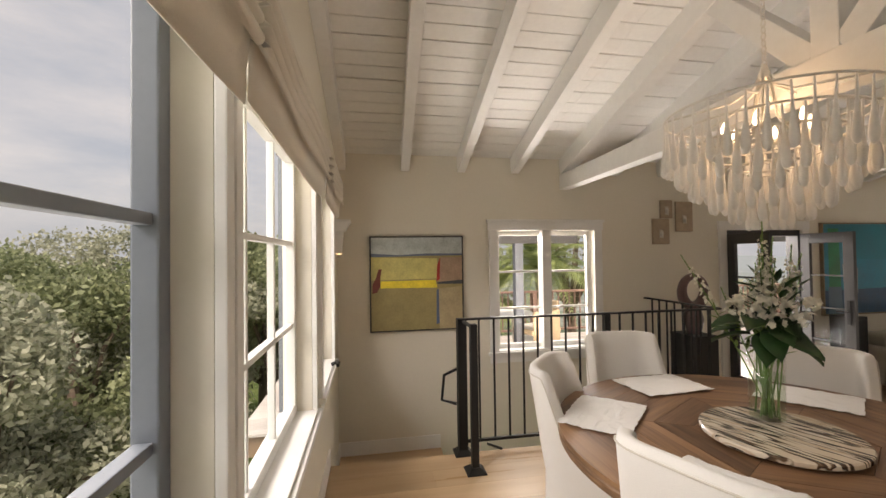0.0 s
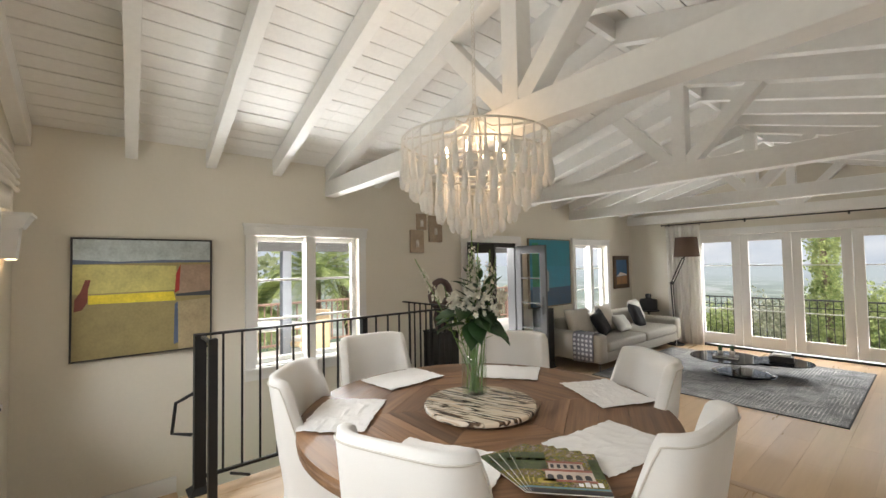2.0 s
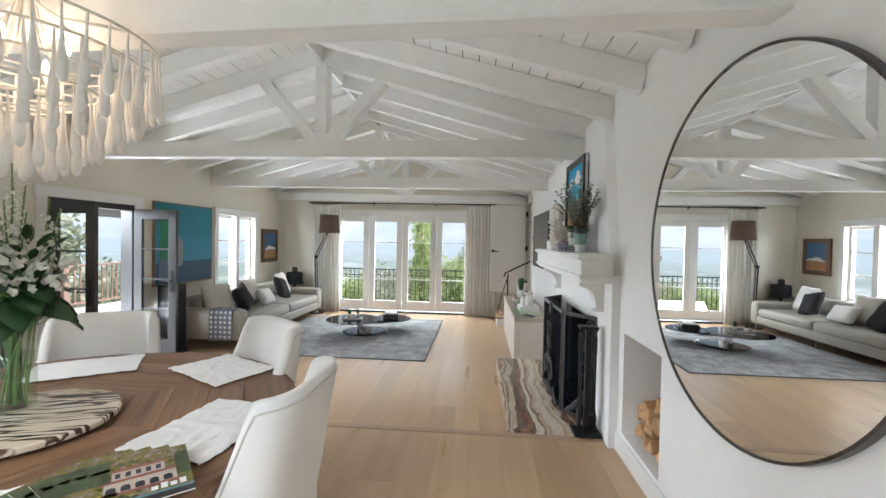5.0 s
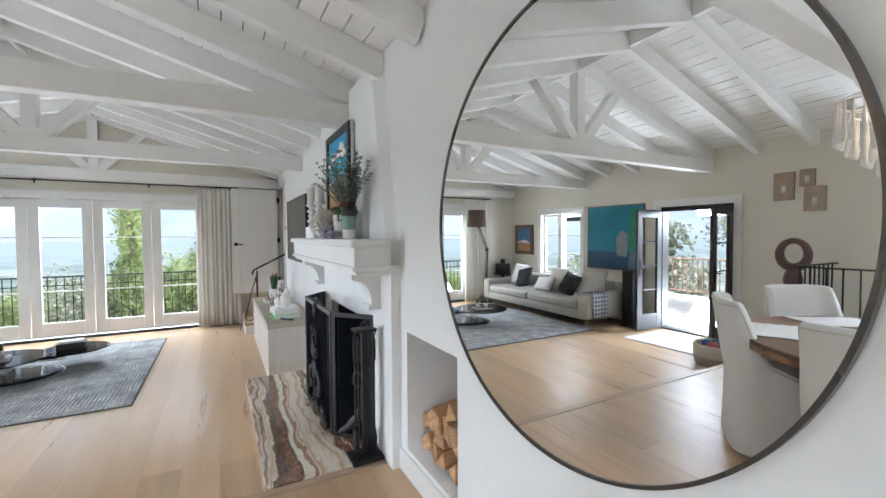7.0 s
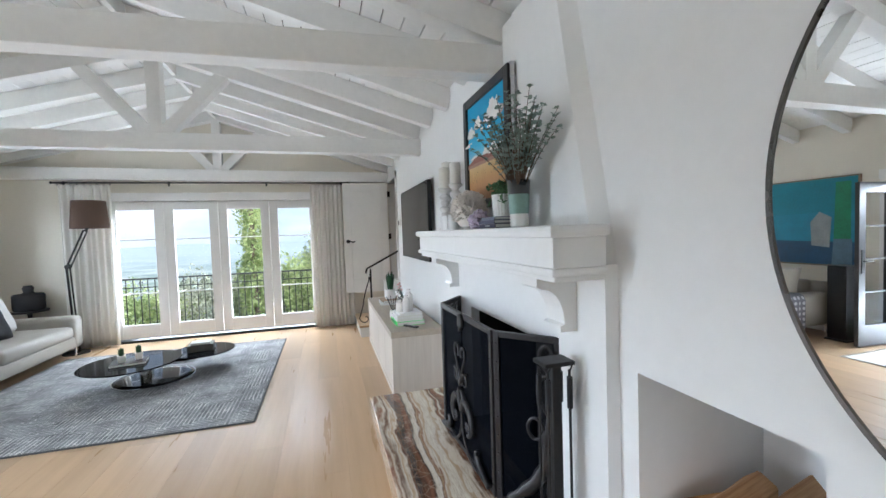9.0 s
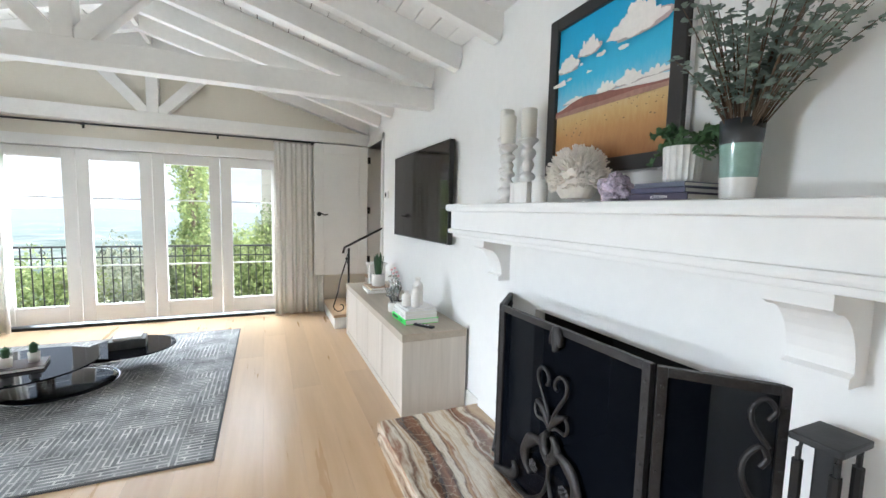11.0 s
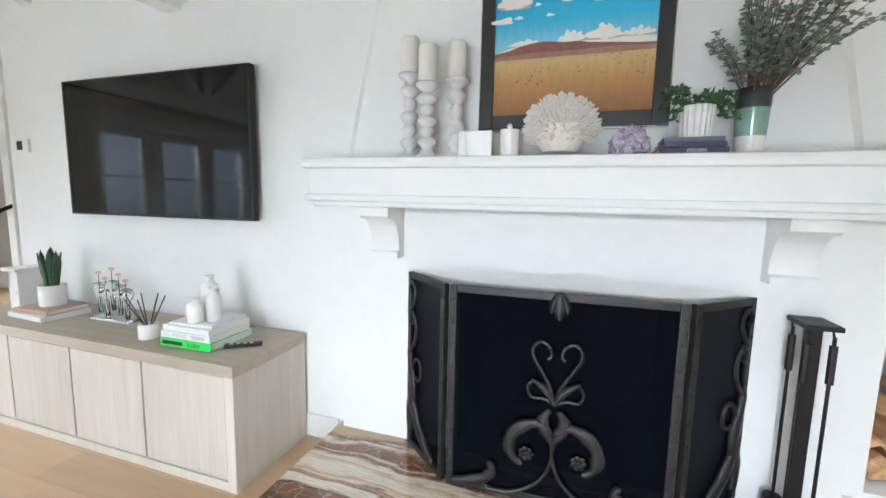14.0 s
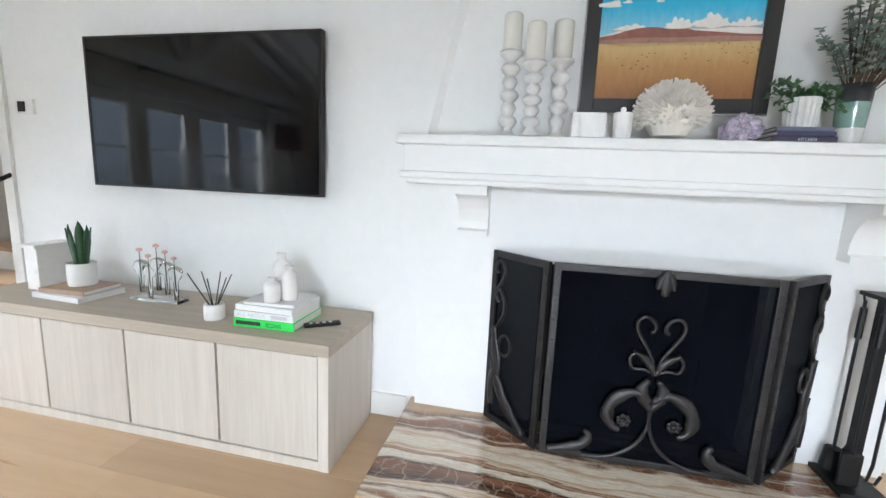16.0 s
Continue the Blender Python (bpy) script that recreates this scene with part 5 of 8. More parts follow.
rng = random.Random(3)
bm, bl = bmesh.new(), bmesh.new()
for k in range(16):
    a = rng.uniform(0, 6.28)
    r = rng.uniform(0.05, 0.105)
    tip = (r * math.cos(a), r * math.sin(a) * 1.25, 0.125 - rng.random() ** 2 * 0.1 + (0.05 if k % 4 == 0 else 0))
    pts = branch(rng, (0.02 * math.cos(a), 0.02 * math.sin(a), 0.09), tip, 0.04, 6)
    tube(bm, pts, 0.002, 4)
    for p in pts[1:]:
        for q in range(4):
            leaf_quad(bl, p, Vector((rng.gauss(0, 1), rng.gauss(0, 1), rng.gauss(0.2, 0.7))), (rng.random(), rng.random(), 1), rng.uniform(0.018, 0.03), 0.013)
tagged(part("stem", bm, LEAFT, tp), kind="stuff")
tagged(part("foliage", bl, LEAFT, tp), kind="stuff")
# tall vase with eucalyptus
vs = thing("eucalyptus_vase", "banded ceramic vase of eucalyptus branches", "vase", pose(1.19, 4.145, MZ))
part("vase_base", turned([(0, 0), (0.04, 0), (0.042, 0.008), (0.045, 0.06)], 28, None, False), mat("cream_glaze", (0.72, 0.71, 0.68), 0.2, var=0.05, coat=0.5), vs, "cream glazed band", smooth=True)
part("vase_body", turned([(0.045, 0.06), (0.050, 0.15)], 28, None, False), mat("sage_glaze", (0.22, 0.34, 0.29), 0.15, var=0.12, scale=20, coat=0.5), vs, "sage green glazed band", smooth=True)
part("vase_neck", turned([(0.050, 0.15), (0.053, 0.215), (0.047, 0.215), (0.044, 0.15)], 28, None, False), mat("charcoal_glaze", (0.03, 0.032, 0.035), 0.3, var=0.2, coat=0.4), vs, "charcoal glazed band", smooth=True)
rng = random.Random(12)
bm, bl = bmesh.new(), bmesh.new()
for k in range(60):
    a = rng.uniform(0, 6.28)
    r = rng.uniform(0.04, 0.29)
    x = r * math.cos(a) * 0.75
    if x > 0.09:
        x = 0.09
    tip = (x - 0.02, r * math.sin(a) * (1.25 if a > math.pi else 0.6) - 0.02, 0.26 + rng.uniform(0.12, 0.36) - r * 0.35)
    pts = branch(rng, (0.015 * math.cos(a), 0.015 * math.sin(a), 0.15), tip, 0.03, 9)
    tube(bm, pts, 0.0025, 4, 0.001)
    for i, p in enumerate(pts[3:]):
        for q in range(4):
            ang = rng.uniform(0, 6.28)
            d = Vector((math.cos(ang), math.sin(ang), rng.uniform(-0.2, 0.6)))
            leaf_quad(bl, p + Vector((rng.uniform(-1, 1), rng.uniform(-1, 1), rng.uniform(-1, 1))) * 0.006, d, (rng.uniform(-0.6, 0.6), rng.uniform(-0.6, 0.6), 1), rng.uniform(0.015, 0.024), 0.018)
tagged(part("twig", bm, mat("brown_twig", (0.12, 0.08, 0.05), 0.8), vs), kind="stuff")
tagged(part("foliage", bl, LEAFE, vs), kind="stuff")

# ---- rug, coffee table, sofa ----
m_, t_, b_ = nodes_of("woven_grey_rug")
g_ = t_.nodes.new("ShaderNodeNewGeometry")
br = t_.nodes.new("ShaderNodeTexBrick")
br.inputs["Scale"].default_value = 2.6
br.offset = 0.35
br.inputs["Color1"].default_value, br.inputs["Color2"].default_value, br.inputs["Mortar"].default_value = (0.145, 0.148, 0.152, 1), (0.245, 0.248, 0.25, 1), (0.56, 0.55, 0.53, 1)
br.inputs["Mortar Size"].default_value = 0.017
br.inputs["Mortar Smooth"].default_value = 0.4
br.inputs["Brick Width"].default_value, br.inputs["Row Height"].default_value = 0.5, 0.085
t_.links.new(g_.outputs["Position"], br.inputs["Vector"])
mp_ = t_.nodes.new("ShaderNodeMapping")
mp_.inputs["Rotation"].default_value = (0, 0, radians(90))
t_.links.new(g_.outputs["Position"], mp_.inputs["Vector"])
br2 = t_.nodes.new("ShaderNodeTexBrick")
br2.inputs["Scale"].default_value = 2.6
br2.inputs["Color1"].default_value, br2.inputs["Color2"].default_value, br2.inputs["Mortar"].default_value = (0.155, 0.158, 0.162, 1), (0.26, 0.263, 0.265, 1), (0.56, 0.55, 0.53, 1)
br2.inputs["Mortar Size"].default_value = 0.017
br2.inputs["Mortar Smooth"].default_value = 0.4
br2.inputs["Brick Width"].default_value, br2.inputs["Row Height"].default_value = 0.46, 0.085
t_.links.new(mp_.outputs[0], br2.inputs["Vector"])
ck = t_.nodes.new("ShaderNodeTexVoronoi")
ck.distance = "CHEBYCHEV"
ck.inputs["Scale"].default_value = 3.4
t_.links.new(g_.outputs["Position"], ck.inputs["Vector"])
thr = t_.nodes.new("ShaderNodeSeparateColor")
t_.links.new(ck.outputs["Color"], thr.inputs[0])
gt = t_.nodes.new("ShaderNodeMath")
gt.operation = "GREATER_THAN"
gt.inputs[1].default_value = 0.5
t_.links.new(thr.outputs[0], gt.inputs[0])
mx = t_.nodes.new("ShaderNodeMix")
mx.data_type = "RGBA"
t_.links.new(gt.outputs[0], mx.inputs[0])
t_.links.new(br.outputs["Color"], mx.inputs[6])
t_.links.new(br2.outputs["Color"], mx.inputs[7])
wr = noise_node(t_, 5, 6, (1, 1, 1), "World")
wr2 = noise_node(t_, 260, 2, (1, 1, 1), "World")
mm = t_.nodes.new("ShaderNodeMath")
mm.operation = "MULTIPLY_ADD"
mm.inputs[1].default_value = 0.5
t_.links.new(wr2.outputs[0], mm.inputs[0])
t_.links.new(wr.outputs[0], mm.inputs[2])
hs = t_.nodes.new("ShaderNodeHueSaturation")
mrr = t_.nodes.new("ShaderNodeMapRange")
mrr.inputs["From Min"].default_value, mrr.inputs["From Max"].default_value = 0.5, 1.0
mrr.inputs["To Min"].default_value, mrr.inputs["To Max"].default_value = 0.55, 1.45
t_.links.new(mm.outputs[0], mrr.inputs["Value"])
t_.links.new(mrr.outputs[0], hs.inputs["Value"])
wn_ = noise_node(t_, 9, 3, (1, 1, 1), "World")   # worn patches where the light lines fade
wv_ = ramp(t_, wn_.outputs[0], [(0.42, (0.0, 0.0, 0.0)), (0.56, (0.55, 0.55, 0.55))])
fd_ = t_.nodes.new("ShaderNodeMix")
fd_.data_type = "RGBA"
fd_.inputs[7].default_value = (0.255, 0.257, 0.26, 1)
t_.links.new(wv_.outputs[0], fd_.inputs[0])
t_.links.new(mx.outputs[2], fd_.inputs[6])
t_.links.new(fd_.outputs[2], hs.inputs["Color"])
t_.links.new(hs.outputs[0], b_.inputs["Base Color"])
b_.inputs["Roughness"].default_value = 0.95
bump(t_, b_, mm.outputs[0], 0.6, 0.006)
RUGM = m_
rug = thing("area_rug", "grey woven area rug with a broken line pattern", "rug")
part("woven_field", one((-2.95, 5.985, 0.001), (-0.31, 8.76, 0.014), 0.004), RUGM, rug)
part("edge_binding", boxes(((-0.322, 5.975, 0.001), (-0.298, 8.77, 0.012)), ((-2.96, 5.975, 0.001), (-2.938, 8.77, 0.012)), ((-2.938, 5.973, 0.001), (-0.322, 5.995, 0.012)), ((-2.938, 8.75, 0.001), (-0.322, 8.772, 0.012))), mat("charcoal_binding", (0.10, 0.10, 0.10), 0.9), rug)

CHROME = mat("polished_chrome", (0.75, 0.75, 0.76), 0.06, 1.0, var=0.02, bumpy=0)
BGLASS = mat("black_glass", (0.008, 0.008, 0.010), 0.04, var=0.05, bumpy=0)
BGLASS.node_tree.nodes["Principled BSDF"].inputs["IOR"].default_value = 1.16
ctb = thing("coffee_table", "swivel coffee table with two round black glass tops", "coffee table", pose(-1.52, 7.48, 0.015))
part("base_disc", turned([(0, 0), (0.37, 0), (0.375, 0.008), (0.37, 0.018), (0.30, 0.024), (0, 0.026)], 64, None, False), BGLASS, ctb, "polished black base disc", smooth=True)
part("base_rim", turned([(0.371, 0.002), (0.379, 0.002), (0.379, 0.016), (0.371, 0.016), (0.371, 0.002)], 64, None, False), CHROME, ctb, "thin chrome rim")
part("pillar", turned([(0.055, 0.026), (0.055, 0.20)], 24, pose(-0.06, -0.06, 0)), CHROME, ctb)
part("swing_arm", one((-0.16, -0.24, 0.20), (-0.02, 0.05, 0.235), 0.008), BLACK, ctb)
part("swing_arm", one((-0.1, -0.1, 0.16), (0.42, 0.26, 0.19), 0.008), CHROME, ctb)
part("large_top", turned([(0, 0.24), (0.435, 0.24), (0.44, 0.246), (0.435, 0.252), (0, 0.252)], 72, pose(-0.13, -0.2, 0), False), BGLASS, ctb, "round black glass top")
part("small_top", turned([(0, 0.196), (0.325, 0.196), (0.33, 0.202), (0.325, 0.208), (0, 0.208)], 64, pose(0.42, 0.22, 0), False), BGLASS, ctb, "smaller round black glass top")
bk = book("dark book carrying two little pots", (-1.80, 7.12, 0.268), (-1.50, 7.36, 0.292), mat("umber_cover", (0.07, 0.05, 0.045), 0.5), 12)
for x, y, dark in ((-1.70, 7.20, True), (-1.58, 7.28, True)):
    cp = thing("cactus_pot", "little cactus in a white pot on a book", "potted plant", pose(x, y, 0.293), "cacti on the coffee table")
    part("pot", turned([(0, 0), (0.032, 0), (0.036, 0.07), (0.03, 0.07), (0.03, 0.06), (0, 0.06)], 20, None, False), WC, cp, smooth=True)
    bm = bmesh.new()
    lathe(bm, [(0.018, 0.06), (0.024, 0.09), (0.022, 0.13), (0.0, 0.15)], 12, None, False)
    for q in range(40):
        a, z = rng.uniform(0, 6.28), rng.uniform(0.07, 0.135)
        tube(bm, [(0.022 * math.cos(a), 0.022 * math.sin(a), z), (0.032 * math.cos(a), 0.032 * math.sin(a), z + 0.006)], 0.001, 3)
    part("cactus", bm, LEAFD, cp)
bx_ = thing("keepsake_box", "low dark box with a pale stone lid", "box", pose(-1.12, 7.70, 0.224, 0, 0, 8))
part("body", one((-0.13, -0.10, 0), (0.13, 0.10, 0.075), 0.004), mat("dark_stone", (0.05, 0.05, 0.05), 0.35, var=0.4, scale=20), bx_)
part("lid", one((-0.10, -0.075, 0.075), (0.10, 0.075, 0.098), 0.004), MARB, bx_)

LEATHER = mat("ivory_leather", (0.36, 0.335, 0.285), 0.42, var=0.06, scale=4, grain=160, bumpy=0.2)
SX0, SX1, SY0, SY1 = -3.90, -2.84, 6.05, 8.98


def pillow_mesh(w, h, t, n=12):
    """A soft square cushion lying in the yz plane, thick along x."""
    bm = bmesh.new()
    grid = {}
    for sgn in (-1, 1):
        for i in range(n + 1):
            for j in range(n + 1):
                u, v = 2 * i / n - 1, 2 * j / n - 1
                e = max(0.0, (1 - u ** 4) * (1 - v ** 4)) ** 0.5
                pinch = 1 - 0.07 * (1 - abs(u)) * abs(v) ** 3 - 0.0
                pz = 1 - 0.07 * (1 - abs(v)) * abs(u) ** 3
                if (i in (0, n) or j in (0, n)) and sgn == 1:
                    grid[(1, i, j)] = grid[(-1, i, j)]
                    continue
                grid[(sgn, i, j)] = bm.verts.new((sgn * t / 2 * e + 0.006 * math.sin(5 * u + 3 * v), u * w / 2 * pz, v * h / 2 * pinch))
    for sgn in (-1, 1):
        for i in range(n):
            for j in range(n):
                q = [grid[(sgn, i, j)], grid[(sgn, i + 1, j)], grid[(sgn, i + 1, j + 1)], grid[(sgn, i, j + 1)]]
                bm.faces.new(q if sgn == 1 else q[::-1])
    return bm


def soft(lo, hi, r, seg=3):
    bm = bmesh.new()
    v = box(bm, lo, hi)
    bmesh.ops.bevel(bm, geom=list(bm.edges), offset=r, segments=seg, affect="EDGES", profile=0.5)
    return bm


sf = thing("sofa", "long ivory leather sofa on slim metal legs", "sofa")
part("base", soft((SX0, SY0 + 0.04, 0.14), (SX1 - 0.02, SY1 - 0.04, 0.30), 0.03), LEATHER, sf, smooth=True)
for k in range(2):
    y = SY0 + 0.22 + k * (SY1 - SY0 - 0.44) / 2
    part("seat_cushion", soft((SX0 + 0.25, y + 0.004, 0.28), (SX1, y + (SY1 - SY0 - 0.44) / 2 - 0.004, 0.44), 0.055, 4), LEATHER, sf, smooth=True)
    part("back_cushion", soft((SX0 + 0.05, y + 0.01, 0.40), (SX0 + 0.30, y + (SY1 - SY0 - 0.44) / 2 - 0.01, 0.70), 0.06, 4), LEATHER, sf, smooth=True)
part("backrest", soft((SX0 - 0.04, SY0 + 0.02, 0.2), (SX0 + 0.12, SY1 - 0.02, 0.68), 0.05, 3), LEATHER, sf, smooth=True)
for y in (SY0, SY1 - 0.22):
    part("arm", soft((SX0, y, 0.14), (SX1 - 0.01, y + 0.22, 0.56), 0.06, 4), LEATHER, sf, smooth=True)
for x in (SX0 + 0.08, SX1 - 0.08):
    for y in (SY0 + 0.08, SY1 - 0.08, (SY0 + SY1) / 2):
        part("leg", bar([(x, y, 0.0), (x, y, 0.15)], 0.010, 8, 0.016), CHROME, sf, "slim chrome leg")
LINEN = mat("oatmeal_linen", (0.60, 0.56, 0.49), 0.85, var=0.08, scale=5, grain=220, bumpy=0.5, sheen=0.2)
BFUR = mat("black_fabric", (0.015, 0.015, 0.017), 0.85, var=0.4, scale=20, grain=150, bumpy=0.6)
WPIL = mat("white_cotton", (0.74, 0.72, 0.68), 0.85, var=0.05, grain=200, bumpy=0.4)
for x, y, z, w, h, t, rx, ry, rz, m, lb in (
    (-3.48, 6.50, 0.65, 0.50, 0.46, 0.17, 0, -20, -14, LINEN, "large oatmeal linen cushion on the sofa"),
    (-3.30, 6.86, 0.62, 0.44, 0.42, 0.15, 12, -24, 10, BFUR, "black shaggy cushion on the sofa"),
    (-3.45, 7.30, 0.66, 0.48, 0.46, 0.16, 0, -18, 4, LINEN, "oatmeal linen cushion on the sofa"),
    (-3.24, 7.45, 0.57, 0.62, 0.30, 0.15, -6, -28, 16, WPIL, "striped cream lumbar cushion on the sofa"),
    (-3.30, 8.14, 0.63, 0.44, 0.42, 0.15, -14, -22, 10, BFUR, "black cushion propped against a white one"),
    (-3.46, 8.46, 0.66, 0.50, 0.48, 0.17, 0, -18, 12, WPIL, "large white cushion at the sofa arm"),
):
    o = part("cushion", pillow_mesh(w, h, t), m, smooth=True)
    o.matrix_world = pose(x, y, z, rx, ry, rz)
    tagged(o, lb, "cushion", "cushions on the sofa")
# folded throw with a small pale pattern, over the arm
m_, t_, b_ = nodes_of("patterned_throw")
tc = t_.nodes.new("ShaderNodeTexCoord")
vo = t_.nodes.new("ShaderNodeTexVoronoi")
vo.inputs["Scale"].default_value, vo.inputs["Randomness"].default_value = 15, 0.0
mp_ = t_.nodes.new("ShaderNodeMapping")
mp_.inputs["Scale"].default_value = (1, 0, 1)
t_.links.new(tc.outputs["Object"], mp_.inputs["Vector"])
t_.links.new(mp_.outputs[0], vo.inputs["Vector"])
rp = ramp(t_, vo.outputs["Distance"], [(0.28, (0.55, 0.55, 0.58)), (0.34, (0.17, 0.17, 0.20))])
t_.links.new(rp.outputs[0], b_.inputs["Base Color"])
b_.inputs["Roughness"].default_value = 0.9
bm = bmesh.new()
ya = SY0 - 0.016
prof = [(ya, 0.14), (ya, 0.30), (ya, 0.50), (ya + 0.02, 0.56), (ya + 0.07, 0.578), (ya + 0.18, 0.578), (ya + 0.235, 0.55), (ya + 0.25, 0.47)]
n = 14
rows_ = []
for y, z in prof:
    rows_.append([bm.verts.new((-3.30 + 0.34 * i / n, y - (0.006 * math.sin(i * 1.5) + 0.006 if z < 0.52 and y < SY0 + 0.1 else 0), z + 0.004 * math.sin(i * 1.1) + 0.02 * (i / n) * (z < 0.2))) for i in range(n + 1)])
for A, B in zip(rows_, rows_[1:]):
    for i in range(n):
        bm.faces.new((A[i], A[i + 1], B[i + 1], B[i]))
thick(bm, 0.008)
o = part("throw_blanket", bm, m_, smooth=True)
tagged(o, "grey throw with a pale dotted pattern over the sofa arm", "blanket")

# floor speaker beside the sofa and the vessel in the corner
sp_ = thing("floor_speaker", "tall black floor speaker beside the sofa", "speaker", pose(-3.72, 5.88, 0))
part("cabinet", one((-0.13, -0.10, 0.02), (0.13, 0.10, 0.92), 0.008), BLACK, sp_)
part("grille", one((0.131, -0.085, 0.10), (0.137, 0.085, 0.88), 0.004), BFUR, sp_)
part("foot", one((-0.15, -0.12, 0), (0.15, 0.12, 0.02), 0.004), BLACK, sp_)
ct_ = thing("corner_table", "small dark side table in the corner behind the sofa", "side table", pose(-3.55, 9.20, 0))
part("tabletop", turned([(0, 0.60), (0.20, 0.60), (0.20, 0.625), (0, 0.625)], 32, None, False), BLACK, ct_)
part("stem", bar([(0, 0, 0.02), (0, 0, 0.6)], 0.025, 10), BLACK, ct_)
part("foot", turned([(0, 0), (0.15, 0), (0.14, 0.02), (0, 0.025)], 24, None, False), BLACK, ct_)
vv = part("black_vessel", turned([(0, 0), (0.15, 0), (0.165, 0.02), (0.165, 0.20), (0.15, 0.22), (0.07, 0.225), (0.05, 0.25), (0.06, 0.30), (0.04, 0.33), (0, 0.33)], 24, None, False), BFUR, smooth=True)
vv.matrix_world = pose(-3.55, 9.20, 0.626)
tagged(vv, "matte black lidded vessel on the corner table", "vessel")

# floor lamp
fl = thing("floor_lamp", "dark jointed floor lamp with a brown drum shade", "floor lamp", pose(-3.02, 9.12, 0))
part("base", turned([(0, 0), (0.15, 0), (0.15, 0.02), (0, 0.025)], 32, None, False), BLACK, fl)
part("lower_arm", bar([(0, 0, 0.02), (-0.05, 0, 1.18)], 0.014, 8), BLACK, fl)
part("lower_arm", bar([(0.04, 0, 0.02), (-0.01, 0, 1.18)], 0.010, 8), BLACK, fl)
part("joint", turned([(0, -0.03), (0.03, -0.03), (0.03, 0.03), (0, 0.03)], 16, pose(-0.03, 0, 1.19, 90), False), BLACK, fl)
part("upper_arm", bar([(-0.05, 0, 1.18), (0.18, -0.02, 1.68)], 0.012, 8), BLACK, fl)
part("upper_arm", bar([(-0.01, 0, 1.16), (0.22, -0.02, 1.66)], 0.009, 8), BLACK, fl)
part("socket", bar([(0.20, -0.02, 1.66), (0.26, -0.02, 1.78)], 0.018, 8), BLACK, fl)
part("shade", turned([(0.215, 1.70), (0.185, 2.07), (0.18, 2.07), (0.21, 1.70), (0.215, 1.70)], 40, pose(0.26, -0.02, 0), False), mat("brown_linen_shade", (0.11, 0.07, 0.05), 0.85, var=0.15, grain=200), fl, "brown linen drum shade")
part("bulb", turned([(0, 1.76), (0.03, 1.80), (0.03, 1.84), (0, 1.88)], 12, pose(0.26, -0.02, 0), False), glow("lamp_bulb", (1.0, 0.75, 0.5), 6.0), fl)

# curtains and rod
CURT = mat("ivory_curtain", (0.90, 0.88, 0.83), 0.85, var=0.04, scale=3, grain=150, bumpy=0.35, sheen=0.15)


t_ = CURT.node_tree   # thin cloth lets some daylight through
mxs, trl = t_.nodes.new("ShaderNodeMixShader"), t_.nodes.new("ShaderNodeBsdfTranslucent")
trl.inputs[0].default_value = (0.80, 0.77, 0.70, 1)
mxs.inputs[0].default_value = 0.22
t_.links.new(t_.nodes["Principled BSDF"].outputs[0], mxs.inputs[1])
t_.links.new(trl.outputs[0], mxs.inputs[2])
t_.links.new(mxs.outputs[0], t_.nodes["Material Output"].inputs["Surface"])


def curtain(x0, x1, label, folds, seed):
    rng = random.Random(seed)
    th = thing("curtain", label, "curtain", None, "curtains at the garden doors")
    bm = bmesh.new()
    n = folds * 12
    lev = [2.315, 2.25, 2.15, 1.6, 1.0, 0.5, 0.2, 0.012]
    ph = [rng.uniform(-0.5, 0.5) for _ in range(folds + 1)]
    rows_ = []
    for li, z in enumerate(lev):
        r = []
        d = (0.012, 0.018, 0.024, 0.026, 0.027, 0.028, 0.030, 0.032)[li]
        for i in range(n + 1):
            u = i / n
            f = u * folds
            w = math.sin(2 * math.pi * f + 0.6 * math.sin(f * 2.1 + seed) + (0.25 * ph[int(min(f, folds))] if li > 2 else 0))
            x = x0 + (x1 - x0) * u + 0.012 * (li / 7) * math.sin(f * 3 + seed)
            r.append(bm.verts.new((x, Y1 - 0.115 + d * w, z)))
        rows_.append(r)
    for A, B in zip(rows_, rows_[1:]):
        for i in range(n):
            bm.faces.new((A[i], B[i], B[i + 1], A[i + 1]))
    thick(bm, 0.003)
    part("drape", bm, CURT, th, smooth=True)
    for k in range(folds + 1):
        x = x0 + (x1 - x0) * k / folds
        part("ring", turned([(0.017, -0.002), (0.021, -0.002), (0.021, 0.002), (0.017, 0.002), (0.017, -0.002)], 14, pose(x, Y1 - 0.115, 2.333, 0, 90), False), BLACK, th)


curtain(-3.22, -2.60, "ivory full-length curtain drawn back at the doors", 8, 2)
curtain(0.11, 0.73, "ivory full-length curtain drawn back at the doors", 9, 5)
rod = thing("curtain_rod", "black iron curtain rod with brackets", "curtain rod")
part("pole", bar([(-3.28, Y1 - 0.115, 2.347), (0.72, Y1 - 0.115, 2.347)], 0.011, 10), BLACK, rod)
for x in (-3.2, -1.9, -0.55, 0.60):
    part("bracket", boxes(((x - 0.008, Y1 - 0.115, 2.337), (x + 0.008, Y1 - 0.002, 2.352)), ((x - 0.012, Y1 - 0.008, 2.31), (x + 0.012, Y1 - 0.002, 2.38))), BLACK, rod)
part("finial", turned([(0, -0.02), (0.02, 0), (0, 0.02)], 12, pose(-3.29, Y1 - 0.115, 2.347, 0, 90), False), BLACK, rod)

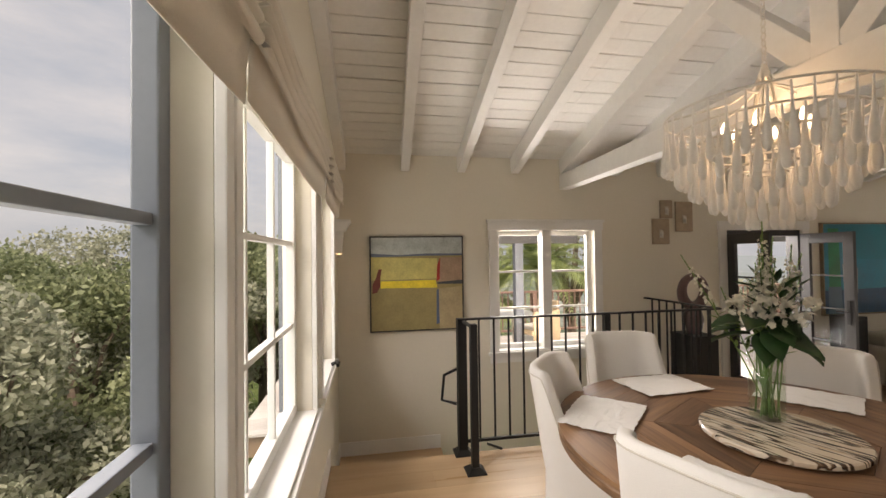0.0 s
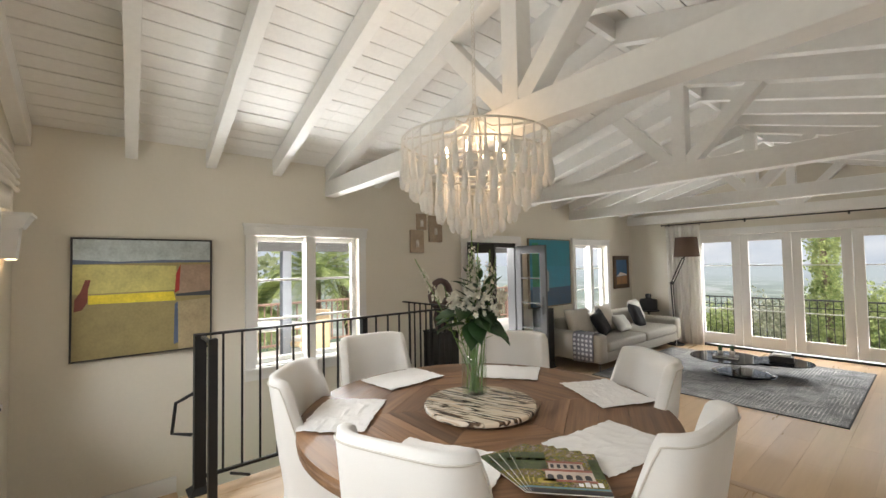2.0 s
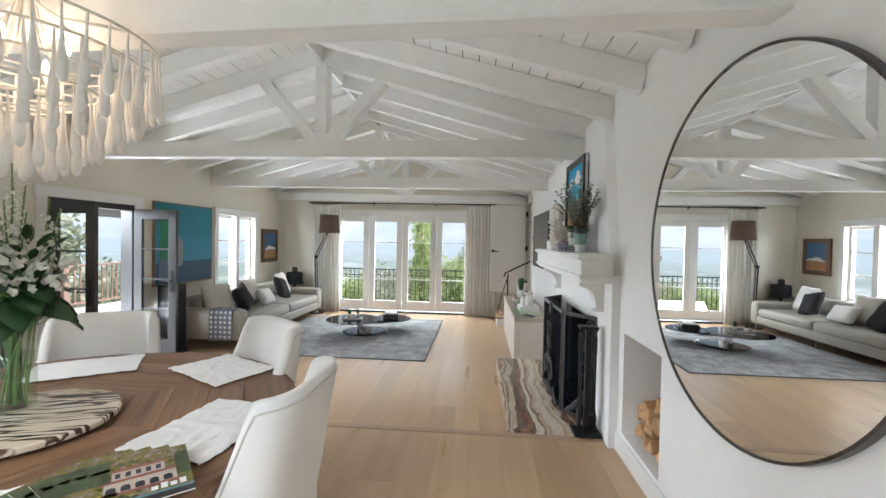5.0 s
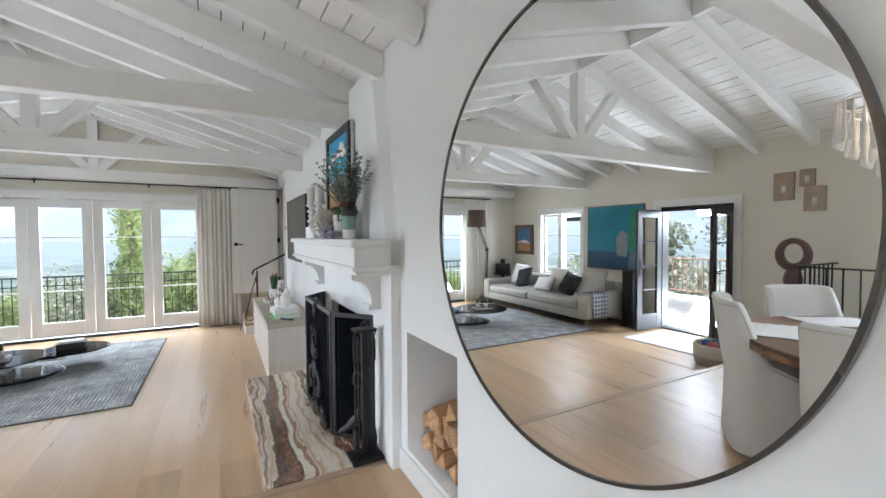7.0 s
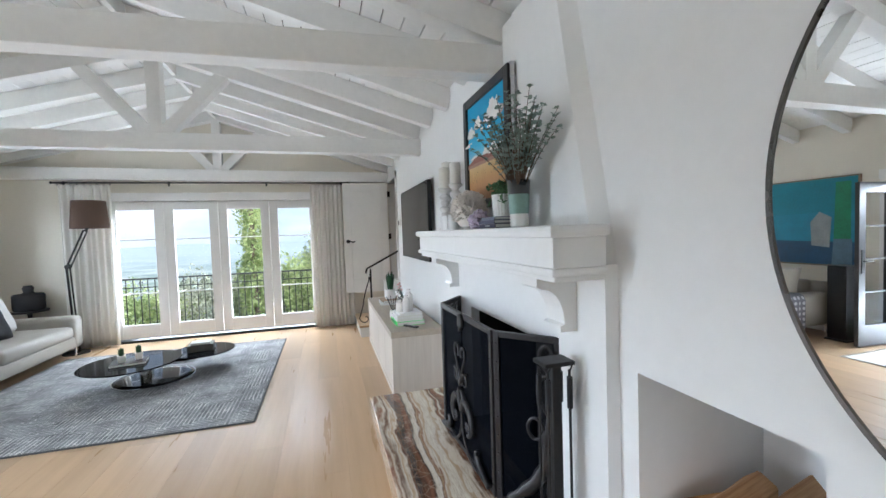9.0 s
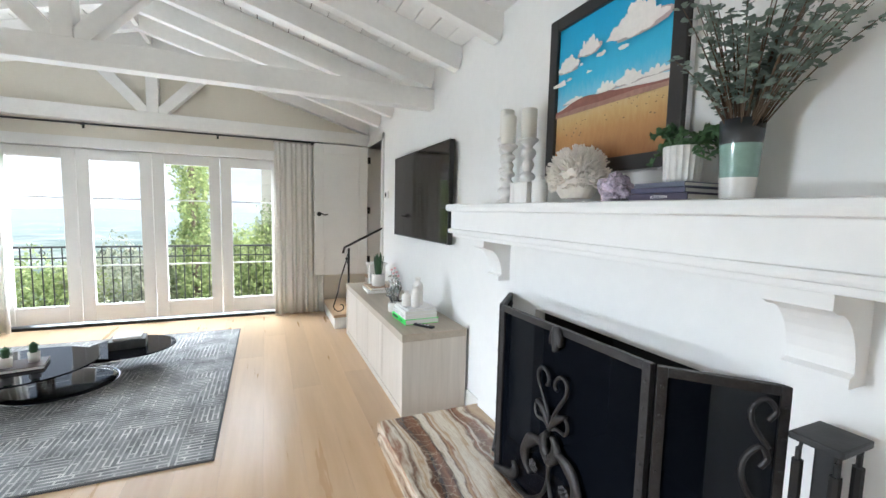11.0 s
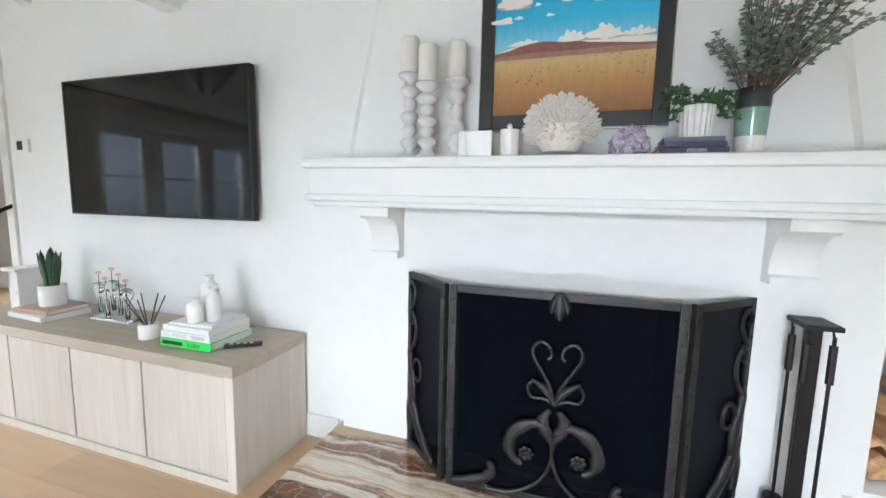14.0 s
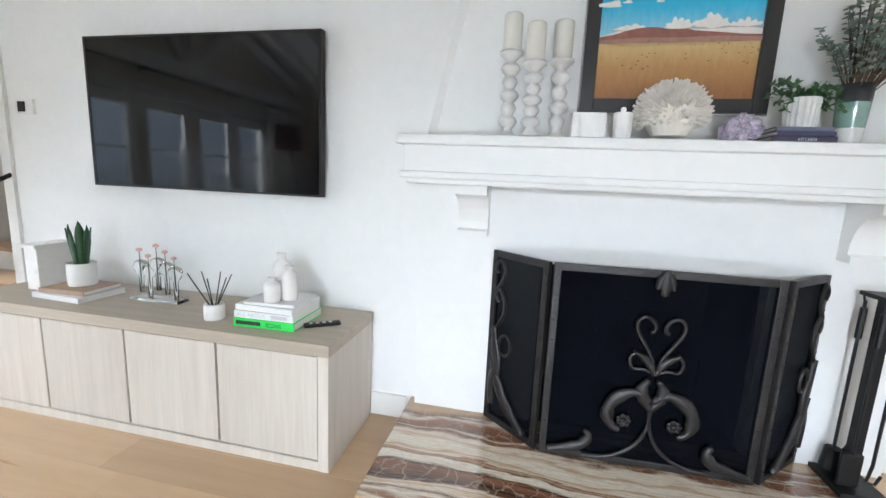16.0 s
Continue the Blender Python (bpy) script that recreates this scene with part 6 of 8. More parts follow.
# pictures on the long wall
TEALC = paint("teal_paint", (0.015, 0.20, 0.27), 0.18, 4)
th, patch = picture_frame("seascape_painting", "large teal and blue abstract seascape painting", "x", XL, 1, 5.86, 7.05, 0.88, 2.04, 0.018, 0.045, mat("thin_oak_frame", (0.22, 0.16, 0.10), 0.5), TEALC, 0.006)
patch([(0, 0), (1, 0), (1, 0.28), (0, 0.26)], paint("deep_navy_paint", (0.012, 0.06, 0.13), 0.3))
patch([(0, 0.28), (0, 0.62), (0.7, 0.6), (1, 0.59), (1, 0.29)], paint("blue_teal_paint", (0.02, 0.22, 0.33), 0.2))
patch([(0.05, 0), (0.05, 0.30), (0.22, 0.31), (0.24, 0.0)], paint("slate_figure_paint", (0.09, 0.16, 0.22), 0.2))
patch([(0.26, 0.2), (0.24, 0.55), (0.36, 0.62), (0.45, 0.5), (0.44, 0.22)], paint("sand_grey_paint", (0.25, 0.28, 0.28), 0.2))
patch([(0.06, 0.3), (0.06, 0.95), (0.2, 0.95), (0.22, 0.3)], paint("grass_green_paint", (0.02, 0.22, 0.10), 0.3))
th, patch = picture_frame("small_painting", "small beach painting in a brown wooden frame", "x", XL, 1, 8.63, 9.26, 1.07, 1.75, 0.085, 0.04, mat("brown_frame", (0.13, 0.075, 0.04), 0.45, var=0.25), paint("evening_blue_paint", (0.06, 0.16, 0.33), 0.25), 0.01)
patch([(0, 0), (1, 0), (1, 0.35), (0, 0.30)], paint("sand_orange_paint", (0.45, 0.25, 0.12), 0.3))
patch([(0, 0.32), (0.4, 0.5), (1, 0.4), (1, 0.36)], CLOUD)


# ---- dining room ----
TCX, TCY, TTOP = -1.30, 2.09, 0.87
TABW = wood("table_wood", (0.10, 0.05, 0.026), (0.40, 0.235, 0.13), 0.44, 0, 13, "Object", 0.22, (0.38, 0.62))
TABP = wood("table_plank", (0.095, 0.045, 0.022), (0.32, 0.18, 0.095), 0.44, 1, 9, "Object", 0.2, (0.34, 0.66))
tb = thing("dining_table", "round brown wooden dining table with a radial plank top", "table", pose(TCX, TCY, DINE))
TH = TTOP - DINE
part("apron", turned([(0.93, TH - 0.07), (0.945, TH - 0.062), (0.95, TH - 0.03), (0.945, TH - 0.022), (0.0, TH - 0.022)], 96, None, False), TABW, tb)
part("pedestal", turned([(0.34, 0.0), (0.34, 0.04), (0.24, 0.07), (0.13, 0.14), (0.115, 0.3), (0.14, 0.5), (0.26, 0.62), (0.40, 0.66), (0.0, 0.67)], 48, None, False), TABW, tb, smooth=True)
# top: six radial wedges, each of planks laid across the radius
for w in range(6):
    a0_, a1_ = math.pi / 3 * w, math.pi / 3 * (w + 1)
    mid = (a0_ + a1_) / 2
    for s in range(6):
        r0, r1 = 0.95 * s / 6, 0.95 * (s + 1) / 6
        bm = bmesh.new()
        e = 0.0012
        out = []
        # plank lies along the wedge's chord direction, clipped to the circle
        t30 = math.tan(math.pi / 6)
        lo_, hi_ = r0 * 0.92 + e, (r1 * 0.92 - e)
        if s == 5:
            arc = [(0.948 * math.cos(q), 0.948 * math.sin(q)) for q in [(-math.pi / 6) + math.pi / 3 * i / 14 for i in range(15)]]
            arc = [(max(x, lo_), y) for x, y in arc]
            pts = [(lo_, -lo_ * t30 + e), *arc, (lo_, lo_ * t30 - e)]
            pts = [p for i, p in enumerate(pts) if i == 0 or math.dist(p, pts[i - 1]) > 1e-4]
        else:
            pts = [(lo_, -lo_ * t30 + e), (hi_, -hi_ * t30 + e), (hi_, hi_ * t30 - e), (lo_, lo_ * t30 - e)]
        R = Matrix.Rotation(mid, 4, "Z")
        zo = 0.37 * (w * 6 + s)   # a different stretch of grain for every plank
        A = [bm.verts.new((x, y, TH - 0.022 + zo)) for x, y in pts]
        B = [bm.verts.new((x, y, TH + zo)) for x, y in pts]
        try:
            bm.faces.new(A[::-1])
            bm.faces.new(B)
            for i in range(len(A)):
                j = (i + 1) % len(A)
                bm.faces.new((A[i], A[j], B[j], B[i]))
        except ValueError:
            pass
        part("top_plank", bm, TABP, tb).matrix_basis = R @ Matrix.Translation((0, 0, -zo))

FABRIC = mat("ivory_upholstery", (0.82, 0.80, 0.76), 0.85, var=0.03, scale=4, grain=260, bumpy=0.35, sheen=0.25)
SEAM = mat("piping", (0.64, 0.60, 0.53), 0.8, var=0.05)


def chair():
    """A slip-covered dining chair: a wrapped back sweeping down to the seat, skirted to the floor. It faces -x."""
    th = thing("dining_chair", "ivory upholstered dining chair with a wrapped back and skirt", "chair", None, "chairs round the table")
    n = 44
    H = 0.98
    def plan(a, k):
        # superellipse, flatter at the back
        c_, s_ = math.cos(a), math.sin(a)
        p = 0.44
        return (0.265 * k * math.copysign(abs(c_) ** p, c_), 0.295 * k * math.copysign(abs(s_) ** p, s_))
    amax = radians(112)
    def top(a):
        u = abs(a)
        f = min(1, max(0, (u - radians(60)) / radians(42)))
        f = f * f * (3 - 2 * f)
        f = f ** 0.75
        return H - (H - 0.50) * f - 0.010 * (min(u, radians(60)) / radians(60)) ** 2
    bm = bmesh.new()
    cols = []
    for i in range(n + 1):
        a = -amax + 2 * amax * i / n
        T = top(a)
        col = []
        def at(k, z, lean=1.0):
            x, y = plan(a, k)
            g = max(0, (z - 0.46)) / 0.52
            return bm.verts.new((x + 0.085 * g * lean * max(0.0, math.cos(a)) ** 0.6 + 0.01, y * (1 - 0.03 * g), z))
        for z in (0.012, 0.12, 0.30, 0.46):
            col.append(at(1.0 - 0.03 * (z / 0.46), z))
        for q in (0.25, 0.5, 0.75, 0.93):
            col.append(at(0.985, 0.46 + (T - 0.46) * q))
        col.append(at(0.96, T - 0.004))
        col.append(at(0.92, T))
        col.append(at(0.86, T - 0.002))
        col.append(at(0.81, T - 0.014))
        for q in (0.8, 0.5, 0.2):
            col.append(at(0.79, 0.44 + (T - 0.44) * q))
        col.append(at(0.79, 0.42))
        cols.append(col)
    for A, B in zip(cols, cols[1:]):
        for q in range(len(A) - 1):
            bm.faces.new((A[q], B[q], B[q + 1], A[q + 1]))
    bm.faces.new([v for v in cols[0]])
    bm.faces.new([v for v in cols[-1]][::-1])
    bmesh.ops.recalc_face_normals(bm, faces=bm.faces)
    part("backrest", bm, FABRIC, th, smooth=True)
    # skirted front
    bm = bmesh.new()
    ring = []
    m = 30
    for z, k in ((0.012, 0.985), (0.2, 0.965), (0.40, 0.955)):
        ring.append([bm.verts.new((plan(2 * math.pi * i / m, k)[0] + 0.0, plan(2 * math.pi * i / m, k)[1], z)) for i in range(m)])
    for A, B in zip(ring, ring[1:]):
        for i in range(m):
            bm.faces.new((A[i], A[(i + 1) % m], B[(i + 1) % m], B[i]))
    bm.faces.new(ring[-1])
    part("skirt", bm, FABRIC, th, smooth=True)
    bm = bmesh.new()
    ring = []
    for z, k in ((0.40, 0.95), (0.43, 0.985), (0.47, 0.985), (0.492, 0.93), (0.505, 0.7), (0.51, 0.3)):
        ring.append([bm.verts.new((plan(2 * math.pi * i / m, k)[0] - 0.012, plan(2 * math.pi * i / m, k * 0.98)[1], z)) for i in range(m)])
    for A, B in zip(ring, ring[1:]):
        for i in range(m):
            bm.faces.new((A[i], A[(i + 1) % m], B[(i + 1) % m], B[i]))
    bm.faces.new(ring[0][::-1])
    bm.faces.new(ring[-1])
    part("seat", bm, FABRIC, th, smooth=True)
    # piping a little below the top edge on the outside
    pts = []
    for i in range(3, n - 2):
        a = -amax + 2 * amax * i / n
        x, y = plan(a, 0.993)
        z = top(a) - 0.03
        if z < 0.5:
            continue
        g = (z - 0.46) / 0.52
        pts.append((x + 0.085 * g * max(0.0, math.cos(a)) ** 0.6 + 0.01, y * (1 - 0.03 * g), z))
    part("piping", bar(pts, 0.0035, 6), SEAM, th, smooth=True)
    return th


base_chair = chair()
CHAIRS = [(-0.525, 2.105, 0), (-0.955, 2.745, 55), (-1.715, 2.75, 121), (-2.275, 2.10, 174), (-1.765, 1.52, 230), (-0.92, 1.485, 293)]
for i, (x, y, ang) in enumerate(CHAIRS):
    m = pose(x, y, DINE, 0, 0, ang)
    if i == 0:
        base_chair.matrix_world = m
    else:
        copy_thing(base_chair, m)

# placemats
MATW = mat("white_linen", (0.86, 0.85, 0.83), 0.9, var=0.03, scale=6, grain=240, bumpy=0.5)
for i, (x, y, rot) in enumerate(((-1.68, 1.47, 46), (-2.03, 2.07, 4), (-1.66, 2.68, -54), (-0.97, 2.76, 63), (-0.60, 2.13, -8), (-0.93, 1.50, 118))):
    rng = random.Random(40 + i)
    bm = bmesh.new()
    nx, ny = 24, 32
    hx, hy = 0.165, 0.225
    g = [[None] * (ny + 1) for _ in range(nx + 1)]
    for p in range(nx + 1):
        for q in range(ny + 1):
            u, v = 2 * p / nx - 1, 2 * q / ny - 1
            jag = 0.004 * rng.uniform(-1, 1) if p in (0, nx) or q in (0, ny) else 0.0
            fold = abs(noise.noise(Vector((u * 2.2 + i * 3, v * 2.6, i)))) + 0.5 * abs(noise.noise(Vector((u * 5, v * 4.2 + i, i + 9))))
            z = 0.0032 + 0.011 * max(0.0, 0.55 - fold) + 0.004 * (1 + noise.noise(Vector((u * 1.3 + i, v * 1.4, 4))))
            g[p][q] = bm.verts.new((u * hx * (1 + 0.02 * math.sin(3 * v + i)) + jag, v * hy * (1 + 0.02 * math.cos(2 * u + i)) + jag, z))
    for p in range(nx):
        for q in range(ny):
            bm.faces.new((g[p][q], g[p + 1][q], g[p + 1][q + 1], g[p][q + 1]))
    r_ = bmesh.ops.extrude_face_region(bm, geom=bm.faces[:])
    for v in r_["geom"]:
        if isinstance(v, bmesh.types.BMVert):
            v.co.z -= 0.0025
    bmesh.ops.recalc_face_normals(bm, faces=bm.faces)
    o = part("placemat", bm, MATW, smooth=False)
    o.matrix_world = pose(x, y, TTOP + 0.0005, 0, 0, rot)
    tagged(o, "crumpled white linen placemat with frayed edges", "placemat", "placemats on the table")

# lazy susan and flowers
STRIPE = bands("striped_marble", [(0.33, (0.025, 0.018, 0.014)), (0.40, (0.10, 0.06, 0.035)), (0.415, (0.70, 0.61, 0.48)), (0.445, (0.76, 0.68, 0.56)), (0.455, (0.03, 0.022, 0.018)), (0.475, (0.05, 0.035, 0.025)), (0.485, (0.72, 0.64, 0.52)), (0.51, (0.60, 0.46, 0.31)), (0.525, (0.78, 0.71, 0.60)), (0.55, (0.74, 0.66, 0.55)), (0.56, (0.04, 0.028, 0.022)), (0.59, (0.16, 0.10, 0.06)), (0.60, (0.72, 0.63, 0.50)), (0.66, (0.70, 0.60, 0.46))], 1.0, (1.0, 9.0, 4.0), 0.06, 0.25, 2.0, "Object", 0.3, rot=-18)
for n_ in STRIPE.node_tree.nodes:
    if n_.bl_idname == "ShaderNodeTexNoise":
        n_.inputs["Detail"].default_value = 3.0
ls = thing("lazy_susan", "round striped brown and cream marble turntable", "lazy susan", pose(-1.27, 2.04, TTOP + 0.001))
part("bearing", turned([(0, 0), (0.12, 0), (0.12, 0.012), (0, 0.012)], 32, None, False), STEEL, ls)
part("stone_disc", turned([(0, 0.012), (0.285, 0.012), (0.293, 0.018), (0.293, 0.033), (0.287, 0.039), (0, 0.039)], 96, None, False), STRIPE, ls)
WATER = pane_glass("vase_water")
WATER.node_tree.nodes["Transparent BSDF"].inputs[0].default_value = (0.90, 0.95, 0.88, 1)
VZ = TTOP + 0.041
vs = thing("flower_vase", "tall clear glass vase of white snapdragons and stock", "vase", pose(-1.372, 2.10, VZ))
part("glass", turned([(0, 0), (0.066, 0), (0.07, 0.005), (0.074, 0.36), (0.071, 0.36), (0.067, 0.014), (0, 0.012)], 40, None, False), pane_glass("vase_glass", 0.9), vs, "clear glass cylinder", smooth=True)
part("water", turned([(0, 0.0135), (0.0662, 0.0145), (0.0682, 0.21), (0, 0.21)], 40, None, False), WATER, vs, smooth=True)
STEMG = mat("green_stem", (0.16, 0.30, 0.08), 0.5, var=0.3, scale=12)
PETAL = mat("white_petal", (0.90, 0.88, 0.78), 0.6, var=0.08, scale=30)
BUD = mat("lime_bud", (0.20, 0.30, 0.07), 0.6, var=0.25, scale=30)
LEAFG = mat("glossy_leaf", (0.022, 0.07, 0.018), 0.35, var=0.4, scale=18)
rng = random.Random(21)


def floret(bm, p, d, s, n=5):
    """A small open flower of n cupped petals facing d."""
    d = Vector(d).normalized()
    e = d.orthogonal().normalized()
    f = d.cross(e)
    a0 = rng.uniform(0, 6.28)
    for q in range(n):
        a = a0 + 2 * math.pi * q / n
        o = e * math.cos(a) + f * math.sin(a)
        leaf_quad(bm, p, o + d * rng.uniform(0.35, 0.8), d, s * rng.uniform(0.85, 1.15), s * 0.85)


def spike(x, y, top, start, count):
    """A stock stem with a tower of separate florets, loosening into buds at the tip."""
    b0 = Vector((rng.uniform(-0.035, 0.035), rng.uniform(-0.035, 0.035), 0.02))
    tip = Vector((x * 0.8, y * 0.8, top))
    bow = Vector((rng.uniform(-0.02, 0.02), rng.uniform(-0.02, 0.02), 0.0))
    pts = [b0.lerp(tip, i / 10) + bow * math.sin(math.pi * i / 10) for i in range(11)]
    part("stem", bar(pts, 0.0034, 6, 0.002), STEMG, vs, smooth=True)
    bp, bb = bmesh.new(), bmesh.new()
    count = int(count * 1.7)
    for k in range(count):
        u = start + (1 - start) * k / count
        v = k / count
        i = min(9, int(u * 10))
        p = pts[i].lerp(pts[i + 1], u * 10 - i)
        a = k * 2.4 + rng.uniform(-0.3, 0.3)
        d = Vector((math.cos(a), math.sin(a), 0.25 + 0.5 * v))
        if v < 0.72:
            s = 0.0165 - 0.008 * v
            floret(bp, p + d * (0.020 - 0.010 * v), d, s)
            leaf_quad(bb, p, d, (0, 0, 1), 0.02, 0.007)
        else:
            for q in range(2):
                leaf_quad(bb, p, d + Vector((rng.uniform(-0.4, 0.4), rng.uniform(-0.4, 0.4), 0.5)), (0, 0, 1), 0.017 - 0.008 * v, 0.010 - 0.004 * v)
    for k in range(9):   # narrow stem leaves below the flowers
        u = 0.40 + (start - 0.40) * k / 9 if start > 0.42 else 0.3 + 0.02 * k
        i = min(9, int(u * 10))
        p = pts[i].lerp(pts[i + 1], u * 10 - i)
        a = k * 2.4 + x * 30
        leaf_quad(bb, p, Vector((math.cos(a), math.sin(a), rng.uniform(0.3, 1.2))), (rng.uniform(-0.5, 0.5), rng.uniform(-0.5, 0.5), 1), rng.uniform(0.05, 0.085), 0.016)
    part("flower_spike", bp, PETAL, vs)
    part("bud_tip", bb, BUD, vs)


for x, y, top, start, count in ((0.0, 0.0, 0.92, 0.58, 34), (-0.035, 0.03, 0.85, 0.56, 30), (0.045, 0.02, 0.84, 0.58, 30), (0.02, -0.05, 0.78, 0.6, 26), (0.10, 0.08, 0.80, 0.66, 24), (0.13, 0.11, 0.76, 0.68, 20), (0.075, 0.0, 0.74, 0.6, 24), (0.15, 0.08, 0.68, 0.68, 16), (-0.02, -0.03, 0.72, 0.6, 22), (-0.07, -0.02, 0.64, 0.64, 16)):
    spike(x, y, top, start, count)
spike(-0.34, -0.25, 0.76, 0.66, 22)
spike(-0.17, -0.12, 0.60, 0.7, 12)
for k in range(7):   # stems crowding the vase
    a, b = k * 2.4, k * 2.4 + rng.uniform(0.6, 2.4)
    q0, q1 = rng.uniform(0.02, 0.06), rng.uniform(0.03, 0.062)
    part("stem", bowed([(q0 * math.cos(a), q0 * math.sin(a), 0.02), (0.7 * q0 * math.cos(a + 0.4), 0.7 * q0 * math.sin(a + 0.4), 0.16), (q1 * math.cos(b), q1 * math.sin(b), 0.36), (1.25 * q1 * math.cos(b), 1.25 * q1 * math.sin(b), 0.46)], rng.uniform(0.003, 0.005), 6, None, 3), STEMG, vs, smooth=True)
for cx, cy, cz in ((0.10, -0.05, 0.47), (0.06, -0.10, 0.50), (0.12, 0.0, 0.52), (0.02, -0.12, 0.47), (0.08, -0.08, 0.55), (0.13, 0.04, 0.48), (-0.03, -0.10, 0.54), (0.05, -0.06, 0.58), (0.14, 0.08, 0.54), (-0.08, -0.08, 0.50), (-0.05, 0.08, 0.53)):
    bm = bmesh.new()
    for q in range(11):
        d = Vector((rng.gauss(0, 1), rng.gauss(0, 1), rng.gauss(0.4, 0.7))).normalized()
        floret(bm, Vector((cx, cy, cz)) + d * rng.uniform(0.012, 0.032), d, rng.uniform(0.018, 0.025))
    part("blossom", bm, PETAL, vs)
for k in range(17):
    a = k * 2.0 + 0.3
    r0 = 0.055
    l = rng.uniform(0.11, 0.165)
    p = Vector((r0 * math.cos(a), r0 * math.sin(a), 0.385 + 0.032 * (k % 4)))
    d = Vector((math.cos(a), math.sin(a), rng.uniform(-0.6, 0.15))).normalized()
    s = Vector((-math.sin(a), math.cos(a), rng.uniform(-0.5, 0.5))).normalized()
    bm = bmesh.new()
    rows_ = []
    for i in range(7):
        u = i / 6
        w = 0.05 * math.sin(math.pi * min(1, 0.12 + u * 0.86)) + 0.003
        c0 = p + d * l * u + Vector((0, 0, -0.05 * u * u))
        rows_.append([bm.verts.new(c0 + s * w + Vector((0, 0, 0.014))), bm.verts.new(c0), bm.verts.new(c0 - s * w + Vector((0, 0, 0.014)))])
    for A, B in zip(rows_, rows_[1:]):
        for i in range(2):
            bm.faces.new((A[i], A[i + 1], B[i + 1], B[i]))
    thick(bm, 0.001)
    part("leaf", bm, LEAFG, vs, smooth=True)
for k in range(40):
    a = k * 2.4
    p = Vector((0.03 + 0.05 * math.cos(a), 0.02 + 0.05 * math.sin(a), 0.42 + 0.0055 * k))
    bm = bmesh.new()
    leaf_quad(bm, p, Vector((math.cos(a), math.sin(a), rng.uniform(0.2, 1.2))), (rng.uniform(-0.5, 0.5), rng.uniform(-0.5, 0.5), 1), rng.uniform(0.07, 0.12), 0.028)
    thick(bm, 0.0008)
    part("leaf", bm, LEAFG, vs)

# fanned property magazines, turned about one corner
MAGX = [paint("print_roof_red", (0.28, 0.09, 0.06)), paint("print_house_cream", (0.50, 0.43, 0.36)), paint("print_dark", (0.03, 0.03, 0.035)), paint("print_leaf", (0.055, 0.075, 0.03), 0.8, 40), paint("print_gold", (0.38, 0.30, 0.05), 0.6, 40), paint("print_pool", (0.10, 0.22, 0.26))]
m_, t_, b_ = nodes_of("magazine_cover")
nz = noise_node(t_, 48, 6, (1, 1, 1), "Object", 0.8)
rp = ramp(t_, nz.outputs[0], [(0.34, (0.010, 0.014, 0.010)), (0.42, (0.03, 0.05, 0.012)), (0.46, (0.11, 0.12, 0.03)), (0.485, (0.50, 0.38, 0.05)), (0.51, (0.045, 0.05, 0.03)), (0.58, (0.34, 0.25, 0.19)), (0.68, (0.55, 0.52, 0.48))])
t_.links.new(rp.outputs[0], b_.inputs["Base Color"])
b_.inputs["Roughness"].default_value = 0.2
COVER = m_
MW, MH = 0.235, 0.285
for k in range(6):
    mz = thing("magazine", "glossy house magazine fanned out on the table", "magazine", pose(-0.595 + 0.010 * k, 1.58 - 0.002 * k, TTOP + 0.012 + 0.0045 * k, 0, 0, 78 - 7.2 * k), "magazines on the table")
    part("page_block", one((0.001, 0.001, 0), (MW - 0.001, MH - 0.001, 0.0035)), PAPER, mz)
    part("cover", one((0, 0, 0.0036), (MW, MH, 0.0045)), COVER, mz)
    prints = [(0.0, 0.235, 0.0, 0.024, 2), (0.0, 0.235, 0.028, 0.038, 5), (0.0, 0.05, 0.15, 0.28, 3), (0.012, 0.05, 0.215, 0.235, 4), (0.01, 0.07, 0.06, 0.09, 4),
              (0.05, 0.18, 0.20, 0.215, 0), (0.055, 0.175, 0.155, 0.20, 1), (0.03, 0.20, 0.14, 0.155, 0), (0.04, 0.20, 0.085, 0.14, 1), (0.03, 0.205, 0.072, 0.085, 0), (0.20, 0.235, 0.10, 0.24, 3)]
    for q, (x0, x1, y0, y1, c) in enumerate(prints):
        part("print", one((x0, y0, 0.0046), (x1, y1, 0.0048)), MAGX[c], mz)
    for q in range(5):
        part("print", one((0.062 + 0.023 * q, 0.163, 0.0049), (0.074 + 0.023 * q, 0.19, 0.0051)), MAGX[2], mz)
        part("print", turned([(0, 0.0049), (0.0105, 0.0049), (0.0105, 0.0051), (0, 0.0051)], 12, pose(0.055 + 0.031 * q, 0.108, 0), False), MAGX[2], mz)
        part("print", one((0.0445 + 0.031 * q, 0.087, 0.0049), (0.0655 + 0.031 * q, 0.108, 0.0052)), MAGX[2], mz)
    for q in range(4):
        part("title_bar", one((0.14 + 0.021 * q, 0.046, 0.0049), (0.155 + 0.021 * q, 0.066 + 0.008 * (q % 2), 0.0052)), WCOV, mz)

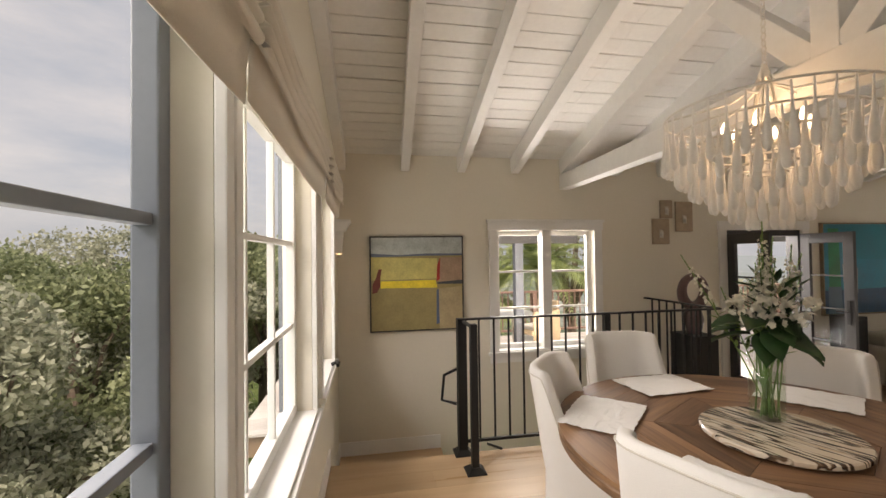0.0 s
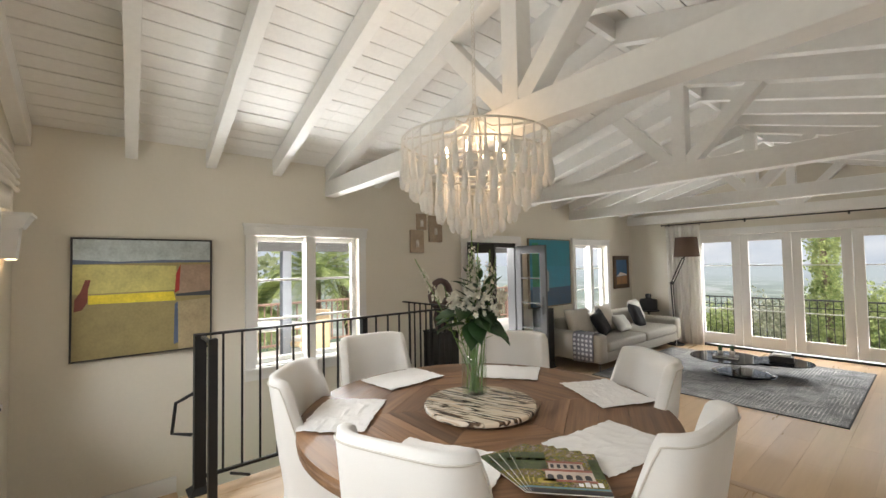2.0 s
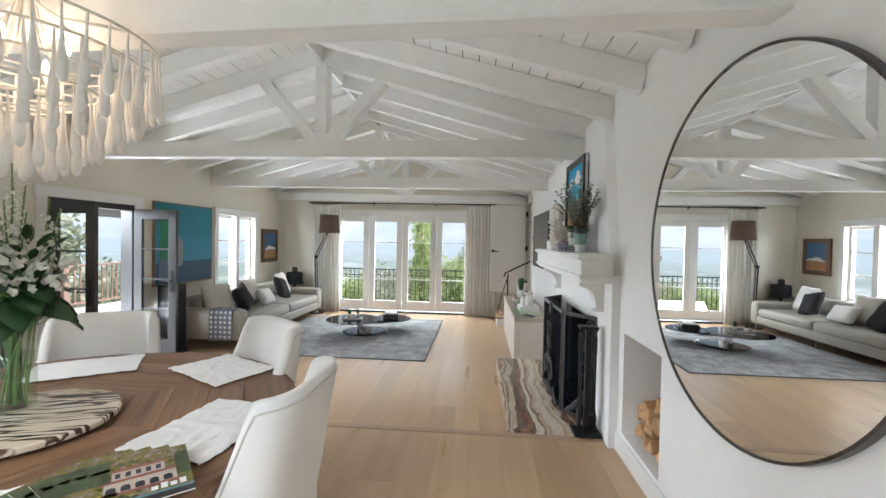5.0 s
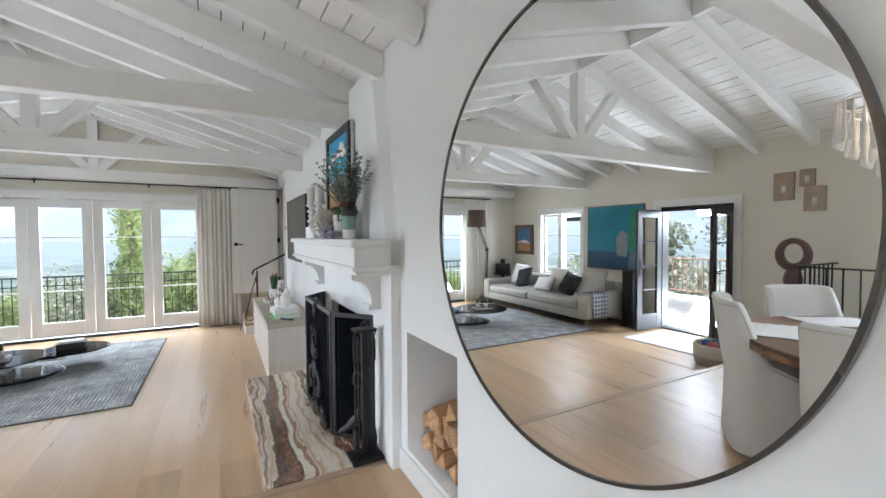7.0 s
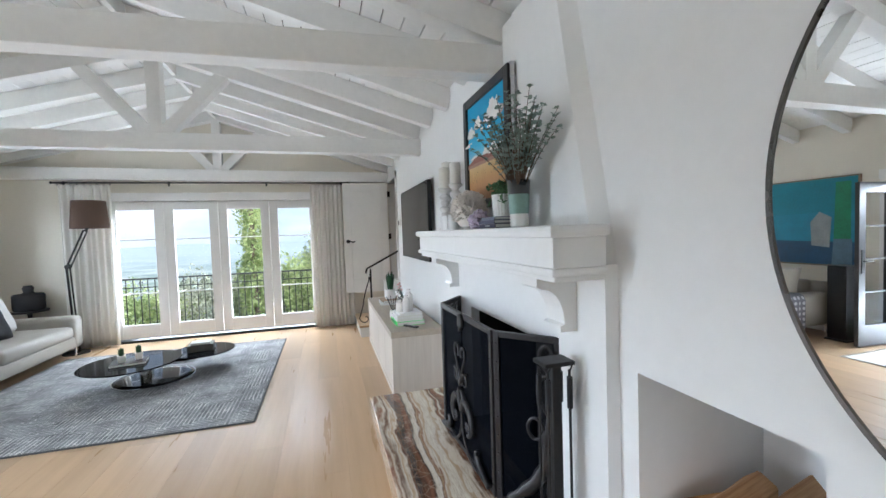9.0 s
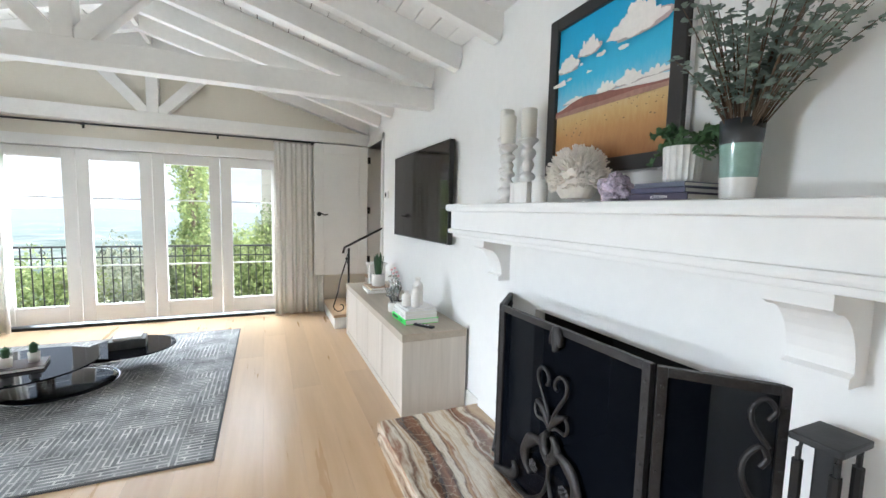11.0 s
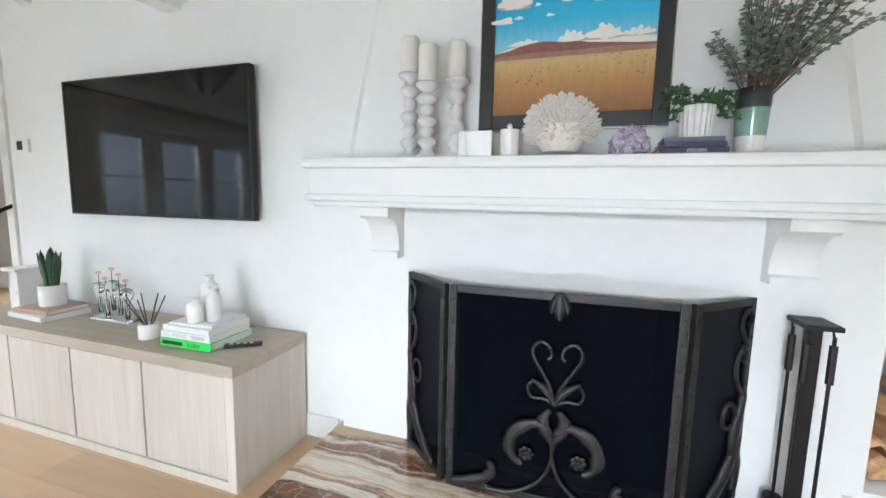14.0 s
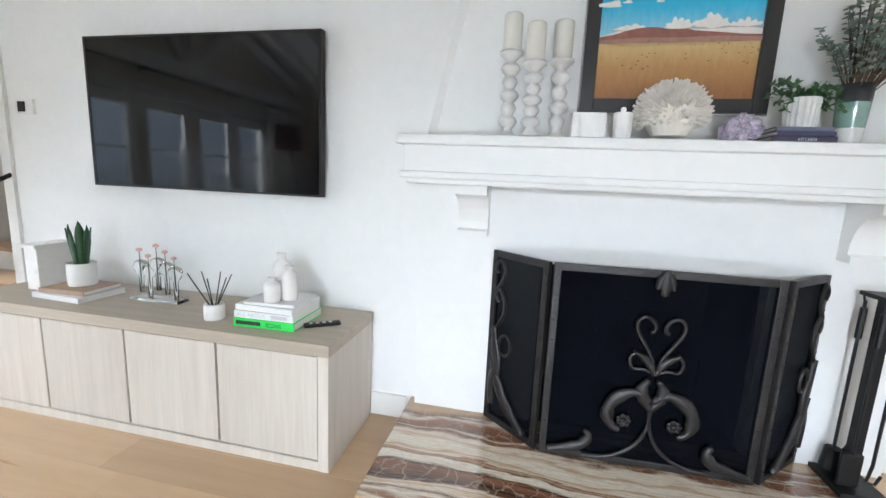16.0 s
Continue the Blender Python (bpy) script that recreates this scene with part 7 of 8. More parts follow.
# chandelier
PORC = mat("matte_white_porcelain", (0.87, 0.85, 0.815), 0.6, var=0.05, scale=15, bumpy=0.15)
WMET = mat("white_metal", (0.78, 0.75, 0.69), 0.5, var=0.05)
CHX, CHY, RZ = -1.40, 2.17, 2.345
chd = thing("chandelier", "tiered chandelier of white porcelain drops with lit candle bulbs", "chandelier", pose(CHX, CHY, 0))
TIERS = [(0.425, RZ, 38, 0.0), (0.365, RZ - 0.07, 31, 0.5), (0.30, RZ - 0.14, 25, 0.2), (0.225, RZ - 0.205, 19, 0.7), (0.15, RZ - 0.26, 12, 0.1), (0.075, RZ - 0.295, 6, 0.4)]
dm = turned([(0.0025, 0.0), (0.0042, -0.015), (0.0055, -0.09), (0.0085, -0.135), (0.0145, -0.185), (0.0178, -0.222), (0.0165, -0.246), (0.010, -0.262), (0.0, -0.268)], 10, None, False)
drop_me = bpy.data.meshes.new("drop")
dm.to_mesh(drop_me)
dm.free()
drop_me.materials.append(PORC)
for p in drop_me.polygons:
    p.use_smooth = True
rng = random.Random(5)
for r, z, n, ph in TIERS:
    ring = part("ring", bar([(r * math.cos(2 * math.pi * i / 48), r * math.sin(2 * math.pi * i / 48), z) for i in range(49)], 0.006, 6), WMET, chd, smooth=True)
    for i in range(n):
        a = 2 * math.pi * (i + ph) / n
        d = new("drop", drop_me)
        d.parent = ring
        d.matrix_basis = pose(r * math.cos(a), r * math.sin(a), z - 0.002, rng.uniform(-2, 2), rng.uniform(-2, 2), rng.uniform(0, 90))
for i in range(6):
    a = 2 * math.pi * i / 6
    part("arm", bar([(0.02 * math.cos(a), 0.02 * math.sin(a), 2.52), (0.045 * math.cos(a), 0.045 * math.sin(a), 2.46), (0.14 * math.cos(a), 0.14 * math.sin(a), 2.40), (0.425 * math.cos(a), 0.425 * math.sin(a), RZ)], 0.006, 6), WMET, chd, smooth=True)
    part("arm", bar([(0.02 * math.cos(a), 0.02 * math.sin(a), 2.50), (0.06 * math.cos(a), 0.06 * math.sin(a), 2.30), (0.15 * math.cos(a), 0.15 * math.sin(a), 2.20)], 0.005, 6), WMET, chd, smooth=True)
    part("candle_cup", turned([(0, 2.19), (0.016, 2.19), (0.012, 2.20), (0.010, 2.245), (0, 2.245)], 12, pose(0.17 * math.cos(a), 0.17 * math.sin(a), 0), False), WMET, chd)
    part("bulb", turned([(0.006, 2.245), (0.013, 2.262), (0.0135, 2.275), (0.007, 2.30), (0.0, 2.312)], 12, pose(0.17 * math.cos(a), 0.17 * math.sin(a), 0), False), glow("bulb_glow", (1.0, 0.76, 0.5), 9), chd, "glowing warm candle bulb", smooth=True)
part("hub", turned([(0, 2.50), (0.028, 2.50), (0.024, 2.53), (0.014, 2.55), (0.012, 2.57), (0, 2.57)], 20, None, False), WMET, chd)
for k in range(26):
    z = 2.575 + k * 0.032
    part("chain_link", turned([(0.009, -0.0022), (0.013, -0.0022), (0.013, 0.0022), (0.009, 0.0022), (0.009, -0.0022)], 10, Matrix.Translation((0, 0, z)) @ pose(0, 0, 0, 0, 90, 0) @ Matrix.Diagonal((1.5, 1, 1, 1)) if k % 2 else Matrix.Translation((0, 0, z)) @ pose(0, 0, 0, 90, 0, 0) @ Matrix.Diagonal((1, 1.5, 1, 1)), False), WMET, chd)
part("canopy", turned([(0, 3.36), (0.05, 3.375), (0.06, 3.40), (0.06, 3.42), (0, 3.42)], 24, None, False), WMET, chd)
lamp = new("chandelier_light", bpy.data.lights.new("chandelier_light", "POINT"))
lamp.data.energy, lamp.data.color, lamp.data.shadow_soft_size = 6.0, (1.0, 0.70, 0.44), 0.2
lamp.location = (CHX, CHY, 2.33)

# abstract painting by the stair
th, patch = picture_frame("abstract_painting", "yellow and grey abstract field painting in a thin black frame", "x", XL, 1, 0.315, 1.28, 0.925, 1.895, 0.014, 0.04, BLKF, paint("olive_grey_paint", (0.33, 0.27, 0.12), 0.2, 6), 0.004)
for pts, nm, col in (
    ([(0, 0.80), (1, 0.80), (1, 1), (0, 1)], "pale_sky_paint", (0.46, 0.51, 0.50)),
    ([(0, 0.79), (0.35, 0.795), (0.6, 0.80), (1, 0.80), (1, 0.82), (0.6, 0.825), (0.3, 0.81), (0, 0.83)], "hill_blue_paint", (0.13, 0.16, 0.22)),
    ([(0, 0.54), (0, 0.79), (0.72, 0.77), (0.74, 0.55)], "olive_field_paint", (0.54, 0.48, 0.17)),
    ([(0.1, 0.455), (0.1, 0.53), (0.7, 0.535), (0.72, 0.45)], "lemon_paint", (0.78, 0.62, 0.05)),
    ([(0.74, 0.50), (0.76, 0.78), (1, 0.78), (1, 0.52)], "clay_paint", (0.38, 0.26, 0.18)),
    ([(0.72, 0.49), (0.72, 0.51), (1, 0.53), (1, 0.485)], "dark_slate_paint", (0.06, 0.07, 0.08)),
    ([(0.74, 0.0), (0.73, 0.44), (1, 0.46), (1, 0.0)], "ochre_paint", (0.42, 0.34, 0.20)),
    ([(0.71, 0.52), (0.72, 0.70), (0.755, 0.78), (0.745, 0.54)], "crimson_paint", (0.42, 0.04, 0.03)),
    ([(0.01, 0.40), (0.015, 0.50), (0.05, 0.56), (0.08, 0.66), (0.115, 0.66), (0.10, 0.58), (0.095, 0.47), (0.06, 0.41)], "brick_paint", (0.20, 0.05, 0.035)),
    ([(0.705, 0.05), (0.71, 0.42), (0.735, 0.44), (0.74, 0.06)], "cobalt_paint", (0.10, 0.14, 0.24)),
):
    patch(pts, paint(nm, col, 0.25, 10))

# three little relief plaques
PLAQ = mat("pale_sandstone", (0.42, 0.33, 0.24), 0.8, var=0.2, scale=14, grain=80, bumpy=0.5)
for y0, y1, z0, z1 in ((3.52, 3.735, 1.79, 2.085), (3.625, 3.78, 2.09, 2.30), (3.825, 4.045, 1.935, 2.285)):
    pl = thing("wall_plaque", "small pale sandstone plaque with a little niche", "wall ornament", None, "plaques on the wall")
    part("slab", one((XL + 0.002, y0, z0), (XL + 0.028, y1, z1), 0.006), PLAQ, pl)
    ym, zm = (y0 + y1) / 2, z0 + (z1 - z0) * 0.4
    part("niche_back", one((XL + 0.0285, ym - 0.028, zm - 0.045), (XL + 0.0295, ym + 0.028, zm + 0.05)), SEAM, pl)
    part("bird_shape", turned([(0, -0.035), (0.014, -0.03), (0.02, 0), (0.01, 0.03), (0, 0.036)], 10, pose(XL + 0.032, ym, zm, 0, 0, 0), False), WC, pl)
    part("niche_edge", bar([(XL + 0.03, ym - 0.03, zm - 0.045), (XL + 0.03, ym - 0.03, zm + 0.035), (XL + 0.03, ym, zm + 0.058), (XL + 0.03, ym + 0.03, zm + 0.035), (XL + 0.03, ym + 0.03, zm - 0.045)], 0.004, 6), PLAQ, pl)

# pedestal and sculpture
o = thing("pedestal", "square black pedestal beside the railing", "pedestal", pose(-3.56, 3.72, DINE))
part("body", one((-0.17, -0.20, 0.02), (0.17, 0.07, 0.70), 0.004), BLACK, o)
part("top_plate", one((-0.175, -0.205, 0.70), (0.175, 0.075, 0.72), 0.003), BLACK, o)
part("foot_plate", one((-0.175, -0.205, 0), (0.175, 0.075, 0.02), 0.003), BLACK, o)
bm = bmesh.new()
BZ = wood("carved_dark_wood", (0.055, 0.03, 0.028), (0.13, 0.075, 0.07), 0.35, 2, 10, "Object")
nu, nv = 40, 12
rr = []
for i in range(nu):
    a = 2 * math.pi * i / nu
    cy, cz = 0.135 * math.cos(a), 0.155 * math.sin(a)
    th_ = 0.035 + 0.016 * (1 - math.sin(a)) / 2
    rr.append([bm.verts.new((1.3 * th_ * math.cos(2 * math.pi * j / nv), cy + th_ * math.sin(2 * math.pi * j / nv) * math.cos(a), 0.44 + cz + th_ * math.sin(2 * math.pi * j / nv) * math.sin(a))) for j in range(nv)])
for i in range(nu):
    A, B = rr[i], rr[(i + 1) % nu]
    for j in range(nv):
        k = (j + 1) % nv
        bm.faces.new((A[j], A[k], B[k], B[j]))
lathe(bm, [(0.075, 0), (0.07, 0.03), (0.085, 0.09), (0.095, 0.15), (0.075, 0.23), (0.045, 0.29)], 20)
o = part("ring_sculpture", bm, BZ, smooth=True)
o.matrix_world = pose(-3.56, 3.66, DINE + 0.721, 0, 0, 0)
tagged(o, "dark carved wooden ring sculpture on the pedestal", "sculpture")

# stair railing
rl = thing("stair_railing", "black iron stair railing with slim square balusters", "railing")
RX, RZT, RZB = -2.98, 1.185, 0.20
def rod_(name, lo, hi, bev=0.002):
    part(name, one(lo, hi, bev), BLACK, rl)
rod_("top_rail", (RX - 0.02, 1.05, RZT - 0.016), (RX + 0.02, 3.42, RZT))
rod_("bottom_rail", (RX - 0.012, 1.05, RZB), (RX + 0.012, 3.42, RZB + 0.022))
rod_("top_rail", (XL + 0.002, 3.40, RZT - 0.016), (RX - 0.02, 3.44, RZT))
rod_("bottom_rail", (XL + 0.002, 3.408, RZB), (RX - 0.012, 3.432, RZB + 0.022))
nbal = 19
for i in range(1, nbal):
    y = 1.05 + (3.42 - 1.05) * i / nbal
    if i == 10:
        rod_("post", (RX - 0.025, y - 0.025, DINE), (RX + 0.025, y + 0.025, RZT - 0.016))
    else:
        rod_("baluster", (RX - 0.007, y - 0.007, RZB + 0.022), (RX + 0.007, y + 0.007, RZT - 0.016))
for i in range(1, 9):
    x = RX - i * 0.113
    rod_("baluster", (x - 0.007, 3.413, RZB + 0.022), (x + 0.007, 3.427, RZT - 0.016))
for x, y, w in ((RX, 1.03, 0.036), (-2.69, 1.055, 0.026)):
    rod_("newel_post", (x - w, y - w, DINE), (x + w, y + w, RZT), 0.004)
    bm = bmesh.new()
    lathe(bm, [(0.10, 0), (0.10, 0.008), (0.055, 0.035), (0.05, 0.04), (0, 0.04)], 4, pose(x, y, DINE, 0, 0, 45), False)
    part("base_plate", bm, BLACK, rl)
rod_("tie_plate", (RX, 1.03, RZT - 0.03), (-2.69, 1.055, RZT - 0.012))
part("grab_handle", bar([(RX - 0.03, 1.0, 0.78), (RX - 0.08, 0.90, 0.72), (RX - 0.085, 0.88, 0.52), (RX - 0.03, 0.99, 0.50)], 0.012, 6), BLACK, rl)
part("floor_bolt", bar([(RX, 1.35, DINE + 0.005), (RX + 0.12, 1.2, DINE + 0.11)], 0.010, 6), BLACK, rl)

# wall sconce and roman shades on the window wall
sc = thing("wall_sconce", "white plaster uplighter sconce, lit", "wall lamp", pose(-3.60, 0.0, 1.72))
bm = bmesh.new()
for (w0, d0, z0), (w1, d1, z1) in (((0.06, 0.07, 0), (0.075, 0.085, 0.20)), ((0.085, 0.10, 0.20), (0.125, 0.14, 0.28)), ((0.13, 0.15, 0.28), (0.13, 0.15, 0.30))):
    v = [bm.verts.new(p) for p in ((-w0, 0.003, z0), (w0, 0.003, z0), (w0, d0, z0), (-w0, d0, z0), (-w1, 0.003, z1), (w1, 0.003, z1), (w1, d1, z1), (-w1, d1, z1))]
    for q in ((3, 2, 1, 0), (4, 5, 6, 7), (0, 1, 5, 4), (1, 2, 6, 5), (2, 3, 7, 6), (3, 0, 4, 7)):
        bm.faces.new([v[i] for i in q])
part("body", bm, WALLP, sc)
for z, sgn in ((0.304, 1), (-0.006, -1)):
    part("diffuser", one((-0.05, 0.02, z), (0.05, 0.065, z + 0.003)), glow("sconce_glow", (1.0, 0.72, 0.42), 6), sc, "glowing warm opening")
SHADE = mat("cream_linen_shade", (0.72, 0.67, 0.58), 0.85, var=0.05, scale=4, grain=200, bumpy=0.35)


def roman(x0, x1, zb):
    th = thing("roman_shade", "cream linen roman shade pulled up in soft folds", "window blind", None, "roman shades")
    top = 2.40
    part("headrail", one((x0, 0.03, top - 0.03), (x1, 0.075, top), 0.004), SHADE, th)
    n = 20
    bm = bmesh.new()
    prof = [(0.05, top - 0.02), (0.052, top - 0.08)]
    zf = top - 0.10
    for k in range(4):   # stacked rolls
        c0 = zf - 0.045 * k
        prof += [(0.066 + 0.042 * math.sin(math.pi * q / 6) ** 0.8, c0 - 0.044 * q / 6) for q in range(6)]
    prof += [(0.07, zb + 0.14), (0.066, zb + 0.07), (0.064, zb)]
    rows_ = []
    for j, (y, z) in enumerate(prof):
        r = []
        for i in range(n + 1):
            u = i / n
            sag = 0.02 * math.sin(math.pi * u) * (j / len(prof))
            wob = 0.006 * math.sin(u * 9 + j) * (2 < j < len(prof) - 2)
            r.append(bm.verts.new((x0 + (x1 - x0) * u, y + wob, z - sag + 0.004 * math.sin(u * 7 + j))))
        rows_.append(r)
    for A, B in zip(rows_, rows_[1:]):
        for i in range(n):
            bm.faces.new((A[i], A[i + 1], B[i + 1], B[i]))
    thick(bm, 0.003)
    part("folds", bm, SHADE, th, smooth=True)


roman(-0.68, 0.88, 2.00)
roman(-2.22, -0.70, 2.02)
roman(-3.36, -2.30, 2.02)

# doormat and basket by the terrace door
o = thing("doormat", "cream fringed mat at the terrace door", "rug")
part("woven_field", one((-3.88, 4.36, 0.001), (-2.92, 5.42, 0.012), 0.004), mat("cream_wool", (0.60, 0.57, 0.51), 0.95, var=0.15, scale=10, grain=120, bumpy=0.6), o)
bm = bmesh.new()
rng = random.Random(8)
for i in range(90):
    x = -3.88 + 0.96 * i / 89
    for y, s in ((4.36, -1), (5.42, 1)):
        tube(bm, [(x, y, 0.005), (x + rng.uniform(-0.008, 0.008), y + s * 0.045, 0.003)], 0.0022, 4)
part("fringe", bm, LINEN, o)
bs = thing("basket", "two-tone woven basket holding toys", "basket", pose(-2.80, 4.06, 0))
BKT = mat("woven_cotton", (0.60, 0.54, 0.44), 0.9, var=0.15, scale=8, grain=90, bumpy=0.8, stretch=(1, 1, 6))
part("lower_band", turned([(0, 0.002), (0.22, 0.002), (0.235, 0.02), (0.25, 0.11)], 36, None, False), mat("grey_woven_cotton", (0.38, 0.35, 0.31), 0.9, var=0.15, grain=90, bumpy=0.8, stretch=(1, 1, 6)), bs, "grey woven base", smooth=True)
part("upper_band", turned([(0.25, 0.11), (0.255, 0.24), (0.245, 0.25), (0.235, 0.24), (0.23, 0.12)], 36, None, False), BKT, bs, smooth=True)
part("filling", turned([(0.23, 0.18), (0.12, 0.21), (0, 0.20)], 24, None, False), BFUR, bs)
for k, col in enumerate(((0.35, 0.05, 0.05), (0.05, 0.12, 0.25), (0.10, 0.25, 0.22), (0.02, 0.02, 0.03), (0.10, 0.18, 0.35))):
    bm = bmesh.new()
    bmesh.ops.create_icosphere(bm, subdivisions=2, radius=0.06)
    for v in bm.verts:
        v.co *= 1 + 0.3 * noise.noise(v.co * 20 + Vector((k, 0, 0)))
    q = part("toy", bm, mat("toy_cloth", col, 0.8), bs, smooth=True)
    q.location = (0.12 * math.cos(k * 1.3), 0.12 * math.sin(k * 1.3), 0.22)


# ---- outside ----
bm = bmesh.new()
N = 60
S = 3500.0
grid_v = []
for i in range(N + 1):
    row = []
    for j in range(N + 1):
        u, v = 2 * i / N - 1, 2 * j / N - 1
        x, y = math.copysign(abs(u) ** 3, u) * S, math.copysign(abs(v) ** 3, v) * S
        d = math.hypot(x, y)
        z = -3.2 - min(60, max(0, d - 14) * 0.22)
        if d > 300:
            z += 45 * max(0, noise.noise(Vector((x / 700, y / 700, 3)))) * min(1, (d - 300) / 900) + 22 * min(1, (d - 300) / 2200)
        row.append(bm.verts.new((x, y, z)))
    grid_v.append(row)
for i in range(N):
    for j in range(N):
        bm.faces.new((grid_v[i][j], grid_v[i + 1][j], grid_v[i + 1][j + 1], grid_v[i][j + 1]))
HILL, t_, b_ = nodes_of("hazy_land")
n1 = noise_node(t_, 0.012, 8, (1, 1, 1), "World", 0.7)
n2 = noise_node(t_, 0.9, 5, (1, 1, 1), "World")
r1 = ramp(t_, n1.outputs[0], [(0.38, (0.05, 0.08, 0.04)), (0.5, (0.13, 0.16, 0.10)), (0.62, (0.34, 0.34, 0.32))])
# distance haze painted into the colour: far land blends to pale blue-grey
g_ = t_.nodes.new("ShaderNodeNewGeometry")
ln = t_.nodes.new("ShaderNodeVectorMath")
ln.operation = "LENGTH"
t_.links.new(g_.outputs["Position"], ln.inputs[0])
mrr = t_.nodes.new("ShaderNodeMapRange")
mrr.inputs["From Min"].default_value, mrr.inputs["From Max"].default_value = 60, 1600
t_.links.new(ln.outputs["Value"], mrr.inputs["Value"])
r2 = ramp(t_, n2.outputs[0], [(0.35, (0.05, 0.075, 0.025)), (0.65, (0.13, 0.16, 0.06))])
mx = t_.nodes.new("ShaderNodeMix")
mx.data_type = "RGBA"
mrn = t_.nodes.new("ShaderNodeMapRange")
mrn.inputs["From Min"].default_value, mrn.inputs["From Max"].default_value = 30, 120
t_.links.new(ln.outputs["Value"], mrn.inputs["Value"])
t_.links.new(mrn.outputs[0], mx.inputs[0])
t_.links.new(r2.outputs[0], mx.inputs[6])
t_.links.new(r1.outputs[0], mx.inputs[7])
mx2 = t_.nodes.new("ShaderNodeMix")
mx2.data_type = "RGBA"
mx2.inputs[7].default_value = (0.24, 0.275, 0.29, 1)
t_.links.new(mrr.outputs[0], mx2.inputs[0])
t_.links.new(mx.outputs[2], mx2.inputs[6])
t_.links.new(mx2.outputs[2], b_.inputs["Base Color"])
b_.inputs["Roughness"].default_value = 1.0
b_.inputs["Specular IOR Level"].default_value = 0.0
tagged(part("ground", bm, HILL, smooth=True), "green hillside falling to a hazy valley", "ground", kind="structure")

# terrace deck west of the house
DECK = wood("weathered_deck", (0.40, 0.37, 0.34), (0.58, 0.55, 0.51), 0.7, 1, 10, "World", 0.1)
dk = thing("deck", "sun-bleached timber terrace deck", "deck", kind="structure")
part("joists", one((-8.4, -1.0, -0.30), (-4.18, 10.4, -0.09)), GAP, dk)
for i in range(30):
    part("deck_board", one((-8.4 + i * 0.142, -1.0, -0.088), (-8.4 + i * 0.142 + 0.136, 10.4, -0.06), 0.003), DECK, dk)
RAILW = wood("red_brown_rail", (0.20, 0.12, 0.09), (0.34, 0.22, 0.17), 0.6, 2, 12, "World")
dr = thing("deck_railing", "brown timber deck railing with pale balusters", "railing")
part("top_rail", one((-8.45, -1.0, 0.86), (-8.33, 10.4, 0.90), 0.004), RAILW, dr)
part("bottom_rail", one((-8.42, -1.0, 0.02), (-8.36, 10.4, 0.06), 0.004), RAILW, dr)
for k in range(8):
    y = -0.9 + k * 1.6
    part("post", one((-8.44, y - 0.05, -0.088), (-8.34, y + 0.05, 0.86), 0.004), RAILW, dr)
bal_me = bpy.data.meshes.new("baluster")
bm = one((-0.012, -0.012, 0.06), (0.012, 0.012, 0.86))
bm.to_mesh(bal_me)
bm.free()
bal_me.materials.append(RAILW)
for k in range(86):
    o = new("baluster", bal_me)
    o.parent = dr
    o.location = (-8.39, -0.9 + k * 0.131, 0)
# eave over the terrace windows, with a post
ev = thing("terrace_eave", "dark brown eave beam on a timber post", "eave", kind="structure")
part("beam", one((-6.0, 0.5, 1.87), (-5.85, 3.6, 2.22), 0.004), DARKDOOR, ev)
part("beam", one((-6.0, 6.9, 1.87), (-5.85, 9.8, 2.22), 0.004), DARKDOOR, ev)
part("post", one((-5.99, 2.55, -0.06), (-5.86, 2.68, 1.87), 0.004), mat("slate_post", (0.13, 0.14, 0.16), 0.6), ev)
part("soffit", one((-6.2, 0.3, 2.23), (-4.26, 9.9, 2.27)), DARKDOOR, ev)
# terrace table and chairs
ot = thing("patio_table", "pale metal patio table on the terrace", "table", pose(-6.9, 2.6, -0.06))
part("tabletop", turned([(0, 0.70), (0.6, 0.70), (0.6, 0.73), (0, 0.73)], 32, None, False), WMET, ot)
for k in range(4):
    a = k * math.pi / 2 + 0.4
    part("leg", bar([(0.4 * math.cos(a), 0.4 * math.sin(a), 0), (0.35 * math.cos(a), 0.35 * math.sin(a), 0.7)], 0.02), WMET, ot)
def patio_chair():
    th = thing("patio_chair", "tan wicker patio chair with a pale cushion", "chair", None, "chairs on the terrace")
    W_ = mat("tan_wicker", (0.45, 0.34, 0.22), 0.8, var=0.2, grain=80, bumpy=0.6)
    part("seat", soft((-0.25, -0.25, 0.30), (0.25, 0.25, 0.42), 0.03), WMET, th, "pale seat cushion", smooth=True)
    part("backrest", soft((0.22, -0.27, 0.30), (0.28, 0.27, 0.88), 0.025), W_, th, smooth=True)
    for s in (-1, 1):
        part("arm", soft((-0.22, s * 0.27 - 0.03, 0.52), (0.26, s * 0.27 + 0.03, 0.60), 0.02), W_, th, smooth=True)
        for x in (-0.22, 0.24):
            part("leg", bar([(x, s * 0.25, 0), (x, s * 0.25, 0.54)], 0.018), W_, th)
    return th
pc = patio_chair()
for i, a in enumerate((20, 110, 200, 290)):
    m = pose(-6.9 + 0.95 * math.cos(radians(a)), 2.6 + 0.95 * math.sin(radians(a)), -0.06, 0, 0, a)
    if i == 0:
        pc.matrix_world = m
    else:
        copy_thing(pc, m)


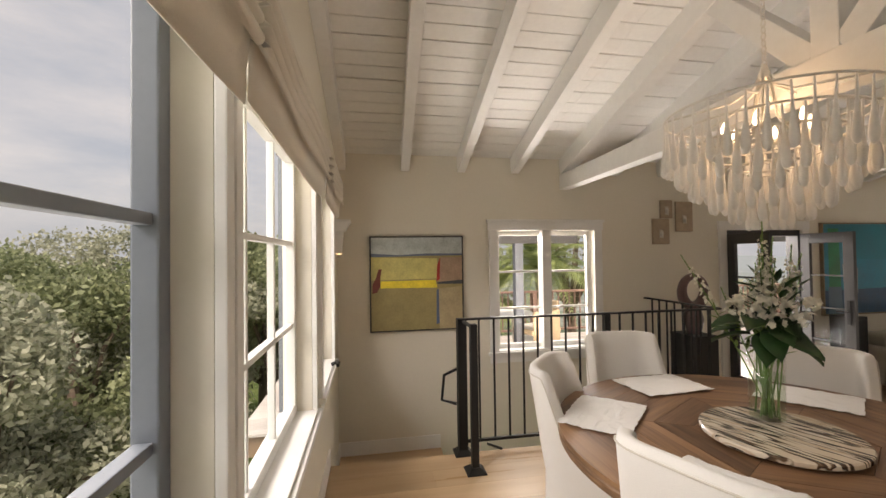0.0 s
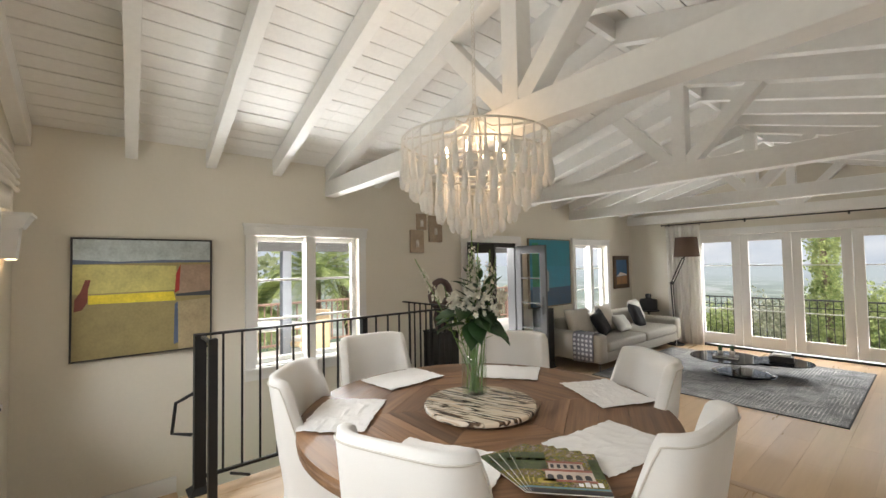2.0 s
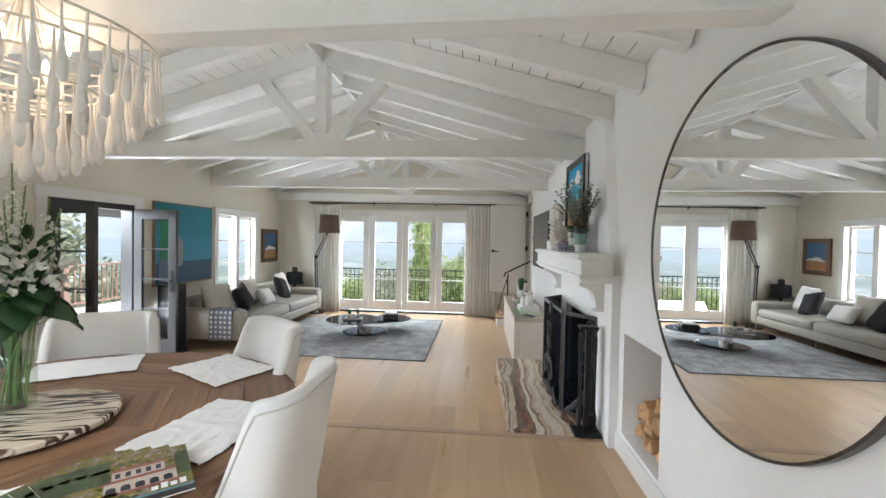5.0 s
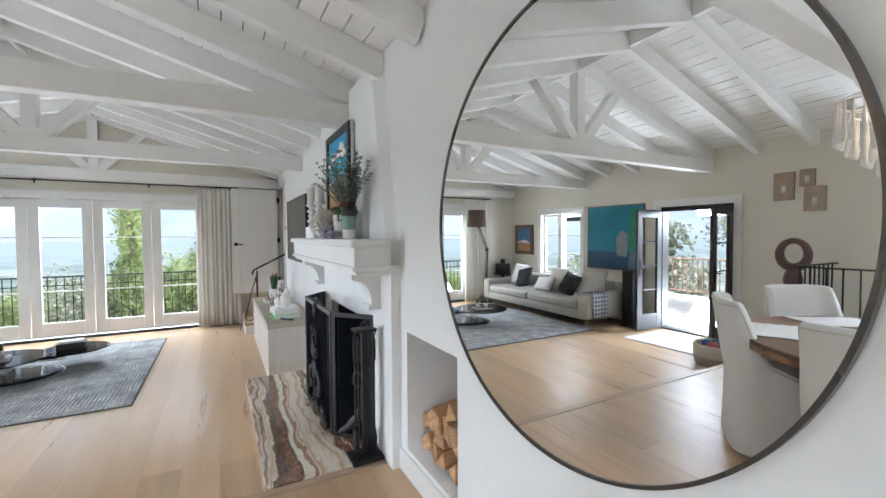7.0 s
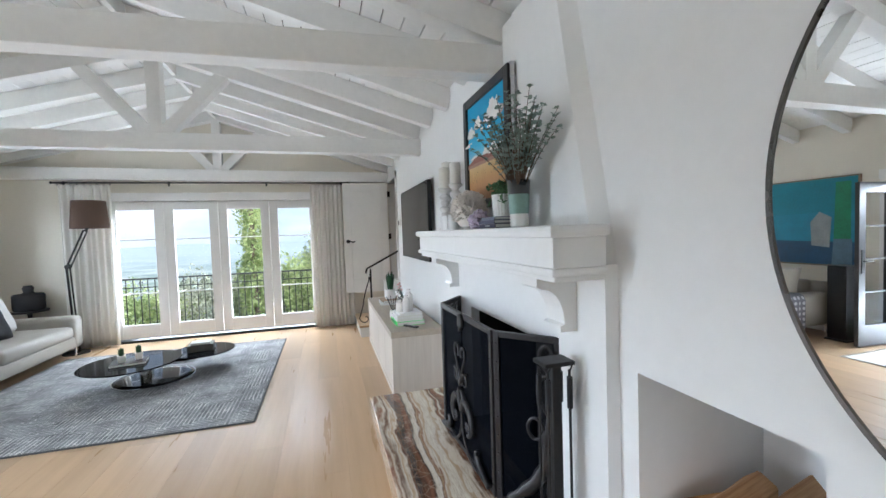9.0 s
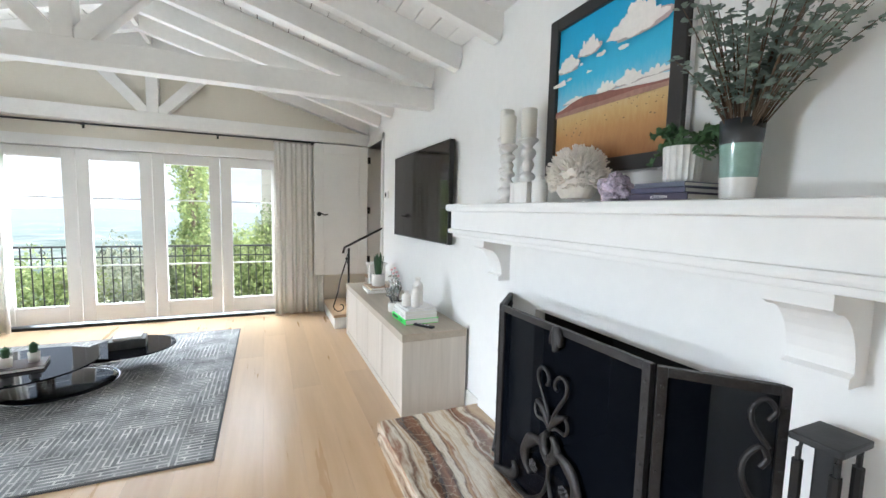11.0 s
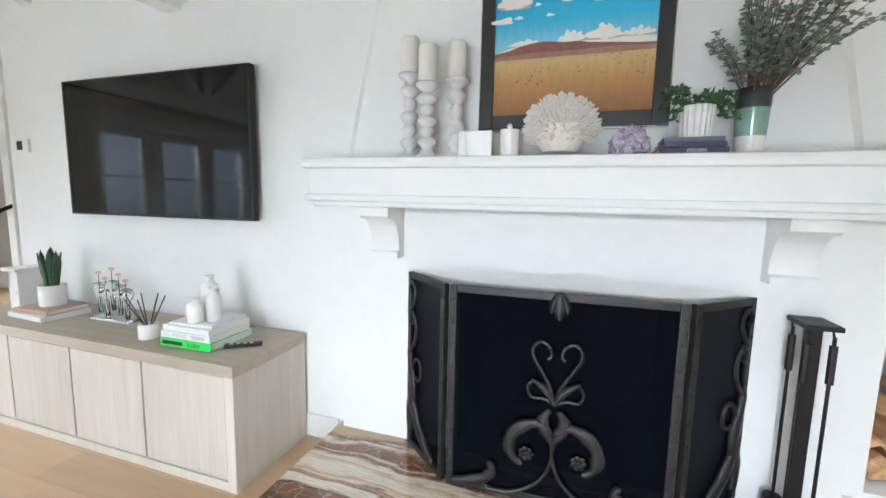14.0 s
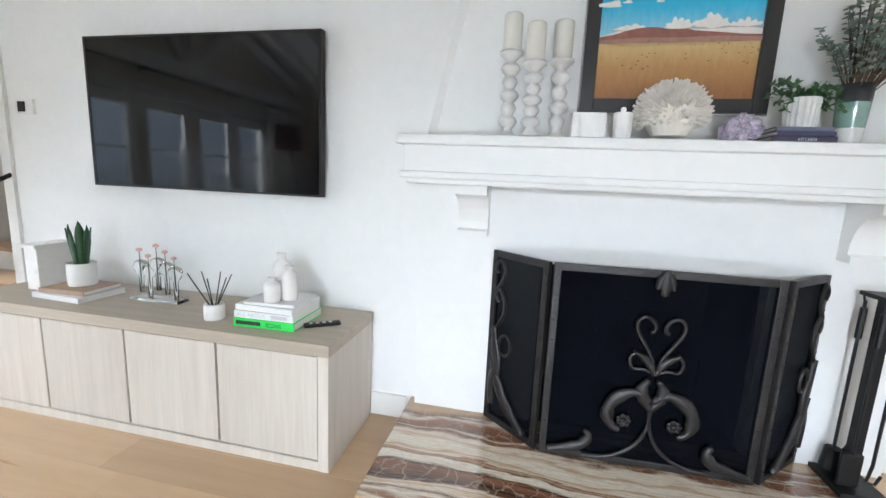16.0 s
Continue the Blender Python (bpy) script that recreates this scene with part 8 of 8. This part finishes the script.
# vegetation
def leaf_cloud(name, centers, n, size, material, parent, seed, aspect=0.5):
    """Many small folded leaves scattered in ellipsoids (centre, radii)."""
    r = np.random.RandomState(seed)
    tot = sum(c[3] * c[4] * c[5] for c in centers) ** 1.0
    V, F = [], []
    for cx, cy, cz, rx, ry, rz in centers:
        k = max(20, int(n * rx * ry * rz / tot))
        d = r.normal(size=(k, 3))
        d /= np.linalg.norm(d, axis=1)[:, None]
        rad = r.uniform(0.45, 1.0, (k, 1)) ** 0.6
        lump = 1 + 0.25 * np.sin(d[:, :1] * 7 + seed) * np.cos(d[:, 1:2] * 6 + cx)
        p = np.array([cx, cy, cz]) + d * rad * lump * np.array([rx, ry, rz])
        a = r.normal(size=(k, 3))
        a /= np.linalg.norm(a, axis=1)[:, None]
        b = np.cross(a, r.normal(size=(k, 3)))
        b /= np.linalg.norm(b, axis=1)[:, None]
        s = size * r.uniform(0.6, 1.4, (k, 1))
        q = np.stack([p - a * s, p + b * s * aspect, p + a * s, p - b * s * aspect], 1)
        base = len(V)
        V.extend(q.reshape(-1, 3).tolist())
        F.extend([(base + 4 * i, base + 4 * i + 1, base + 4 * i + 2, base + 4 * i + 3) for i in range(k)])
    me = bpy.data.meshes.new(name)
    me.from_pydata(V, [], F)
    me.materials.append(material)
    ob = new(name, me)
    if parent is not None:
        ob.parent = parent
    return ob


def foliage(name, c1, c2):
    m, t, b = nodes_of(name)
    g = t.nodes.new("ShaderNodeNewGeometry")
    n = noise_node(t, 0.9, 3, (1, 1, 1), "World")
    ad = t.nodes.new("ShaderNodeMath")
    ad.operation = "MULTIPLY_ADD"
    ad.inputs[1].default_value = 0.6
    t.links.new(g.outputs["Random Per Island"], ad.inputs[0])
    t.links.new(n.outputs[0], ad.inputs[2])
    r = ramp(t, ad.outputs[0], [(0.4, c1), (1.05, c2)])
    t.links.new(r.outputs[0], b.inputs["Base Color"])
    b.inputs["Roughness"].default_value = 0.55
    tl, ms = t.nodes.new("ShaderNodeBsdfTranslucent"), t.nodes.new("ShaderNodeMixShader")
    ms.inputs[0].default_value = 0.42
    t.links.new(r.outputs[0], tl.inputs[0])
    t.links.new(b.outputs[0], ms.inputs[1])
    t.links.new(tl.outputs[0], ms.inputs[2])
    t.links.new(ms.outputs[0], t.nodes["Material Output"].inputs["Surface"])
    return m


FOL_A = foliage("olive_foliage", (0.11, 0.145, 0.065), (0.38, 0.42, 0.24))
FOL_B = foliage("bright_foliage", (0.12, 0.19, 0.055), (0.44, 0.50, 0.22))
FOL_C = foliage("grey_green_foliage", (0.17, 0.195, 0.125), (0.55, 0.56, 0.43))
TRUNK = mat("grey_bark", (0.16, 0.12, 0.09), 0.9, var=0.35, scale=6, grain=30, bumpy=0.8)


def tree(x, y, z, h, spread, seed, fol, label, n=5000, size=0.12, low=0.35):
    rng = random.Random(seed)
    th = thing("tree", label, "tree", pose(x, y, z))
    bm = bmesh.new()
    tube(bm, [(0, 0, 0), (0.05 * h * rng.uniform(-0.4, 0.4), 0, h * 0.35), (0.05 * h * rng.uniform(-1, 1), 0.03 * h, h * 0.75)], 0.03 * h, 8, 0.012 * h)
    cs = []
    for k in range(11):
        a = k * 2.4 + rng.random()
        rr_ = spread * rng.uniform(0.25, 0.75)
        zz = h * rng.uniform(low + 0.12, 0.88)
        e = (rr_ * math.cos(a), rr_ * math.sin(a), zz)
        tube(bm, [(0, 0, h * low * rng.uniform(0.7, 1.2)), (e[0] * 0.5, e[1] * 0.5, zz * 0.8), e], 0.012 * h, 6, 0.003 * h)
        cs.append((*e, spread * rng.uniform(0.25, 0.42), spread * rng.uniform(0.25, 0.42), h * rng.uniform(0.09, 0.16)))
    cs.append((0, 0, h * 0.85, spread * 0.4, spread * 0.4, h * 0.15))
    part("trunk", bm, TRUNK, th, smooth=True)
    leaf_cloud("crown", cs, n, size, fol, th, seed)
    return th


# end-window view: trees on the slope
for k, (x, y, h, sp, fo) in enumerate(((-6.4, -4.9, 4.9, 2.0, FOL_C), (-8.6, -5.2, 5.2, 2.2, FOL_A), (-10.6, -4.0, 5.4, 2.2, FOL_C), (-12.5, -2.3, 5.8, 2.3, FOL_A), (-13.0, -6.5, 6.2, 2.8, FOL_C), (-9.8, -8.0, 5.6, 2.4, FOL_A))):
    tree(x, y, -3.5, h, sp, 300 + k, fo, "bushy grey-green tree on the slope below the windows", 17000, 0.062, 0.2)
tree(-4.5, -9.5, -3.6, 6.6, 2.4, 1, FOL_C, "tall grey-green eucalyptus tree on the slope", 9000, 0.11)
tree(-8.5, -8.5, -3.6, 5.6, 2.6, 2, FOL_A, "broad olive-green tree on the slope", 9000, 0.11)
tree(-11.5, -14.0, -4.5, 8.6, 3.4, 3, FOL_C, "pale eucalyptus tree on the slope", 9000, 0.14)
tree(-1.6, -6.0, -3.4, 4.9, 2.0, 4, FOL_C, "flowering grey-green tree near the window", 15000, 0.06, 0.25)
tree(1.5, -7.0, -3.6, 5.2, 2.2, 14, FOL_A, "olive-green tree near the window", 7000, 0.09, 0.25)
tree(-6.0, -16.0, -5.0, 7.5, 4.0, 5, FOL_A, "broad dark tree on the slope", 7000, 0.16)
for k, (x, y, z, rx, ry, rz, fol) in enumerate(((-3.0, -6.5, -2.3, 3.2, 1.6, 1.3, FOL_B), (-8.0, -6.5, -2.4, 3.0, 2.0, 1.3, FOL_A), (-13.0, -7.0, -2.5, 4.0, 2.5, 1.6, FOL_A), (-5.0, -12.0, -2.6, 5.0, 2.5, 1.9, FOL_A))):
    o = leaf_cloud("shrub", [(0, 0, 0, rx, ry, rz), (rx * 0.5, 0.3, 0.1 * rz, rx * 0.5, ry * 0.7, rz * 0.9), (-rx * 0.6, -0.2, 0, rx * 0.5, ry * 0.7, rz * 0.8)], 9000, 0.09, fol, None, 60 + k)
    o.location = (x, y, z)
    tagged(o, "dense green shrubs below the windows", "shrubs", kind="stuff")
# garden-door view: bright shrubs, a creeper-covered post and the neighbour's roof
for k, (x, y, z, rx, ry, rz, fol, n) in enumerate(((-0.3, 12.6, -0.2, 0.9, 0.6, 1.3, FOL_B, 8000), (0.5, 12.9, 0.1, 0.9, 0.6, 1.5, FOL_A, 9000), (-1.3, 13.0, -0.5, 0.9, 0.7, 1.3, FOL_A, 9000), (-3.7, 12.6, -0.65, 1.2, 0.8, 1.15, FOL_B, 9000), (-2.5, 13.0, -0.5, 1.1, 0.8, 1.2, FOL_C, 9000), (-6.8, 14.5, -1.0, 1.5, 1.0, 1.3, FOL_A, 7000), (1.9, 12.6, 0.2, 1.0, 0.7, 1.9, FOL_B, 7000), (-5.4, 13.2, -1.2, 1.2, 0.8, 1.2, FOL_A, 6000))):
    o = leaf_cloud("shrub", [(0, 0, 0, rx, ry, rz), (rx * 0.5, 0.1, 0.2 * rz, rx * 0.5, ry * 0.7, rz * 0.8), (-rx * 0.5, -0.1, 0, rx * 0.5, ry * 0.7, rz * 0.8)], int(n * 1.8), 0.04, fol, None, 80 + k)
    o.location = (x, y, z)
    tagged(o, "bright green garden shrubs beyond the balcony", "shrubs", kind="stuff")
cr = thing("creeper_tree", "slender tree trunk covered in bright creeper", "tree", pose(-1.22, 12.1, -2.5))
part("trunk", bar([(0, 0, 0), (0.05, 0, 2.5), (-0.02, 0, 5.2)], 0.09, 8, 0.06), TRUNK, cr, smooth=True)
leaf_cloud("creeper", [(0.03, 0, 1.0 + 0.45 * k, 0.26 + 0.05 * (k % 3), 0.24, 0.42) for k in range(11)], 11000, 0.04, FOL_B, cr, 77)
SIDING = mat("cream_siding", (0.60, 0.55, 0.46), 0.7, var=0.06, scale=2, space="World")
nh = thing("neighbour_house", "cream clapboard neighbouring house behind shrubs", "house")
for k in range(16):
    part("clapboard", one((-0.1, 16.0, -1.5 + 0.30 * k), (6.5, 16.05 + 0.03, -1.5 + 0.30 * k + 0.29), 0.006), SIDING, nh)
part("wall", one((-0.1, 16.085, -4), (6.5, 20, 3.3)), SIDING, nh)
part("roof", one((-0.5, 15.6, 3.3), (6.9, 20.4, 3.45), 0.02), mat("tile_roof", (0.30, 0.17, 0.11), 0.8, var=0.2), nh)
# iron balcony at the garden doors
bl = thing("balcony_railing", "black iron balcony railing beyond the garden doors", "railing")
part("balcony_floor", one((-3.2, Y1 + 0.21, -0.2), (0.7, Y1 + 1.0, -0.03)), mat("balcony_tile", (0.35, 0.27, 0.21), 0.7), bl, "terracotta balcony floor")
yb = Y1 + 0.92
part("top_rail", one((-3.15, yb - 0.022, 0.86), (0.65, yb + 0.022, 0.885), 0.003), BLACK, bl)
part("middle_rail", one((-3.15, yb - 0.012, 0.72), (0.65, yb + 0.012, 0.735)), BLACK, bl)
part("bottom_rail", one((-3.15, yb - 0.012, 0.05), (0.65, yb + 0.012, 0.07)), BLACK, bl)
for i in range(36):
    x = -3.12 + i * 0.106
    part("baluster", one((x - 0.006, yb - 0.006, -0.03), (x + 0.006, yb + 0.006, 0.86)), BLACK, bl)
    if i % 3 == 1:
        part("scroll", bar(spiral(x, 0.80, 0.045, 0.015, -1.57, 0.9, yb, 10), 0.005, 5), BLACK, bl)


# palms and trees beyond the deck
def palm(x, y, z, h, seed, fol, nf=26, L=2.0):
    rng = random.Random(seed)
    th = thing("palm_tree", "feather palm with arching fronds", "palm tree", pose(x, y, z))
    part("trunk", bar([(0, 0, 0), (0.08, 0.03, h * 0.5), (0, 0, h)], 0.17, 10, 0.14), TRUNK, th, smooth=True)
    for k in range(nf):
        a = k * 2.4
        el = rng.uniform(0.15, 1.25)
        pts = []
        for i in range(9):
            u = i / 8
            r = L * u * math.cos(el) * (1 - 0.12 * u)
            zz = h + L * u * math.sin(el) - L * 0.75 * u * u * (1.0 - 0.4 * el / 1.3)
            pts.append(Vector((r * math.cos(a), r * math.sin(a), zz)))
        bm = bmesh.new()
        tube(bm, pts, 0.016, 5, 0.004)
        s = Vector((-math.sin(a), math.cos(a), 0))
        for i in range(2, 34):
            u = i / 34 * 8
            j = min(7, int(u))
            p = pts[j].lerp(pts[j + 1], u - j)
            d = (pts[j + 1] - pts[j]).normalized()
            l = 0.55 * math.sin(math.pi * min(0.98, 0.12 + i / 38))
            for sg in (-1, 1):
                e = p + (s * sg * 0.85 + d * 0.55 + Vector((0, 0, -0.35))).normalized() * l
                w = d * 0.022
                v = [bm.verts.new(q) for q in (p - w, p + w, e)]
                bm.faces.new(v)
        part("frond", bm, fol, th)
    return th


PALMF = foliage("palm_frond", (0.14, 0.20, 0.07), (0.36, 0.42, 0.16))
palm(-10.6, 5.0, -3.0, 4.3, 31, PALMF, 34, 2.4)
palm(-10.4, 3.3, -3.4, 3.9, 32, PALMF, 30, 2.2)
tree(-17.5, 9.5, -4.2, 9.0, 3.4, 33, FOL_C, "tall thin-leaved eucalyptus beyond the terrace", 2200, 0.11)
tree(-16.0, 3.0, -4.5, 7.0, 3.4, 34, FOL_A, "round tree beyond the terrace", 6000, 0.14)
tree(-15.0, 14.0, -4.5, 7.0, 3.4, 35, FOL_C, "grey-green tree beyond the terrace", 6000, 0.14)
tree(-13.5, -3.0, -4.2, 6.6, 3.0, 36, FOL_A, "round olive tree beyond the terrace", 6000, 0.13)
# a wing of the house outside the narrow window
tagged(part("wing_wall", one((-4.25, -0.50, -3.3), (-3.70, -0.26, 3.0)), mat("blue_grey_shingle", (0.16, 0.18, 0.20), 0.8, var=0.2, scale=6, grain=30, space="World", stretch=(1, 1, 6))), "blue-grey shingled wing of the house", "wall", kind="structure")


# ---- floor planks, each a piece ----
plank_me = {}


def plank_mesh(L, W):
    key = (round(L, 2), W)
    if key not in plank_me:
        bm = one((0, 0, -0.019), (W, key[0], 0), 0.0)
        top = [e for e in bm.edges if all(abs(v.co.z) < 1e-6 for v in e.verts)]
        bmesh.ops.bevel(bm, geom=top, offset=0.0007, segments=1, affect="EDGES")
        me = bpy.data.meshes.new("plank")
        bm.to_mesh(me)
        bm.free()
        me.materials.append(OAK)
        plank_me[key] = me
    return plank_me[key]


def lay(floor_name, x0, x1, y0, y1, z, seed, skip=None):
    rng = random.Random(seed)
    W = 0.22
    fl_ = bpy.data.objects[floor_name]
    x = x0
    while x < x1 - 0.02:
        w = min(W, x1 - x)
        y = y0
        first = True
        while y < y1 - 0.01:
            L = round(rng.uniform(0.6, 2.2) if first else rng.choice((1.8, 2.0, 2.2, 2.4)), 2)
            first = False
            L = min(L, y1 - y)
            if y1 - y - L < 0.35:
                L = y1 - y
            if not (skip and skip(x, w, y, L)):
                o = new("plank", plank_mesh(L - 0.0008, round(w - 0.0008, 4)))
                o.parent = fl_
                o.location = (x, y, z)
            y += L
        x += w


lay("floor_living", XL, XR, STEP_Y, Y1, 0.0, 1)
lay("floor_dining", STAIR_X, XR, Y0, STEP_Y - 0.056, DINE, 2)
lay("floor_dining", XL, STAIR_X, 3.45, STEP_Y - 0.056, DINE, 3)
